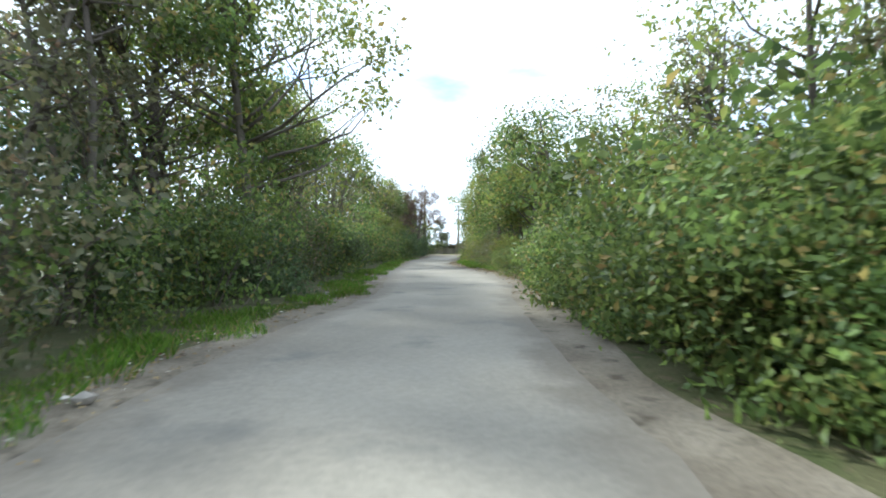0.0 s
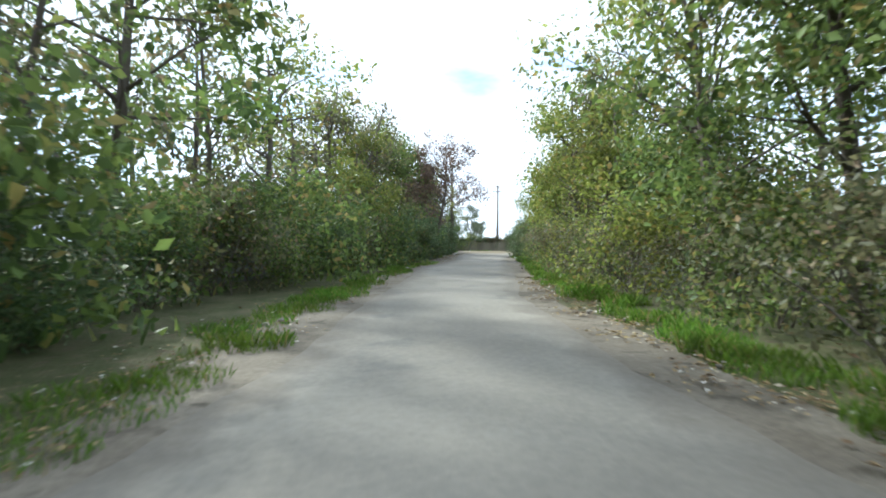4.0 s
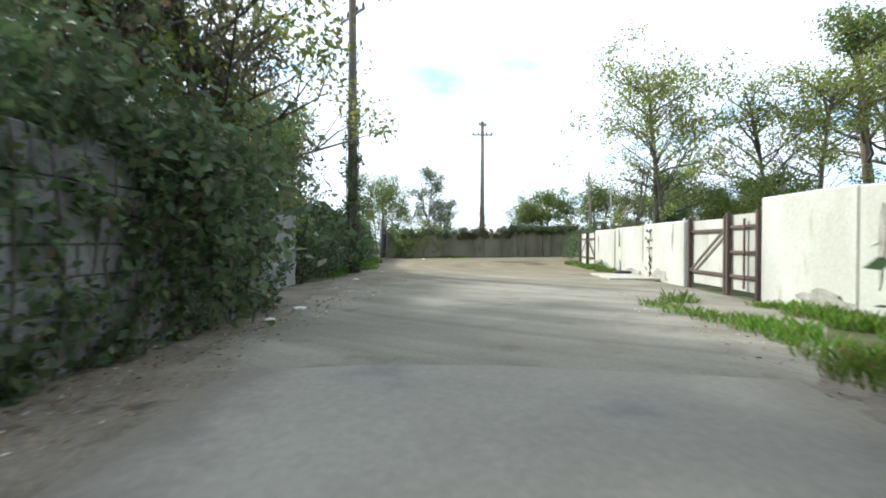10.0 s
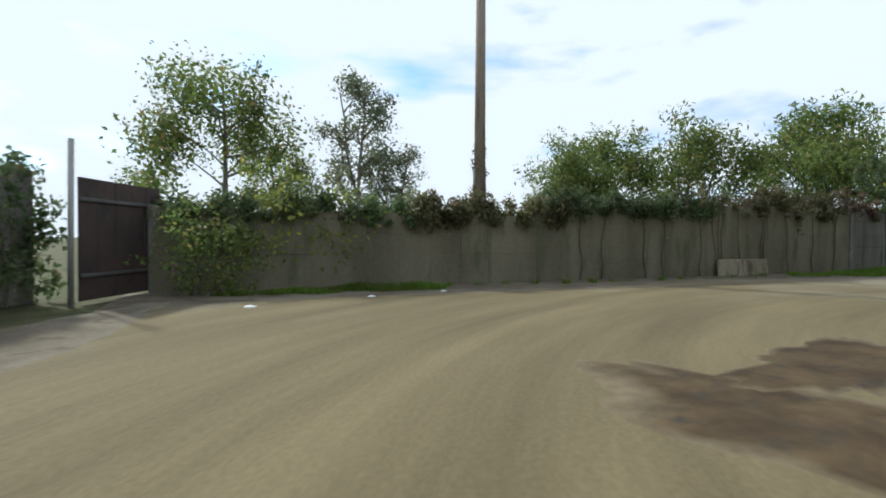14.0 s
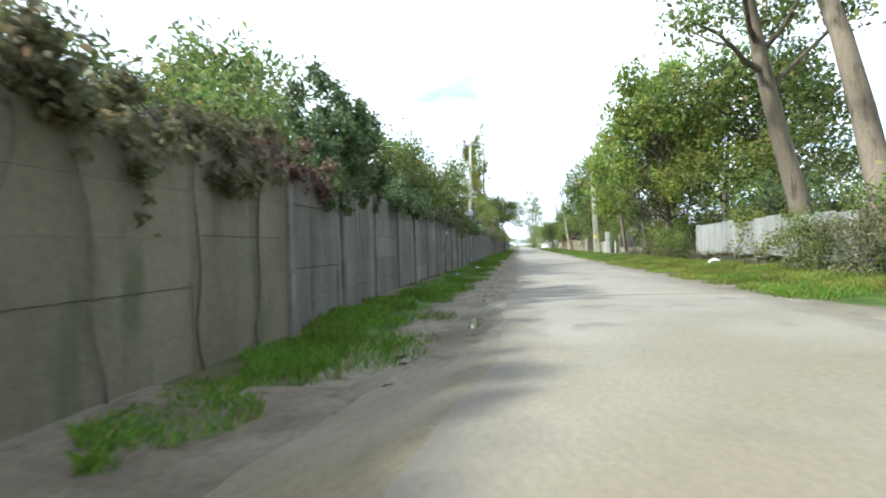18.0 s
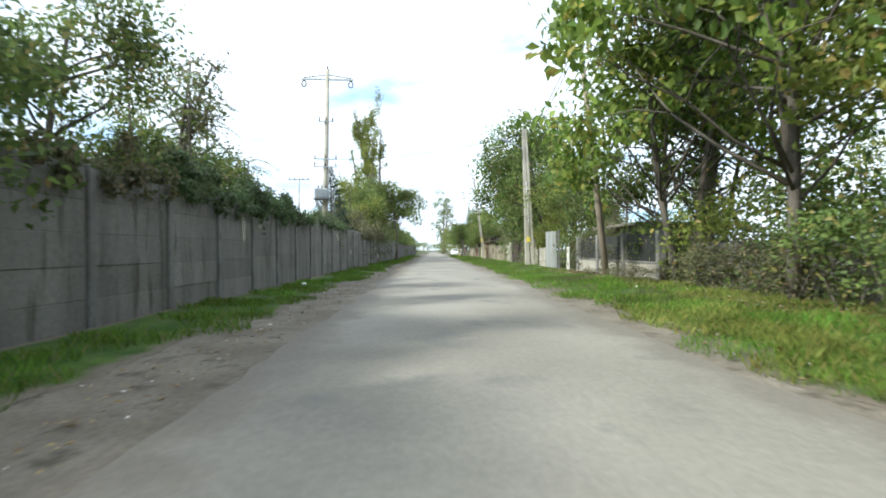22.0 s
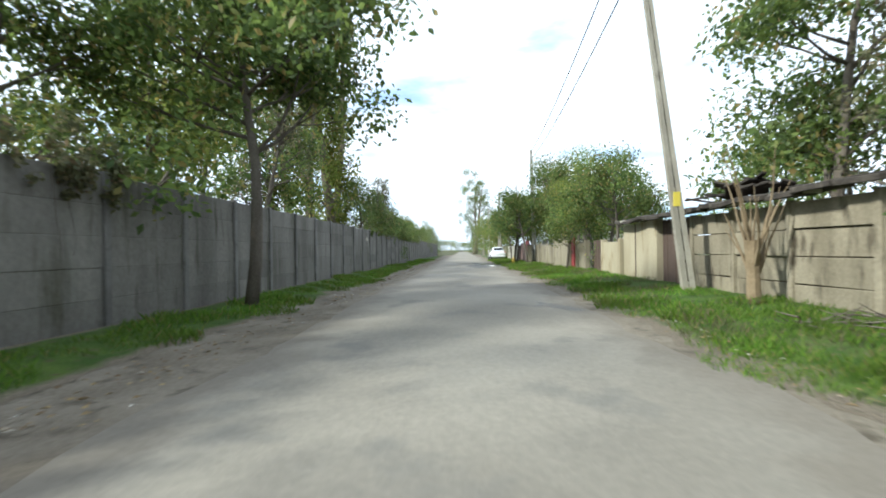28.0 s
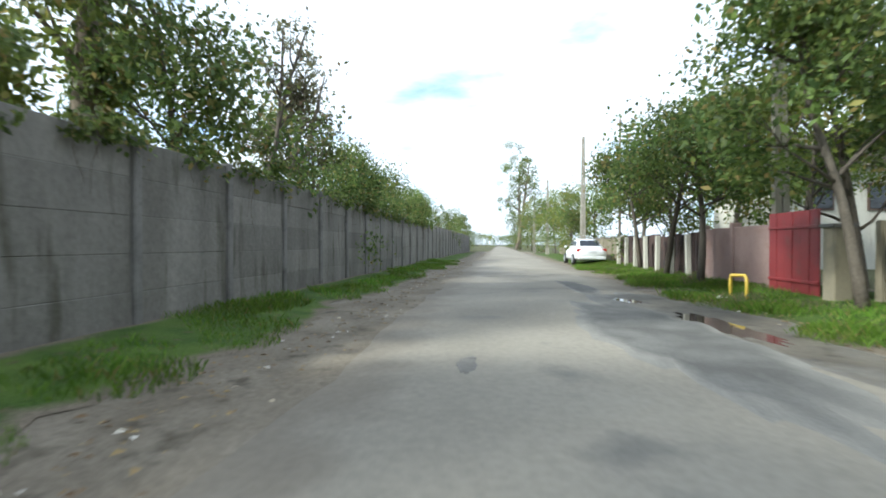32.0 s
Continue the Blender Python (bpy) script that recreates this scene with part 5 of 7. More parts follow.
sheet_fence(12.6, 25.6, -12.45, 0.5, 1.95, ZINC, "pale corrugated sheet fence above broken concrete", 0.02, 0.17, 4)
# Darker BLOCKWORK on these panels paints the shade of the hollow below the sheets.
board_fence(12.6, 26.0, -12.68, 1, 0.5, BLOCKWORK, "low broken concrete panels darkened for the hollow under the sheets", 5, 1.0)
low = plaster_wall(35.4, 44.2, -12.2, 0.72, PALE_CONC, "low pale wall with pillars and dark mesh above", True, 3)
# Solid infill: the mesh and the shade seen through it share one dark colour.
for k in range(3):
    part_box("mesh_panel", low, MESH_DARK_BEHIND, 1.47 + k * 2.93, 0.0, 1.25, 2.6, 0.02, 0.9, 0.003, "solid infill for mesh with darkness behind")
for k in range(4):
    part_box("tall_pillar", low, CONC_POST, k * 2.933, 0.02, 0.88, 0.2, 0.27, 1.8, 0.02)
board_fence(26.4, 35.0, -13.2, 3, 0.45, CONC, "weathered concrete panel fence behind dry brush", 6, 0.6)
wp = thing("white_board", 45.4, -11.95, 0, 0, "white peeling board standing upright in grass", "board")
part_box("panel", wp, LIME, 0, 0, 0.66, 0.4, 0.06, 1.34, 0.015)
part_box("stain", wp, CONC_POST, -0.05, 0.034, 0.45, 0.16, 0.006, 0.22, 0.003)
sheet_fence(47.3, 49.8, -11.85, 0.0, 2.25, ZINC, "tall galvanised sheet panel standing in the fence", 0.0, 0.2, 7)
board_fence(50.4, 53.4, -11.95, 3, 0.42, PALE_CONC, "old pale concrete panel fence beside the lamp post", 8, 0.8)
sheet_fence(53.6, 62.7, -11.85, 0.05, 1.9, RUST, "dark rusty brown sheet metal fence", 0.0, 0.22, 9)
for x in (55.8, 62.8):
    part_box("fence_post", thing("fence_post", x, -11.7, 0, 0, "pale leaning concrete fence post", "post", "fence posts"), PALE_CONC, 0, 0, 0.9, 0.2, 0.18, 1.9, 0.02, "", Euler((0, radians(2), 0)))
board_fence(63.0, 66.4, -11.9, 3, 0.52, PALE_CONC, "pale concrete panel fence with three boards", 10, 0.3)
plaster_wall(66.5, 73.0, -11.75, 1.5, CREAM, "cream rendered yard wall with stained pillars", True)
board_fence(73.1, 79.1, -11.65, 4, 0.487, TAN_CONC, "old cracked pale concrete panels under a rotten roof", 11, 0.35)
shed = thing("shed", 79.0, -11.7, 0, 0, "low cream shed with a wide dark door and rotten roof", "shed")
door = part_box("door", shed, WOOD_DARK, 1.42, -0.06, 0.98, 1.86, 0.08, 2.04, 0.012, "wide dark brown wooden door")
for x in (0.85, 1.42, 1.99):
    part_box("batten", door, WOOD_DARK, x, -0.01, 0.98, 0.05, 0.03, 1.96, 0.006)
# Added backing panel; its dark colour stands for the shed's shaded inside.
part_box("back_wall", shed, WOOD_DARK, -2.9, -0.3, 0.95, 5.6, 0.05, 1.95, 0.01, "dark panel added for the shed's shaded inside")
part_box("pilaster", shed, SUNLIT_CREAM, 2.76, 0.05, 1.0, 0.74, 0.26, 2.1, 0.03)
part_box("wall", shed, SUNLIT_CREAM, 3.82, -0.02, 1.0, 1.34, 0.2, 2.06, 0.02)
part_box("stripe", shed, WOOD_DARK, 4.535, 0.0, 1.0, 0.07, 0.18, 2.04, 0.006, "dark joint between the walls")
part_box("wall", shed, SUNLIT_CREAM, 5.21, -0.02, 0.98, 1.26, 0.2, 2.02, 0.02)
rr = random.Random(14)
for k in range(14):
    bm = bmesh.new()
    box(bm, -5.9 + k * 0.86, 0.0, 0, 0.93, 1.0 + rr.uniform(-0.15, 0.15), 0.1, 0.012)
    drop = rr.uniform(-0.03, 0.05)
    for v in bm.verts:
        v.co.z += 2.15 - 0.14 * v.co.y + 0.09 * noise.noise(Vector((v.co.x * 2.0, v.co.y, 0.3))) + drop
    part("roof_sheet", bm, ROOF_ROTTEN, shed)
for k in range(16):
    part_box("rafter_end", shed, PALE_CONC if k % 3 else ROOF_ROTTEN, -5.6 + k * 0.8 + rr.uniform(-0.2, 0.2), 0.28 + rr.uniform(-0.05, 0.12), 2.09, rr.uniform(0.1, 0.34), 0.22, 0.07, 0.01, "", Euler((rr.uniform(-0.2, 0.2), rr.uniform(-0.15, 0.15), rr.uniform(-0.3, 0.3))))
heap_v = bmesh.new()
for k in range(26):
    box(heap_v, -1.6 + rr.normalvariate(0, 0.9), -0.35 + rr.uniform(-0.3, 0.3), 2.32 + rr.uniform(0, 0.28), rr.uniform(0.4, 1.1), rr.uniform(0.1, 0.3), 0.05, 0.008, Euler((rr.uniform(-0.4, 0.4), rr.uniform(-0.4, 0.4), rr.uniform(-1, 1))))
tagged(part("debris", heap_v, ROOF_ROTTEN, shed, "broken dark roofing heaped on the roof"), "", "", "", "stuff")
plaster_wall(85.0, 87.4, -11.6, 1.42, SUNLIT_CREAM, "short cream rendered wall beside the shed", False, 1)
# Boards added across a dark gap; their dark colour stands for its shade.
gap = thing("board_gate", 88.65, -11.8, 0, 0, "dark boards filling the shaded gap under a tree", "gate", "yard gates")
for k in range(11):
    part_box("board", gap, WOOD_DARK, -1.1 + k * 0.22, 0.01 * (k % 2), 0.76, 0.205, 0.03, 1.5 + 0.05 * (k % 3), 0.005)
part_box("rail", gap, WOOD_DARK, 0, -0.04, 1.15, 2.4, 0.04, 0.08, 0.006)
plaster_wall(89.95, 91.9, -11.5, 1.45, CREAM, "cream rendered garden wall", True, 1)
red_gate = thing("gate", 92.0, -11.35, 0, 0, "narrow red painted metal gate between walls", "gate", "yard gates")
part_box("leaf", red_gate, RED, 0.28, 0, 0.98, 0.5, 0.05, 1.9, 0.01)
part_box("frame", red_gate, RED, 0.0, 0, 1.0, 0.07, 0.08, 2.0, 0.01)
part_box("frame", red_gate, RED, 0.56, 0, 1.0, 0.07, 0.08, 2.0, 0.01)
part_box("handle", red_gate, METAL, 0.44, 0.05, 1.0, 0.03, 0.05, 0.14, 0.006)
plaster_wall(92.95, 97.1, -11.3, 1.72, CREAM, "pale rendered wall with a tall end pillar", False, 2)
plaster_wall(97.3, 102.6, -11.35, 1.45, CREAM, "cream rendered wall with thin coping", True, 2)
# Solid panels for the mesh and the dark shade above the cream wall.
meshw = thing("mesh_screen", 97.4, -11.35, 1.5, 0, "dark mesh screen with shade behind painted in", "screen")
for k in range(2):
    part_box("mesh_panel", meshw, MESH_DARK_BEHIND, 1.3 + k * 2.6, 0, 0.15, 2.4, 0.02, 0.3, 0.003)
board_fence(102.8, 104.4, -11.2, 3, 0.5, CREAM, "short cream fence panels beside the pillar", 12, 0.2)
rg = thing("gate", 105.35, -10.75, 0, 0, "bright red sheet metal yard gate", "gate", "yard gates")
for k in range(6):
    part_box("sheet", rg, RED, 0.15 + k * 0.3, 0.01 * (k % 2), 0.95, 0.29, 0.03, 1.75, 0.006)
part_box("rail", rg, RED, 0.9, 0.03, 0.4, 1.8, 0.04, 0.06, 0.006)
part_box("rail", rg, RED, 0.9, 0.03, 1.5, 1.8, 0.04, 0.06, 0.006)
plaster_wall(107.2, 111.2, -10.9, 1.6, PINK, "faded pink rendered wall beside the red gate", False, 2)
for k in range(7):
    x = 111.6 + k * 1.55
    p = thing("fence_post", x, -10.55, 0, 0, "whitewashed slim concrete fence post", "post", "fence posts")
    part_box("shaft", p, LIME, 0, 0, 0.72, 0.15, 0.15, 1.5, 0.015, "", Euler((0, radians(4 if k % 3 == 0 else -2), 0)))
sheet_fence(111.4, 122.4, -10.95, 0.05, 1.5, RUST, "dark boarded fence behind white posts", 0.0, 0.25, 14)
plaster_wall(122.6, 150, -11.2, 1.5, CREAM, "far cream rendered wall along the road", True)
pipe = thing("gas_pipe", 104.9, -9.55, 0, 0, "yellow painted gas pipe bent over the grass", "pipe")
part_tube("pipe", pipe, YELLOW, [(1.4, 0, -0.1), (1.4, 0, 0.42), (1.36, 0, 0.5), (0.86, -0.04, 0.52), (0.8, -0.05, 0.45), (0.8, -0.05, -0.1)], 0.035, 8)


house = thing("house", 124.0, -20.5, 0, 8, "white rendered house with a dark red tiled roof", "house")
part_box("wall", house, LIME, 0, 0, 2.4, 6.5, 5.5, 5.0, 0.02)
bm = bmesh.new()
vs = [bm.verts.new(p) for p in ((-3.7, -3.2, 4.8), (-3.7, 3.2, 4.8), (-3.7, 0, 6.8), (3.7, -3.2, 4.8), (3.7, 3.2, 4.8), (3.7, 0, 6.8))]
for f in ((0, 1, 2), (5, 4, 3), (0, 2, 5, 3), (1, 4, 5, 2), (0, 3, 4, 1)):
    bm.faces.new([vs[j] for j in f])
part("roof", bm, ROOF, house)
for y in (-1.4, 1.3):
    w = part_box("window", house, WOOD_DARK, -3.27, y, 3.4, 0.06, 1.1, 1.3, 0.01, "dark brown window frame")
    part_box("pane", w, GLASS_DARK, -3.31, y, 3.4, 0.02, 0.9, 1.1, 0.003)


# ---- the parked car ----
def ring_loft(bm, sections):
    rings = [[bm.verts.new(p) for p in s] for s in sections]
    n = len(rings[0])
    for a, b in zip(rings, rings[1:]):
        for j in range(n):
            bm.faces.new((a[j], a[(j + 1) % n], b[(j + 1) % n], b[j]))
    bm.faces.new(rings[0][::-1])
    bm.faces.new(rings[-1])


def car_section(x, half, z0, z1, tuck=0.9):
    out = []
    for a in range(12):
        t = 2 * math.pi * (a + 0.5) / 12
        cx, cz = math.cos(t), math.sin(t)
        yy = half * math.copysign(abs(cx) ** 0.45, cx)
        zz = (z0 + z1) / 2 + (z1 - z0) / 2 * math.copysign(abs(cz) ** 0.45, cz)
        out.append((x, yy * (tuck if zz > (z0 + z1) / 2 else 1), zz))
    return out


car = thing("car", 125.3, -9.6, 0, 2, "white parked saloon car seen from behind", "car")
bm = bmesh.new()
ring_loft(bm, [car_section(-2.15, 0.74, 0.42, 0.86), car_section(-2.0, 0.84, 0.3, 1.0), car_section(-1.2, 0.88, 0.22, 1.02), car_section(0.9, 0.88, 0.22, 0.98), car_section(1.7, 0.84, 0.24, 0.88), car_section(2.15, 0.7, 0.34, 0.72)])
body = part("body", bm, WHITE_CAR, car, "", True)
bm = bmesh.new()
ring_loft(bm, [car_section(-1.75, 0.66, 0.96, 1.02, 1), car_section(-1.1, 0.66, 0.94, 1.4, 0.86), car_section(-0.3, 0.68, 0.94, 1.47, 0.86), car_section(0.45, 0.68, 0.94, 1.4, 0.86), car_section(1.25, 0.66, 0.92, 0.97, 1)])
part("cabin", bm, WHITE_CAR, car, "", True)
bm = bmesh.new()
vs = [bm.verts.new(p) for p in ((-1.70, -0.56, 1.06), (-1.70, 0.56, 1.06), (-1.19, 0.47, 1.37), (-1.19, -0.47, 1.37), (-1.62, -0.56, 1.05), (-1.62, 0.56, 1.05), (-1.11, 0.47, 1.36), (-1.11, -0.47, 1.36))]
for f in ((0, 1, 2, 3), (7, 6, 5, 4), (0, 4, 5, 1), (1, 5, 6, 2), (2, 6, 7, 3), (3, 7, 4, 0)):
    bm.faces.new([vs[j] for j in f])
part("rear_window", bm, GLASS_DARK, car)
for sy in (-1, 1):
    part_box("side_window", car, GLASS_DARK, -0.55, sy * 0.63, 1.2, 0.75, 0.03, 0.27, 0.01, "", Euler((radians(sy * 12), 0, 0)))
    part_box("side_window", car, GLASS_DARK, 0.3, sy * 0.63, 1.2, 0.75, 0.03, 0.27, 0.01, "", Euler((radians(sy * 12), 0, 0)))
    part_box("tail_light", car, LAMP_RED, -2.05, sy * 0.66, 0.84, 0.14, 0.24, 0.15, 0.02, "red tail light")
    part_box("mirror", car, WHITE_CAR, 0.75, sy * 0.93, 1.02, 0.12, 0.16, 0.11, 0.03)
    for x in (-1.3, 1.35):
        bm = bmesh.new()
        tube(bm, [(x, sy * 0.72, 0.31), (x, sy * 0.9, 0.31)], [0.31, 0.31], 20)
        wheel = part("wheel", bm, RUBBER, car, "black tyre", True)
        bm = bmesh.new()
        tube(bm, [(x, sy * 0.9, 0.31), (x, sy * 0.915, 0.31)], [0.2, 0.17], 14)
        part("rim", bm, GREY_STEEL, wheel, "", True)
part_box("number_plate", car, LITTER_W, -2.14, 0, 0.72, 0.02, 0.5, 0.11, 0.004)
part_box("bumper", car, WHITE_CAR, -2.1, 0, 0.42, 0.16, 1.5, 0.2, 0.05)


# ---- trees along the long road ----
def wall_drop(x):
    """How far the long wall's top sinks towards the bend."""
    return float(np.interp(x, (-10.5, -8.5, -5.0, 2.0, 10.0, 13.0, 17.0, 19.5, 33.0, 36.0, 46.5, 49.0), (0.70, 0.55, 0.28, 0.10, 0.0, -0.11, -0.08, 0.0, 0.0, -0.09, -0.09, 0.0)))


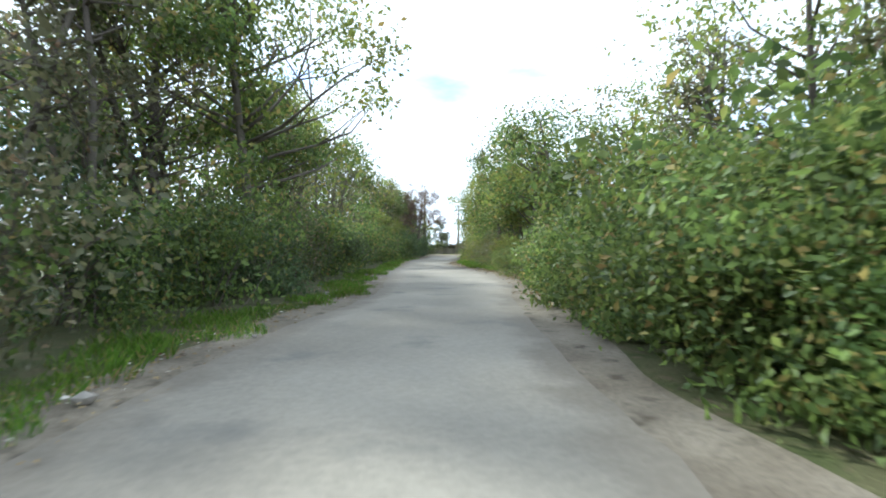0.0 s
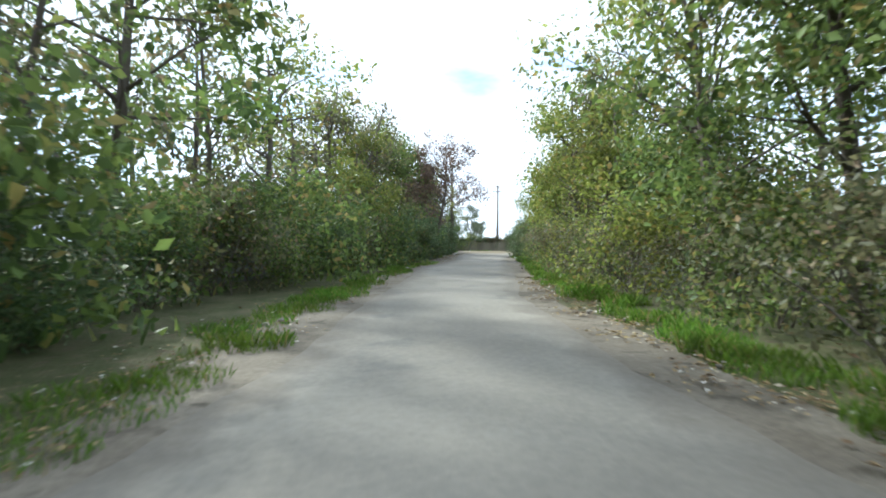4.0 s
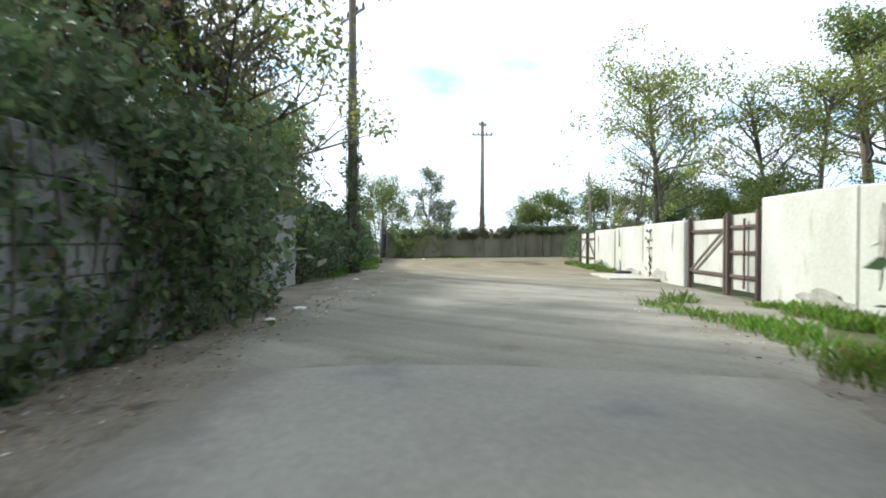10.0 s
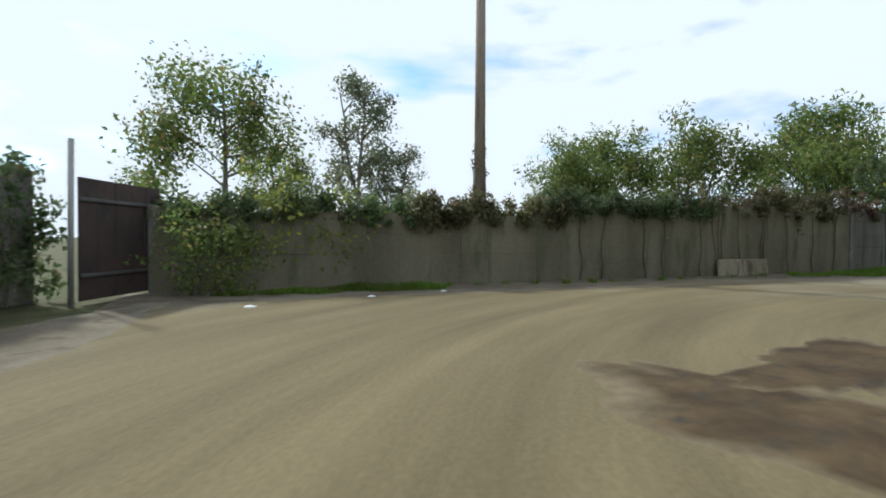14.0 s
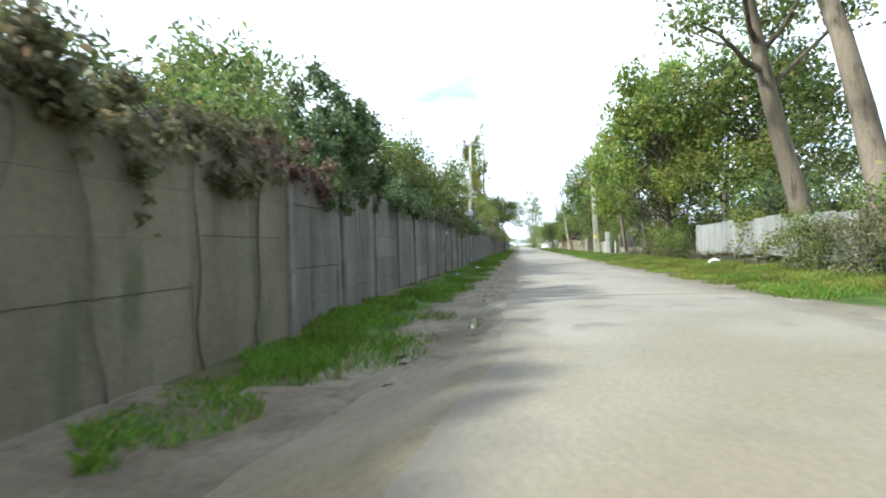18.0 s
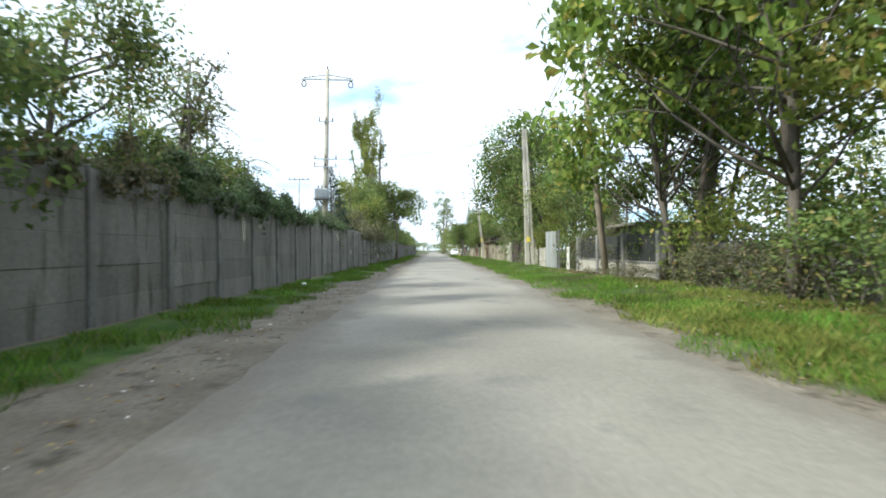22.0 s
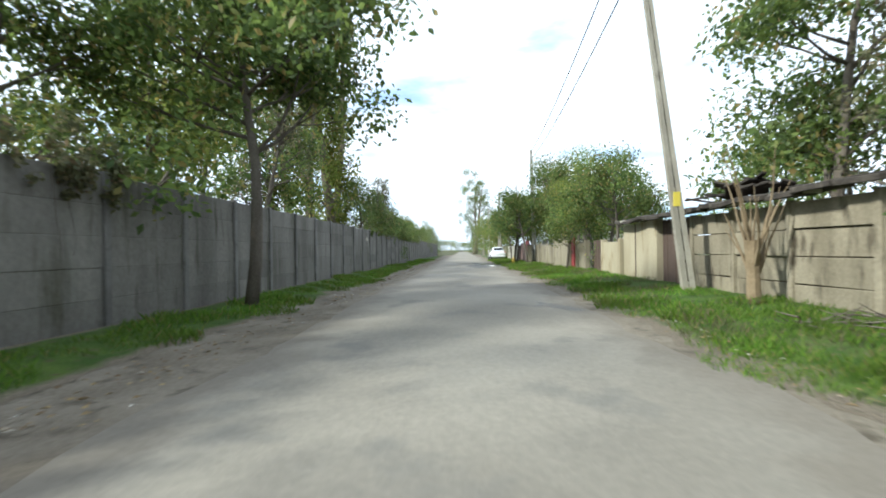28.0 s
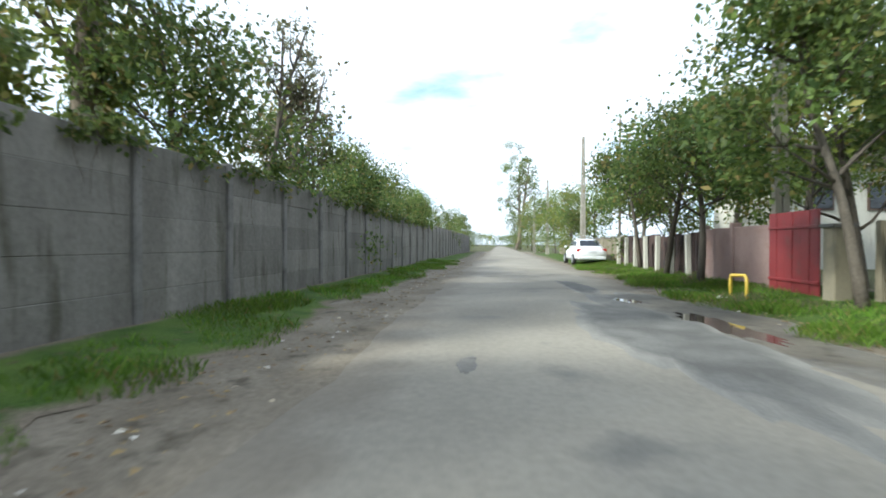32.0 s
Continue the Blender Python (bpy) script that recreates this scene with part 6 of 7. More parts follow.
for kind, x, y, v, h in (
    # behind the long wall
    ("round", -17.0, 6.5, 0, 6.6), ("silvery", -11.3, 9.4, 0, 8.0), ("silvery", -10.2, 10.4, 1, 5.4), ("broad", -15.0, 11.0, 1, 5.5), ("locust", -2.5, 8.0, 0, 4.9), ("locust", 0.6, 9.0, 1, 6.0), ("locust", 7.0, 9.5, 0, 6.8),
    ("locust", 16.0, 8.0, 1, 8.6), ("locust", -0.5, 4.0, 0, 3.3), ("locust", 6.5, 4.0, 1, 3.8), ("locust", 12.5, 5.0, 0, 6.2), ("broad", 15.5, 2.6, 0, 6.2),
    ("round", 19.0, 2.8, 1, 5.6), ("locust", 22.5, 2.4, 0, 5.6), ("round", 25.0, 2.0, 0, 5.5), ("broad", 22.6, 1.8, 1, 5.0), ("broad", 28.5, 1.6, 1, 5.6), ("thin", 33.8, 2.4, 1, 6.6), ("locust", 38.5, 2.6, 1, 4.3),
    ("locust", 36.0, 3.6, 0, 4.6), ("locust", 44.5, 3.0, 1, 4.0), ("dry_bush", 49.0, 1.6, 0, 3.2), ("dry_bush", 61.5, 1.4, 1, 4.0), ("bare", 65.5, 2.0, 0, 5.0), ("dry_bush", 64.5, 1.5, 0, 4.4), ("dry_bush", 68.0, 1.6, 1, 4.2),
    ("street_tree", 76.4, -1.1, 1, 7.6), ("broad", 73.5, 2.4, 0, 8.4), ("yellow", 69.5, 2.8, 1, 7.6), ("yellow", 80.0, 3.0, 1, 8.0), ("poplar", 103.0, 3.6, 0, 23.0), ("poplar", 105.2, 4.6, 1, 21.0), ("poplar", 100.6, 5.0, 1, 19.0), ("poplar", 97.5, 5.0, 0, 17.0),
    ("broad", 93.0, 4.2, 1, 9.5), ("thin", 89.5, 4.0, 1, 9.5), ("broad", 86.0, 5.0, 0, 8.5), ("broad", 82.5, 4.5, 1, 8.0), ("round", 105.5, 2.2, 0, 5.6), ("thin", 109.5, 2.4, 1, 6.8), ("bare", 111.0, 2.6, 1, 6.4),
    ("round", 112.5, 2.0, 1, 5.0), ("round", 116.0, 1.8, 0, 4.6), ("broad", 120.0, 1.8, 0, 4.6), ("round", 124.5, 1.8, 1, 4.4), ("round", 129.0, 1.6, 0, 4.2), ("broad", 134.0, 1.6, 1, 4.4), ("round", 140, 1.6, 0, 4.2),
    ("round", 147, 1.6, 1, 4.0), ("broad", 155, 1.6, 0, 4.4), ("round", 164, 1.6, 1, 4.0), ("round", 176, 1.6, 0, 4.4), ("round", 190, 1.8, 1, 4.2),
    # on the right
    ("tall_poplar", 16.6, -13.6, 0, 17.0), ("tall_poplar", 13.5, -13.9, 1, 18.0), ("tall_poplar", 9.8, -15.0, 0, 17.0), ("broad", 24.5, -15.2, 0, 11.5), ("yellow", 27.0, -14.4, 1, 9.0),
    ("drooping", 29.6, -12.3, 0, 10.4), ("drooping", 34.4, -12.6, 1, 9.6), ("broad", 36.0, -13.8, 0, 10.0), ("broad", 38.4, -13.7, 1, 8.0), ("dry_bush", 34.5, -11.7, 0, 0.9), ("dry_bush", 36.8, -11.5, 1, 0.75), ("dry_bush", 41.5, -11.8, 0, 0.5), ("dry_bush", 43.2, -12.9, 1, 2.6), ("dry_bush", 46.2, -13.3, 0, 2.4), ("dry_bush", 40.0, -11.7, 1, 0.55), ("dry_bush", 38.2, -11.6, 0, 0.65), ("dry_bush", 35.8, -11.6, 1, 0.8), ("dry_bush", 38.9, -13.0, 1, 2.3), ("dry_bush", 41.8, -13.0, 0, 2.4), ("dry_bush", 29.3, -12.2, 1, 1.8), ("dry_bush", 32.2, -12.0, 0, 1.6), ("bush", 37.5, -13.2, 1, 2.6), ("bush", 27.6, -12.2, 0, 2.4), ("bush", 30.5, -13.6, 1, 3.2), ("yellow_bush", 33.5, -13.8, 0, 3.4), ("bush", 36.6, -13.9, 1, 3.4), ("bush", 46.2, -13.2, 0, 2.6), ("yellow_bush", 51.6, -13.0, 1, 3.0), ("bush", 55.0, -13.0, 0, 2.8), ("bush", 59.4, -13.2, 1, 3.0), ("dry_bush", 31.0, -12.3, 0, 1.7), ("dry_bush", 33.5, -12.5, 1, 1.5), ("bush", 13.6, -11.9, 0, 2.1), ("yellow_bush", 14.8, -12.1, 0, 2.0),
    ("dry_bush", 11.5, -12.0, 0, 2.3), ("dry_bush", 24.6, -12.0, 0, 0.9), ("dry_bush", 22.4, -12.1, 1, 0.8), ("dry_bush", 20.2, -12.0, 0, 0.9), ("bush", 26.1, -11.6, 1, 1.9), ("yellow_bush", 19.6, -13.4, 1, 2.7), ("dry_bush", 17.6, -12.0, 1, 1.0), ("bush", 11.0, -13.5, 1, 3.4), ("thin", 37.5, -15.0, 0, 8.5), ("thin", 44.2, -14.2, 1, 4.8), ("broad", 78.5, -14.6, 1, 9.5), ("round", 104.2, -12.9, 1, 4.8), ("bush", 40.0, -13.6, 0, 2.3), ("bush", 43.0, -13.6, 1, 2.4),
    ("round", 48.0, -13.2, 1, 5.5), ("walnut", 57.2, -13.6, 0, 9.4), ("yellow", 50.5, -13.6, 1, 6.0), ("broad", 61.5, -14.2, 1, 9.0), ("yellow", 53.0, -14.6, 0, 7.0), ("round", 65.0, -14.4, 1, 7.4), ("bush", 54.6, -12.3, 1, 2.4),
    ("dry_bush", 66.5, -13.0, 1, 3.2), ("dry_bush", 69.5, -13.2, 0, 3.4), ("broad", 72.0, -14.4, 0, 9.0), ("thin", 73.5, -13.6, 0, 9.6), ("broad", 69.0, -15.5, 1, 8.8), ("thin", 76.0, -14.8, 1, 8.0), ("round", 80.0, -16.5, 0, 5.6), ("locust", 88.5, -19.5, 1, 5.4),
    ("round", 89.0, -12.6, 0, 4.9), ("round", 91.6, -12.9, 1, 5.4), ("yellow", 94.6, -13.0, 0, 5.8), ("broad", 97.8, -13.4, 1, 6.4), ("orchard", 103.6, -10.4, 1, 5.0), ("orchard", 91.3, -10.8, 0, 3.9), ("broad", 101.0, -13.6, 0, 6.8), ("thin", 103.5, -13.4, 1, 6.6), ("yellow", 108.5, -13.6, 0, 6.6), ("broad", 112.5, -14.2, 1, 7.6), ("broad", 117.5, -14.4, 0, 7.6),
    ("broad", 106.5, -12.8, 1, 7.4), ("orchard", 110.0, -10.3, 0, 5.2), ("orchard", 113.2, -10.4, 1, 5.6), ("orchard", 117.0, -10.6, 0, 5.2), ("round", 120.5, -13.2, 1, 6.0), ("broad", 126.0, -13.0, 0, 7.0), ("round", 132.0, -11.5, 1, 5.4),
    ("yellow", 138.0, -10.8, 0, 5.2), ("round", 145.0, -11.5, 1, 6.0), ("yellow", 153.0, -11.0, 0, 6.0), ("broad", 162.0, -11.0, 1, 7.0), ("round", 173.0, -10.0, 0, 6.0), ("yellow", 186.0, -10.5, 0, 8.0),
    ("tall_poplar", 205.0, -8.5, 1, 19.5), ("tall_poplar", 212.0, -9.5, 0, 18.0), ("broad", 225.0, -9, 0, 9.0), ("broad", 228.0, 6, 1, 9.0), ("broad", 262.0, -14, 0, 10.0), ("broad", 270.0, 12, 1, 10.0), ("round", 300.0, -12, 0, 8.0), ("bush", 322.0, -9, 1, 5.5), ("bush", 330.0, -4, 0, 5.0), ("yellow_bush", 338.0, 1, 1, 5.5), ("bush", 345.0, 6, 0, 6.0), ("bush", 350.0, -13, 1, 6.5), ("bush", 352.0, 12, 1, 6.5),
    ("walnut", 26.0, -16.4, 0, 8.4), ("bush", 15.6, -15.0, 0, 3.2), ("bush", 18.4, -15.2, 1, 3.4), ("bush", 21.2, -15.0, 0, 3.3), ("ivy_mass", 23.8, -15.1, 1, 3.2), ("bush", 26.2, -15.0, 1, 3.6), ("bush", 28.6, -15.0, 0, 3.2), ("ivy_mass", 19.8, -14.4, 0, 3.6), ("broad", 104.8, -13.8, 0, 6.4),
    # round the bend
    ("thin", -26.0, -12.0, 0, 7.4), ("broad", -27.4, -9.5, 1, 6.4), ("thin", -28.2, -14.6, 1, 8.0),
    ("airy", -3.1, -9.9, 0, 12.6), ("airy", -3.4, -11.0, 1, 10.2), ("airy", 3.4, -12.9, 1, 11.2), ("airy", 5.6, -14.2, 0, 11.4), ("round", -2.0, -13.0, 0, 4.6), ("locust", 2.6, -12.8, 1, 5.0), ("bush", -14.4, -22.9, 0, 0.8), ("bush", -13.6, -18.0, 1, 0.5), ("bush", -17.6, -0.6, 0, 1.9), ("yellow_bush", -15.8, 0.9, 0, 3.0), ("round", 1.5, -15.5, 1, 4.6), ("round", -1.5, -17.0, 0, 4.4), ("broad", 4.0, -19.0, 1, 5.0), ("round", 0.0, -24.0, 0, 5.5),
    ("broad", -6.5, -28.0, 1, 6.5), ("ivy_mass", -10.3, -12.4, 0, 2.2), ("round", 5.0, -13.8, 0, 4.0), ("dry_bush", -7.5, -12.2, 1, 2.6), ("bare", -6.4, -11.6, 1, 6.4), ("thin", -9.0, -32.0, 0, 8.0), ("broad", -14.0, -34.0, 1, 6.0),
):
    ob = plant(kind, x, y, v, h * (1.18 if h > 4 else 1.0) * (1.1 if x > 104 and y > 0 and h < 7 else 1.0))
    if kind == "tall_poplar" and x < 20:
        ob.rotation_euler = (Matrix.Rotation(radians(-6), 3, "X") @ ob.rotation_euler.to_matrix()).to_euler()
for i in range(12):
    plant(("broad", "yellow")[i % 2], 8 + i * 13.5, -23 - (i * 37 % 8), i % 2, 8.0)
for i in range(5):
    plant("broad", -40 + i * 9.0, 24 + (i * 37 % 9), i % 2, 6.0)


def sumac(x, y, h, seed, label="young sumac with long feathery fronds behind the wall"):
    """A slim bare stem with a head of arching pinnate fronds."""
    rng = np.random.default_rng(seed)
    t = thing("sumac_tree", x, y, 0, 0, label, "tree", "trees")
    bm = bmesh.new()
    bend = rng.normal(size=2) * 0.12
    stem = [(bend[0] * k * k / 16, bend[1] * k * k / 16, -0.1 + (h - 0.25) * k / 4) for k in range(5)]
    tube(bm, stem, [0.05, 0.045, 0.04, 0.03, 0.02], 7)
    verts = []
    for k in range(17):
        z0 = h - 0.25 - 1.7 * (k / 17) ** 1.4
        a, L, rise = 2.4 * k + rng.normal() * 0.2, rng.uniform(0.75, 1.15), rng.uniform(0.25, 0.75) * (1 - 0.5 * k / 17)
        u = z0 / (h - 0.35)
        root = np.array([bend[0] * u * u, bend[1] * u * u, z0])
        out, side = np.array([math.cos(a), math.sin(a), 0]), np.array([-math.sin(a), math.cos(a), 0])
        spine = [root + out * L * q + np.array([0, 0, rise * q - 0.75 * q * q]) for q in np.linspace(0, 1, 12)]
        tube(bm, [tuple(p) for p in spine[::2]], [0.008, 0.007, 0.006, 0.005, 0.004, 0.003], 4)
        for j in range(1, 12):
            for sgn in (-1, 1):
                l = 0.27 * math.sin(math.pi * (0.16 + 0.78 * j / 12)) * rng.uniform(0.85, 1.15)
                d = side * sgn * 0.9 + out * 0.38 + np.array([0, 0, -0.28 + rng.normal() * 0.1])
                w = out * 0.028
                p = spine[j]
                verts += [p, p + d * l * 0.45 + w, p + d * l, p + d * l * 0.45 - w]
    n = np.arange(len(verts) // 4) * 4
    faces = np.concatenate([np.stack([n, n + 1, n + 2], 1), np.stack([n, n + 2, n + 3], 1)])
    part("trunk", bm, BARK, t, "", True)
    shared("crown", leaf_mesh("fronds", np.array(verts), faces, LEAF), t)


for k, (x, y, h) in enumerate(((33.3, 1.2, 6.1), (34.2, 1.7, 5.2), (37.2, 1.2, 4.6), (31.4, 1.5, 5.6), (48.2, 1.2, 3.6), (47.2, 1.6, 3.2), (37.4, 2.6, 6.6), (29.4, 2.5, 5.8), (26.5, 2.2, 5.0), (43.0, 2.0, 3.6))):
    sumac(x, y, h, 60 + k)
for x in (17.4, 35.9, 43.6):
    hook = thing("wall_bracket", x, 0.06, WALL_H - wall_drop(x), 0, "bent dark steel bracket standing on the wall's top", "bracket", "wall brackets")
    part_tube("arm", hook, METAL, [(0, 0, -0.15), (0, 0, 0.3), (0.04, 0, 0.44), (0.14, 0, 0.56), (0.28, 0, 0.62), (0.4, 0, 0.63)], 0.028, 7)
    part_box("foot", hook, METAL, 0, 0.04, 0.0, 0.12, 0.02, 0.2, 0.003)
# left of the bend: creeper over the old wall, trees behind it
for i in range(8):
    u = i / 7
    plant("ivy_mass", -26.6 + 5.7 * u, -20.5 + 17.6 * u, i % 2, 2.15 - 0.25 * u)
for i in range(6):
    u = i / 5
    plant(("thin", "broad", "bare")[i % 3], -30.6 + 3.8 * u, -26 + 12 * u, i % 2, 8.6 - 1.4 * u)
pole_ivy = thing("creeper", -24.1, -16.9, 0, 0, "dark ivy wrapped round the old power pole", "creeper", "creepers on the wall")
irng = np.random.default_rng(12)
cs = [(irng.normal() * 0.16, irng.normal() * 0.16, 0.3 + 6.2 * irng.random() ** 1.2) for _ in range(90)]
v, f = leaf_cloud(irng, cs, [0.42 - 0.045 * c[2] for c in cs], 5200, 0.12, (1, 1, 1), 0.8, 0.9, 0.6)
shared("foliage", leaf_mesh("foliage", v, f, LEAF_DARK), pole_ivy)
bm = bmesh.new()
for k in range(7):
    a = k * 0.9
    tube(bm, [(0.24 * math.cos(a + z * 0.25), 0.24 * math.sin(a + z * 0.25), z) for z in (-0.1, 1.0, 2.0, 3.0, 4.0, 5.0, 6.0)], [0.03 - 0.0035 * j for j in range(7)], 5)
tagged(part("stem", bm, BARK, pole_ivy), "", "", "", "stuff")
for kind, s_, d_, v_, h_ in (("thin", 80, -6.2, 0, 10.5), ("thin", 83.5, -7.0, 1, 11.5), ("bare", 86.5, -7.5, 1, 9.0), ("airy", 85.5, -5.6, 1, 10.5), ("thin", 89, -7.0, 0, 10.0), ("broad", 86, -10.0, 1, 9.0), ("thin", 92, -7.6, 1, 9.0)):
    lane_plant(kind, s_, d_, v_, h_)
for i in range(4):
    lane_plant("ivy_mass", 75.5 + i * 2.3, -4.7 - 0.3 * (i % 2), i % 2, 3.0 + 0.4 * (i % 3))
for s_, d_, h_ in ((71.0, 5.4, 3.0), (72.4, 5.0, 3.2), (73.8, 4.8, 3.3), (75.2, 4.4, 3.2), (76.4, 4.3, 3.1), (77.2, 4.5, 2.8), (76.4, 5.4, 3.4), (74.6, 6.0, 3.6)):
    lane_plant("ivy_mass", s_, d_, int(s_) % 2, h_)
for i in range(5):
    lane_plant("thin", 73 + i * 3.2, -6.2, i % 2, 8.0)

# the fir behind the long wall
fir = thing("fir_tree", 57.6, 2.3, 0, 0, "small dark green fir tree behind the wall", "fir")
bm = bmesh.new()
tube(bm, [(0, 0, -0.1), (0, 0, 7.4)], [0.13, 0.02], 7)
frng = np.random.default_rng(8)
cs, rs = [], []
for k in range(60):
    z = 1.0 + 6.4 * (k / 59)
    a = k * 2.4
    w = (7.8 - z) * 0.33
    cs.append((math.cos(a) * w * 0.75, math.sin(a) * w * 0.75, z - 0.12)), rs.append(0.16 + w * 0.34)
    tube(bm, [(0, 0, z + 0.1), (math.cos(a) * w, math.sin(a) * w, z - 0.15)], [0.02, 0.006], 4)
part("trunk", bm, BARK, fir)
v, f = leaf_cloud(frng, cs, rs, 12000, 0.19, (1, 1, 0.5), 0.8, 0.2, 0.22)
shared("crown", leaf_mesh("crown", v, f, NEEDLE), fir)


# ---- creeper hanging over the long wall ----
def drape(x0, x1, seed, dense, low, material, label, up=0.5, thick=5):
    """Creeper lying over the wall's top, with strands that hang down its face."""
    rng = np.random.default_rng(seed)
    t = thing("creeper", x0, 0, WALL_H - wall_drop((x0 + x1) / 2), 0, label, "creeper", "creepers on the wall")
    L = x1 - x0
    cs, rs = [], []
    for _ in range(int(L * thick)):
        cs.append((rng.random() * L, rng.uniform(-0.22, 0.5), -0.15 + (up + 0.15) * rng.random() ** (2.0 if up < 1 else 1.0))), rs.append(rng.uniform(0.16, 0.34))
    for _ in range(int(L * 2.2)):
        cs.append((rng.random() * L, -0.14, rng.uniform(-0.45, 0.0) * min(low, 1.0))), rs.append(rng.uniform(0.08, 0.2))
    for _ in range(int(L * 0.6)):
        x, d = rng.random() * L, low * rng.random() ** 1.5
        for k in range(int(d / 0.16) + 1):
            cs.append((x + rng.normal() * 0.11, -0.12 - 0.03 * rng.random(), -k * 0.16 - 0.05 * rng.random())), rs.append(rng.uniform(0.05, 0.13) * (1 - 0.5 * k * 0.16 / max(d, 0.2)))
    v, f = leaf_cloud(rng, cs, rs, int(L * dense), 0.1, (1, 0.8, 1), 0.85, 0.9, 0.6)
    shared("foliage", leaf_mesh("foliage", v, f, material), t)
    bm = bmesh.new()
    for _ in range(int(L * 1.1)):
        x, w, ph = rng.random() * L, rng.uniform(0.05, 0.16), rng.random() * 6
        d = rng.uniform(0.2, 1.0) if rng.random() < 0.8 else rng.uniform(1.0, 1.7)
        pts = [(x, 0.12, 0.12), (x, -0.06, 0.1)] + [(x + w * math.sin(ph + 3.2 * k / 9), -0.115 - 0.015 * math.sin(k), -d * (k + 1) / 10) for k in range(10)]
        tube(bm, pts, [0.0075 - 0.0005 * k for k in range(12)], 4)
    tagged(part("stem", bm, BARK, t), "", "", "", "stuff")


drape(-19, -13, 1, 1400, 0.6, LEAF_DARK, "dark green creeper heaped on the wall", 0.35, 7)
drape(-13, -8.5, 2, 2400, 0.5, LEAF_DRY, "dry brownish creeper along the wall's top", 0.35, 15)
drape(-9, -3, 3, 2600, 0.35, LEAF_DARK, "dark green creeper heaped on the wall", 0.34, 13)
drape(-3, 4, 4, 1300, 1.3, LEAF_DRY, "dry brownish creeper along the wall's top", 0.5, 7)
drape(4, 6, 5, 1000, 0.8, LEAF_RED, "withered red-brown creeper climbing over the wall", 0.6, 6)
drape(5.8, 9.4, 15, 4200, 1.1, LEAF_DARK, "tall dark ivy heaped over the wall's top", 1.9, 24)
drape(9, 16, 6, 1300, 0.7, LEAF_DARK, "dark green creeper heaped on the wall", 0.7, 6)
drape(16, 22, 16, 700, 0.4, LEAF_DRY, "dry brownish creeper along the wall's top", 0.4)
drape(22, 30, 7, 900, 0.7, LEAF_DRY, "dry brownish creeper along the wall's top", 0.6)
drape(30, 40, 8, 1500, 1.3, LEAF_DARK, "dark green creeper heaped on the wall", 0.6, 9)
drape(40, 50, 18, 450, 0.25, LEAF_DARK, "thin dark creeper behind the wall's top", 0.35, 4)
drape(56, 74, 9, 800, 1.1, LEAF_DRY, "dry brownish creeper along the wall's top", 0.8)
drape(96, 130, 10, 400, 0.6, LEAF, "leafy creeper and twigs over the wall", 0.9)


stems = thing("creeper", 0, 0, 0, 0, "bare brown creeper stems climbing the mossy wall", "creeper", "creepers on the wall")
srng = random.Random(21)
for x in (-7.9, -7.2, -5.6, -4.9, -3.3, -2.66, -2.55, -2.42, -1.55, -0.55, -0.4, 0.9, 2.2, 3.4):
    top, lean, r = WALL_H - wall_drop(x) + 0.05, srng.uniform(-0.25, 0.25), srng.uniform(0.011, 0.022)
    pts = [(x + lean * (k / 9) ** 2 + 0.05 * math.sin(1.3 * k + x), -0.055 - r - 0.012 * math.sin(k * 1.9 + x), -0.05 + (top + 0.05) * k / 9) for k in range(10)]
    part_tube("stem", stems, BARK, pts, [r * (1.15 - 0.06 * k) for k in range(10)], 6)


climb = thing("creeper", -9.75, 2.7, 0, 0, "dry reddish creeper climbing the wooden power pole", "creeper", "creepers on the wall")
crng = np.random.default_rng(77)
cs = [(crng.normal() * 0.3 * (1 - k / 60), crng.normal() * 0.3 * (1 - k / 60), 1.6 + 2.6 * (k / 60) ** 1.2) for k in range(60)]
v, f = leaf_cloud(crng, cs, [0.2] * 60, 1500, 0.1, (1, 1, 1), 0.9, 0.8, 0.6)
shared("foliage", leaf_mesh("foliage", v, f, LEAF_RED), climb)
for k in range(5):
    part_tube("stem", climb, BARK, [(0.21 * math.cos(1.3 * k + 0.25 * j), 0.21 * math.sin(1.3 * k + 0.25 * j), -0.1 + 0.7 * j) for j in range(6)], 0.014, 5)


tangle = thing("creeper", 0, 0, 0, 0, "tangle of dry brown creeper twigs on the wall's top", "creeper", "creepers on the wall")
bm = bmesh.new()
for k in range(230):
    x = srng.uniform(-9.5, 5.0)
    top, a, L = WALL_H - wall_drop(x), srng.uniform(-0.5, 3.6), srng.uniform(0.5, 1.3)
    dx, dz, arch = math.cos(a) * L, abs(math.sin(a)) * L * 0.35, srng.uniform(0.1, 0.35)
    y0, y1 = srng.uniform(-0.15, 0.3), srng.uniform(-0.25, 0.3)
    tube(bm, [(x + dx * q, y0 + (y1 - y0) * q, top - 0.05 + dz * q + arch * math.sin(math.pi * q) + 0.03 * math.sin(9 * q + k)) for q in (0, 0.2, 0.4, 0.6, 0.8, 1.0)], [0.011, 0.01, 0.009, 0.007, 0.005, 0.003], 4)
tagged(part("twig", bm, BARK, tangle), "", "", "", "stuff")


def wall_stems(parent, length):
    bm = bmesh.new()
    rs_ = random.Random(length)
    for k in range(length * 3):
        x = rs_.uniform(0, length)
        tube(bm, [(x + rs_.uniform(-0.15, 0.15), -0.09, z) for z in (-0.05, 0.5, 1.0, 1.5, 2.0, 2.4)], [0.022, 0.018, 0.016, 0.013, 0.01, 0.006], 4)
    tagged(part("stem", bm, BARK, parent), "", "", "", "stuff")


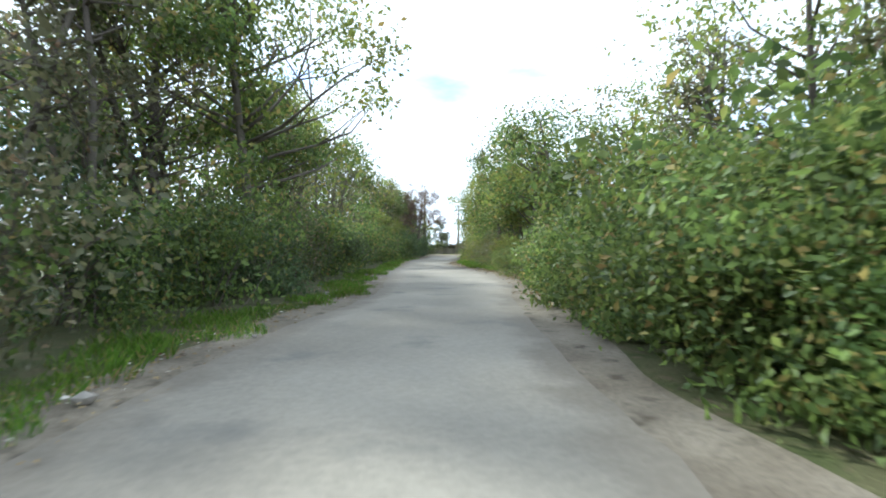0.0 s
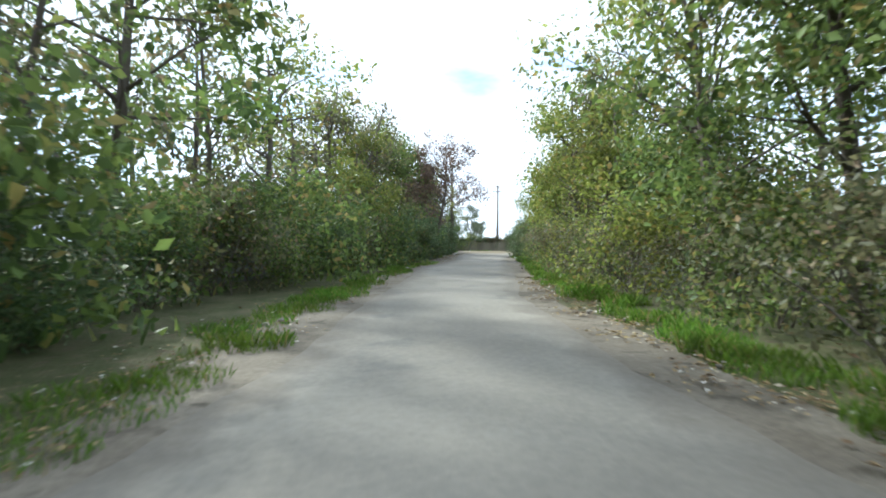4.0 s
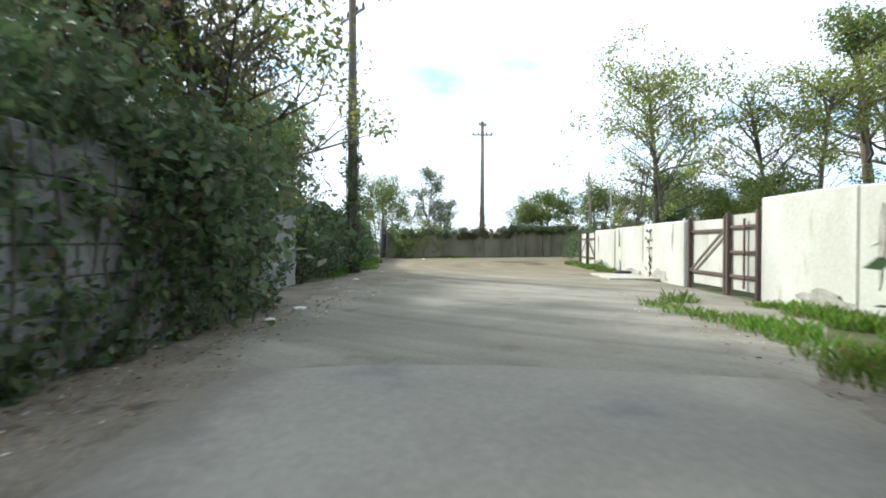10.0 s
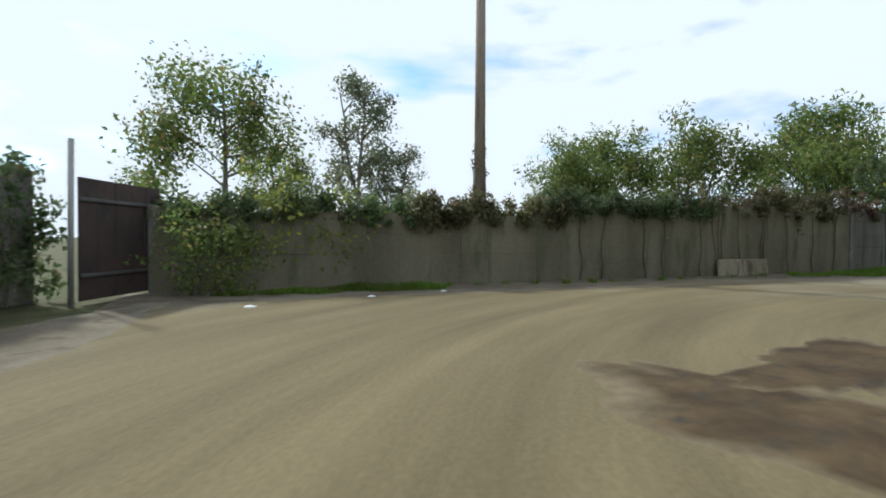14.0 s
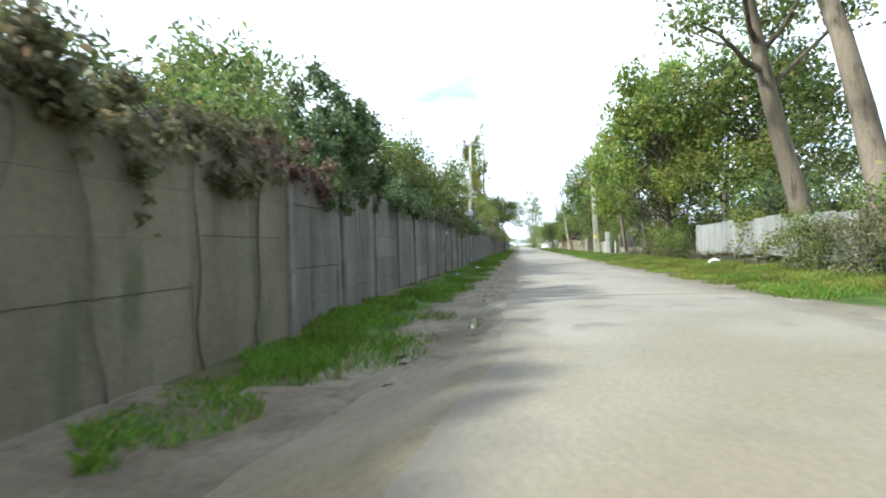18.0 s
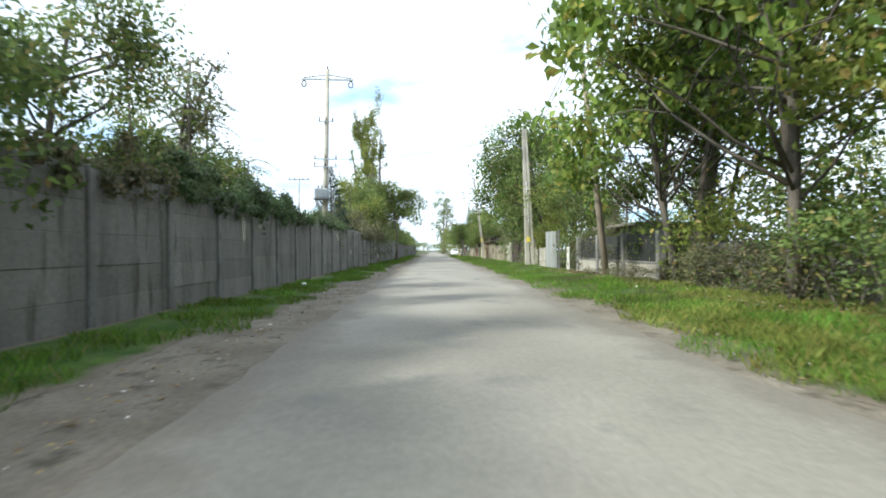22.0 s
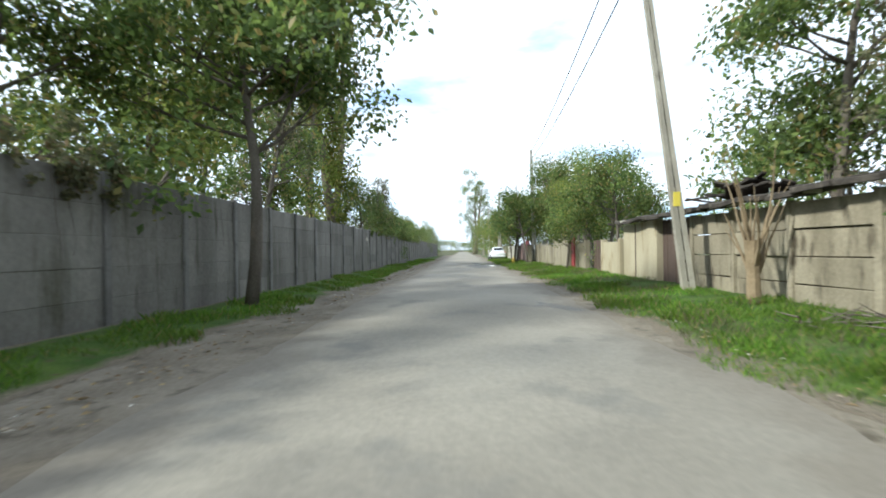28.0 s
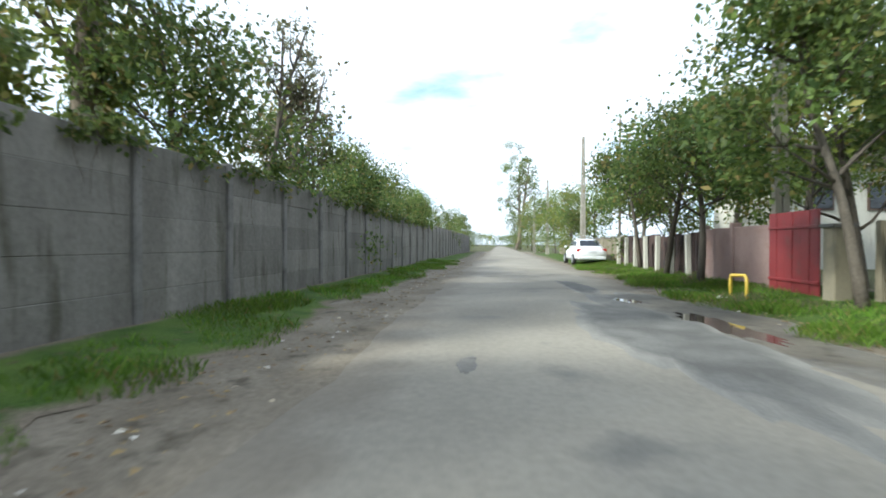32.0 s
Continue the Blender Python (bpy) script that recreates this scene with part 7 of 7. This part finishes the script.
# creeper that covers the old wall left of the bend
rng_i = np.random.default_rng(31)
cov = thing("creeper", -26.97, -21.89, 0, IVY_TURN, "thick dark creeper covering an old wall", "creeper", "creepers on the wall")
cs = [(rng_i.random() * 22.4, rng_i.uniform(-0.35, -0.02), rng_i.random() * 2.45) for _ in range(560)] + [(rng_i.random() * 22.4, rng_i.uniform(-0.3, 0.3), rng_i.uniform(2.0, 2.5)) for _ in range(190)]
v, f = leaf_cloud(rng_i, cs, [0.26] * len(cs), 19000, 0.13, (1, 0.7, 1), 0.85, 0.9, 0.6)
v[:, 2] = np.maximum(v[:, 2], 0.02)
shared("foliage", leaf_mesh("foliage", v, f, LEAF_DARK), cov)
wall_stems(cov, 22)


wx, wy = lane(74.2, -3.6)
cov = thing("creeper", wx, wy, 0, lane_turn(78), "thick dark creeper covering an old wall", "creeper", "creepers on the wall")
cs = [(rng_i.random() * 10, rng_i.uniform(-0.32, -0.02), rng_i.random() * 2.4) for _ in range(260)] + [(rng_i.random() * 10, rng_i.uniform(-0.3, 0.3), rng_i.uniform(2.1, 2.7)) for _ in range(90)]
v, f = leaf_cloud(rng_i, cs, [0.25] * len(cs), 10000, 0.12, (1, 0.7, 1), 0.85, 0.9, 0.6)
v[:, 2] = np.maximum(v[:, 2], 0.02)
shared("foliage", leaf_mesh("foliage", v, f, LEAF_DARK), cov)
wall_stems(cov, 10)


wx, wy = lane(66.0, -3.6)
cov = thing("creeper", wx, wy, 0, lane_turn(70), "thin strands of creeper hanging over an old wall", "creeper", "creepers on the wall")
cs = [(rng_i.random() * 8.4, rng_i.uniform(-0.3, 0.2), rng_i.uniform(2.1, 2.5)) for _ in range(50)] + [(x + rng_i.normal() * 0.08, -0.16, 2.3 - k * 0.25) for x in (0.4, 1.1, 2.6, 3.1, 4.4, 5.6, 6.2, 7.3, 7.9) for k in range(int(2 + 7 * rng_i.random()))]
v, f = leaf_cloud(rng_i, cs, [0.2] * len(cs), 3600, 0.1, (1, 0.7, 1), 0.85, 0.9, 0.6)
v[:, 2] = np.maximum(v[:, 2], 0.02)
shared("foliage", leaf_mesh("foliage", v, f, LEAF_DARK), cov)
wall_stems(cov, 8)


vine = thing("creeper", WX + WV.x * 10.6, WY + WV.y * 10.6, 0, white_turn, "small dark vine climbing the white wall", "creeper", "creepers on the wall")
cs = [(rng_i.normal() * 0.12, -0.14, z + rng_i.normal() * 0.05) for z in (0.2, 0.35, 0.5, 0.7, 1.0, 1.2, 1.35, 1.5, 1.6) for _ in (0, 1)]
v, f = leaf_cloud(rng_i, cs, [0.08] * len(cs), 120, 0.075, (1, 0.5, 1), 0.9, 0.9, 0.6)
shared("foliage", leaf_mesh("foliage", v, f, LEAF_DARK), vine)
bm = bmesh.new()
tube(bm, [(0.0, -0.13, -0.05), (0.06, -0.13, 0.4), (-0.04, -0.13, 0.9), (0.08, -0.13, 1.6)], [0.014, 0.012, 0.01, 0.006], 5)
part("stem", bm, BARK, vine)


# ---- grass ----
def grass(name, spots, count, height, seed, label, material=GRASS):
    """Blades strewn over spots (x, y, radius), more of them where the noise is high."""
    rng = np.random.default_rng(seed)
    spots = np.array(spots, float)
    pick = rng.choice(len(spots), count, p=spots[:, 2] ** 2 / (spots[:, 2] ** 2).sum())
    a, r = rng.random(count) * 2 * math.pi, np.sqrt(rng.random(count))
    x, y = spots[pick, 0] + np.cos(a) * r * spots[pick, 2], spots[pick, 1] + np.sin(a) * r * spots[pick, 2]
    clump = np.array([noise.noise(Vector((p * 0.9, q * 0.9, seed))) for p, q in zip(x, y)])
    h = height * rng.uniform(0.4, 1.2, count) * (0.85 + 0.7 * clump).clip(0.25, 1.5)
    d, lean = rng.random(count) * 2 * math.pi, rng.uniform(0.1, 0.7, count)
    w = rng.uniform(0.004, 0.009, count) * (height / 0.2) ** 0.5
    ex, ey = np.cos(d), np.sin(d)
    z = bank(x, y)
    v = np.stack([np.stack([x - ey * w, y + ex * w, z], 1), np.stack([x + ey * w, y - ex * w, z], 1),
                  np.stack([x + ex * h * lean * 0.4, y + ey * h * lean * 0.4, z + h * 0.65], 1), np.stack([x + ex * h * lean, y + ey * h * lean, z + h], 1)], 1).reshape(-1, 3)
    k = np.arange(count) * 4
    f = np.concatenate([np.stack([k, k + 1, k + 2], 1), np.stack([k + 1, k + 3, k + 2], 1)])
    return tagged(new(name, leaf_mesh(name, v, f, material)), label, "grass", "", "stuff")


rg_ = random.Random(9)
grass("grass", [(x * 0.8 + 2, -1.1 + rg_.uniform(-0.75, 0.6), rg_.uniform(0.35, 0.75)) for x in range(0, 158)], 72000, 0.15, 1, "bright green grass along the wall's foot")
grass("grass", [(x * 0.8 - 17, -0.75 + rg_.uniform(-0.3, 0.3), 0.12 if -13 < x * 0.8 - 17 < 0 else rg_.uniform(0.35, 0.65)) for x in range(0, 32)], 20000, 0.16, 2, "green grass along the wall's foot at the bend")
grass("grass", [(x * 0.55 + 8, -9.95 + rg_.uniform(-1.2, 1.2), rg_.uniform(0.4, 0.8)) for x in range(0, 215) for _ in (0, 1)], 150000, 0.15, 3, "lush green grass on the road verge")
grass("grass", [(*lane(-4 + x * 0.8, lane_edge(LANE_LEFT, -4 + x * 0.8) - 0.95 + rg_.uniform(-0.5, 0.4)), rg_.uniform(0.3, 0.7)) for x in range(0, 82)], 32000, 0.15, 4, "green grass strip along the lane")
grass("grass", [(*lane(30 + x * 0.8, 3.4 + rg_.uniform(-0.3, 0.5)), rg_.uniform(0.3, 0.6)) for x in range(0, 70)], 20000, 0.22, 5, "green weeds along the lane's edge")
grass("grass", [(-21.0 + rg_.uniform(-0.9, 0.6) - i * 0.3, -5.0 - i * 1.0, 0.8) for i in range(14)], 9000, 0.3, 6, "tall weeds under the creeper wall")
grass("grass", [(WX + WV.x * u - 0.45, WY + WV.y * u + 0.2, 0.45) for u in (0.5, 1.5, 3.5, 4.5, 5.5, 7.0, 18.0, 19.0, 20, 21)], 4500, 0.22, 7, "weeds at the foot of the white wall")
grass("dry_grass", [(26 + i * 0.8, -11.4 + rg_.uniform(-0.5, 0.4), 0.6) for i in range(14)] + [(8 + i * 0.9, -11.2 + rg_.uniform(-0.6, 0.5), 0.7) for i in range(20)] + [(14 + i * 0.7, -10.3 + rg_.uniform(-1.0, 1.0), 0.6) for i in range(26)] + [(9 + i * 0.35, -9.6 + rg_.uniform(-0.9, 1.0), 0.5) for i in range(60)], 52000, 0.17, 8, "dry straw-coloured grass on the verge", LEAF_YEL)

grass("dry_grass", [(30 + i * 0.9, -10.1 + rg_.uniform(-1.1, 1.1), rg_.uniform(0.3, 0.7)) for i in range(100)], 16000, 0.16, 9, "dry straw-coloured blades among the verge grass", LEAF_DRY)

# ---- puddles, patches, litter ----
PATCHES = (
    ("mud_patch", -13.6, -10.6, 2.5, 1.0, MUD, "damp brown rutted mud in the bend", 1, 1.75), ("mud_patch", -12.0, -9.0, 1.7, 0.7, MUD, "damp brown rutted mud in the bend", 3, 0.3),
    ("mud_patch", -13.9, -13.2, 1.2, 0.6, MUD, "damp brown rutted mud in the bend", 11, 1.2), ("puddle", -13.7, -11.3, 0.75, 0.22, WATER, "shallow muddy puddle in the bend", 2, 1.8),
    ("mud_patch", 4.2, -2.6, 2.6, 0.45, EARTH, "damp dirt at the road's edge", 7, -0.1), ("puddle", 5.0, -2.7, 0.6, 0.14, WATER, "small puddle at the road's edge", 8, 0.0),
    ("mud_patch", 103.2, -7.6, 3.8, 1.1, ROAD_MUD, "damp dark mud beside the road", 4, 0.06), ("puddle", 102.2, -7.7, 1.6, 0.36, WATER, "long puddle at the road's edge", 5, 0.08), ("puddle", 105.2, -7.2, 0.6, 0.2, WATER, "small puddle at the road's edge", 6, 0.2),
    ("tar_patch", 101.8, -6.7, 3.8, 0.9, TAR, "dark worn patch of wet asphalt", 33, 0.03), ("tar_patch", 108.5, -6.7, 2.4, 0.4, TAR, "dark worn pothole patch in the asphalt", 31, 0.05))
for k, (name, x, y, a, b, m, label, seed, turn) in enumerate(PATCHES):
    puddle(name, x, y, a, b, 0.0035 + 0.0008 * k, m, label, seed, turn)
for k, (x, y, a, b) in enumerate(((99.6, -4.4, 0.35, 0.1), (40.1, -6.9, 0.5, 0.11), (39.5, -5.2, 0.5, 0.09), (40.6, -4.2, 0.3, 0.1), (76.0, -7.6, 0.9, 0.2), (61.5, -7.4, 0.9, 0.2), (45.6, -4.6, 0.5, 0.1))):
    puddle("pothole", x, y, a * 0.95, b * 1.1, 0.005, ROAD_MUD, "small dark pothole in the asphalt", 20 + k, 0.1 * k)



def strewn(spots, count, size, seed, label, material=FALLEN):
    """Fallen leaves and scraps lying flat over spots (x, y, radius)."""
    rng = np.random.default_rng(seed)
    spots = np.array(spots, float)
    pick = rng.integers(0, len(spots), count)
    a, r = rng.random(count) * 2 * math.pi, rng.random(count)
    x, y = spots[pick, 0] + np.cos(a) * r * spots[pick, 2], spots[pick, 1] + np.sin(a) * r * spots[pick, 2]
    s, d = size * rng.uniform(0.5, 1.5, count), rng.random(count) * 2 * math.pi
    z = 0.035 + 0.03 * rng.random(count) + bank(x, y)
    c, q = np.cos(d) * s, np.sin(d) * s
    v = np.stack([np.stack([x + c, y + q, z], 1), np.stack([x - q * 0.6, y + c * 0.6, z + 0.5 * s * rng.random(count)], 1), np.stack([x - c, y - q, z], 1), np.stack([x + q * 0.6, y - c * 0.6, z + 0.5 * s * rng.random(count)], 1)], 1).reshape(-1, 3)
    k = np.arange(count) * 4
    f = np.concatenate([np.stack([k, k + 1, k + 2], 1), np.stack([k, k + 2, k + 3], 1)])
    return tagged(new("leaf_litter", leaf_mesh("leaf_litter", v, f, material)), label, "leaf litter", "", "stuff")


puddle("dirt_patch", -19.6, -6.4, 4.0, 0.9, 0.004, EARTH, "brown dirt below the creeper wall", 42, 1.3)
puddle("dirt_patch", -11.5, -1.9, 5.5, 0.45, 0.004, EARTH, "brown dirt at the long wall's foot", 43, 0.02)
x, y = lane(87.0, -4.0)
puddle("dirt_patch", x, y, 7.0, 1.5, -0.042, DIRT, "brown dirt strewn with litter at the wall's foot", 41, radians(lane_turn(87)))
strewn([(*lane(70 + i * 0.5, -2.9), 0.9) for i in range(44)], 3000, 0.02, 6, "fallen leaves and litter below the old wall")
strewn([(*lane(s * 0.7, d), 0.75) for s in range(-6, 124) for d in (-2.9, 3.3)], 9000, 0.024, 3, "fallen dry leaves and scraps along the lane")
strewn([(8 + i * 0.8, y, 0.6) for i in range(150) for y in (-2.6, -8.9)], 7000, 0.03, 4, "fallen dry leaves along the road's edges")
strewn([(27 + i * 0.5, -11.3, 0.7) for i in range(40)], 5000, 0.05, 5, "brown dead leaves heaped below the fence")
strewn([(*lane(12 + k * 0.6, lane_edge(LANE_RIGHT, 12 + k * 0.6) + 0.75 + 0.35 * math.sin(k * 1.7)), 0.5) for k in range(60)], 4200, 0.035, 44, "dry brown leaves and twigs along the lane's edge")
strewn([(*lane(0 + k * 0.8, lane_edge(LANE_LEFT, k * 0.8) - 0.7 + 0.3 * math.sin(k * 1.3)), 0.45) for k in range(90)], 2600, 0.03, 45, "dry leaves and scraps along the lane's edge")


def litter(x, y, s, material, label, seed):
    rl = random.Random(seed)
    bm = bmesh.new()
    chunk(bm, 0, 0, s * 0.16, s, s * rl.uniform(0.5, 0.9), s * 0.4, rl, 0.3)
    ob = finish("litter", bm, material)
    ob.location = (x, y, 0.01 + float(bank(x, y)))
    return tagged(ob, label, "litter", "scattered litter")


for k, (x, y, s, m) in enumerate(((8.3, -0.6, 0.22, LITTER_W), (18.0, -0.9, 0.2, LITTER_B), (17.8, -0.85, 0.15, LITTER_W), (36.7, -0.9, 0.25, LITTER_W), (89.5, -1.2, 0.22, LITTER_W), (12.9, -10.2, 0.22, LITTER_W), (19.8, -11.3, 0.7, LITTER_W), (33.6, -10.7, 0.2, LITTER_W),
                                   (-31.2, -36.0, 0.22, LITTER_B), (-30.1, -33.7, 0.25, LITTER_W), (-29.7, -32.5, 0.22, LITTER_W), (-30.9, -35.2, 0.3, LITTER_W), (-31.4, -37.2, 0.18, LITTER_W), (-27.4, -28.4, 0.2, LITTER_W), (-26.9, -27.3, 0.25, LITTER_W),
                                   (-24.7, -20.8, 0.2, LITTER_W), (-23.1, -17.5, 0.16, LITTER_W), (-12.9, -1.9, 0.2, LITTER_W), (-14.6, -2.4, 0.22, LITTER_W), (-16.8, -3.2, 0.25, LITTER_W), (-25.7, -39.8, 0.35, LITTER_W), (106.0, -9.2, 0.2, LITTER_W), (24.0, -1.2, 0.3, LITTER_W))):
    litter(x, y, s, m, {"white_litter": "crumpled white litter lying on the verge", "blue_litter": "crumpled blue wrapper on the verge"}[m.name], k)
for k in range(46):
    s, d = rg_.uniform(2, 70), rg_.choice((-2.6, 2.9)) + rg_.uniform(-0.35, 0.35)
    x, y = lane(s, d)
    bm = bmesh.new()
    q = rg_.uniform(0.06, 0.2)
    chunk(bm, 0, 0, q * 0.2, q, q * 0.8, q * 0.6, rg_, 0.25)
    ob = finish("stone", bm, STONE)
    ob.location = (x, y, 0.01)
    tagged(ob, "grey rubble stone on the lane's edge", "stone", "rubble stones")
x, y = lane(23.3, 4.7)
bag = litter(x, y, 0.35, LITTER_R, "", 77)
bag.location.z = 1.0
tagged(bag, "bright red bag caught in the brambles", "bag")
bpy.context.view_layer.update()

# pollarded trunk on the verge, and a heap of cut brush
pol = thing("pollard_tree", 75.0, -10.9, 0, 0, "pollarded pale trunk with a fan of bare shoots", "tree")
prng = np.random.default_rng(4)
bm = bmesh.new()
tube(bm, [(0, 0, -0.1), (0.03, 0, 0.7), (0, 0.02, 1.3)], [0.13, 0.11, 0.14], 8)
for k in range(17):
    a = k * 2.4
    limb(bm, prng, (0.08 * math.cos(a), 0.08 * math.sin(a), rg_.uniform(0.5, 1.25)), (0.3 * math.cos(a), 0.3 * math.sin(a), 1), rg_.uniform(0.9, 2.0), 0.03, 0.006, 0.1, 5, 5)
part("trunk", bm, SHOOT_BARK, pol)
heap = thing("brush_heap", 72.0, -10.6, 0, 0, "brown heap of cut dry brush on the grass", "brush heap")
bm = bmesh.new()
for k in range(70):
    a = rg_.uniform(0, 6.28)
    p = (rg_.uniform(-0.9, 0.9), rg_.uniform(-0.5, 0.5), rg_.uniform(0.02, 0.3))
    limb(bm, prng, p, (math.cos(a), math.sin(a), rg_.uniform(-0.1, 0.2)), rg_.uniform(0.3, 0.7), 0.014, 0.004, 0.15, 3, 4)
tagged(part("twig", bm, BARK, heap), "", "", "", "stuff")

# blue shed behind the brambles
bx, by = lane(26.8, 9.4)
bshed = thing("shed", bx, by, 0, lane_turn(29), "blue sheet metal shed behind brambles", "shed")
part_box("wall", bshed, BLUE_SHED, 0, 0, 1.3, 5.0, 3.0, 2.7, 0.02)
part_box("roof", bshed, ROOF, 0, 0, 2.72, 5.3, 3.3, 0.08, 0.01)

# ---- the long wall's panels and posts ----
board = slab_mesh("panel", BAY - 0.10, 0.07, 0.492, CONC, 0.009)
bend_board = slab_mesh("panel", BAY - 0.008, 0.07, 0.489, BEND_CONC, 0.003)
wall_post = slab_mesh("wall_post", 0.15, 0.17, WALL_H + 0.06, CONC_POST, 0.02)
rw = random.Random(3)
for i in range(-8, 78):
    x = i * BAY - 0.15
    shared("wall_post", wall_post, wall_long, x, 0.0 if x > 4 else 0.075, (WALL_H + 0.06) / 2 - 0.04 - wall_drop(x))
    if i < 52:
        for k in range(5):
            shared("panel", board if x > 4 else bend_board, wall_long, x + BAY / 2 + rw.uniform(-0.01, 0.01), 0.01 + rw.uniform(-0.008, 0.008), 0.27 + k * 0.49 - wall_drop(x + BAY / 2), rw.uniform(-0.004, 0.004), 0.0)
for k, (x, z, a, b) in enumerate(((35.02, 1.95, 0.22, 0.07), (33.7, 1.86, 0.12, 0.3), (47.3, 1.95, 0.3, 0.22), (51.8, 1.13, 0.2, 0.14), (67.6, 0.75, 0.4, 0.2), (20.4, 1.7, 0.2, 0.25), (21.2, 1.9, 0.5, 0.08), (71.0, 1.3, 0.3, 0.12), (95.5, 1.9, 0.35, 0.1))):
    ragged("plaster_patch", wall_long, PALE_CONC, x, -0.044, z, a, b, k, "pale patch of old plaster")
bm = bmesh.new()
for i in range(52, 78):
    for k in range(5):
        box(bm, i * BAY - 0.15 + BAY / 2, 0.01, 0.27 + k * 0.49, BAY - 0.1, 0.07, 0.485, 0.012)
tagged(part("panel", bm, CONC, wall_long), "", "", "", "stuff")
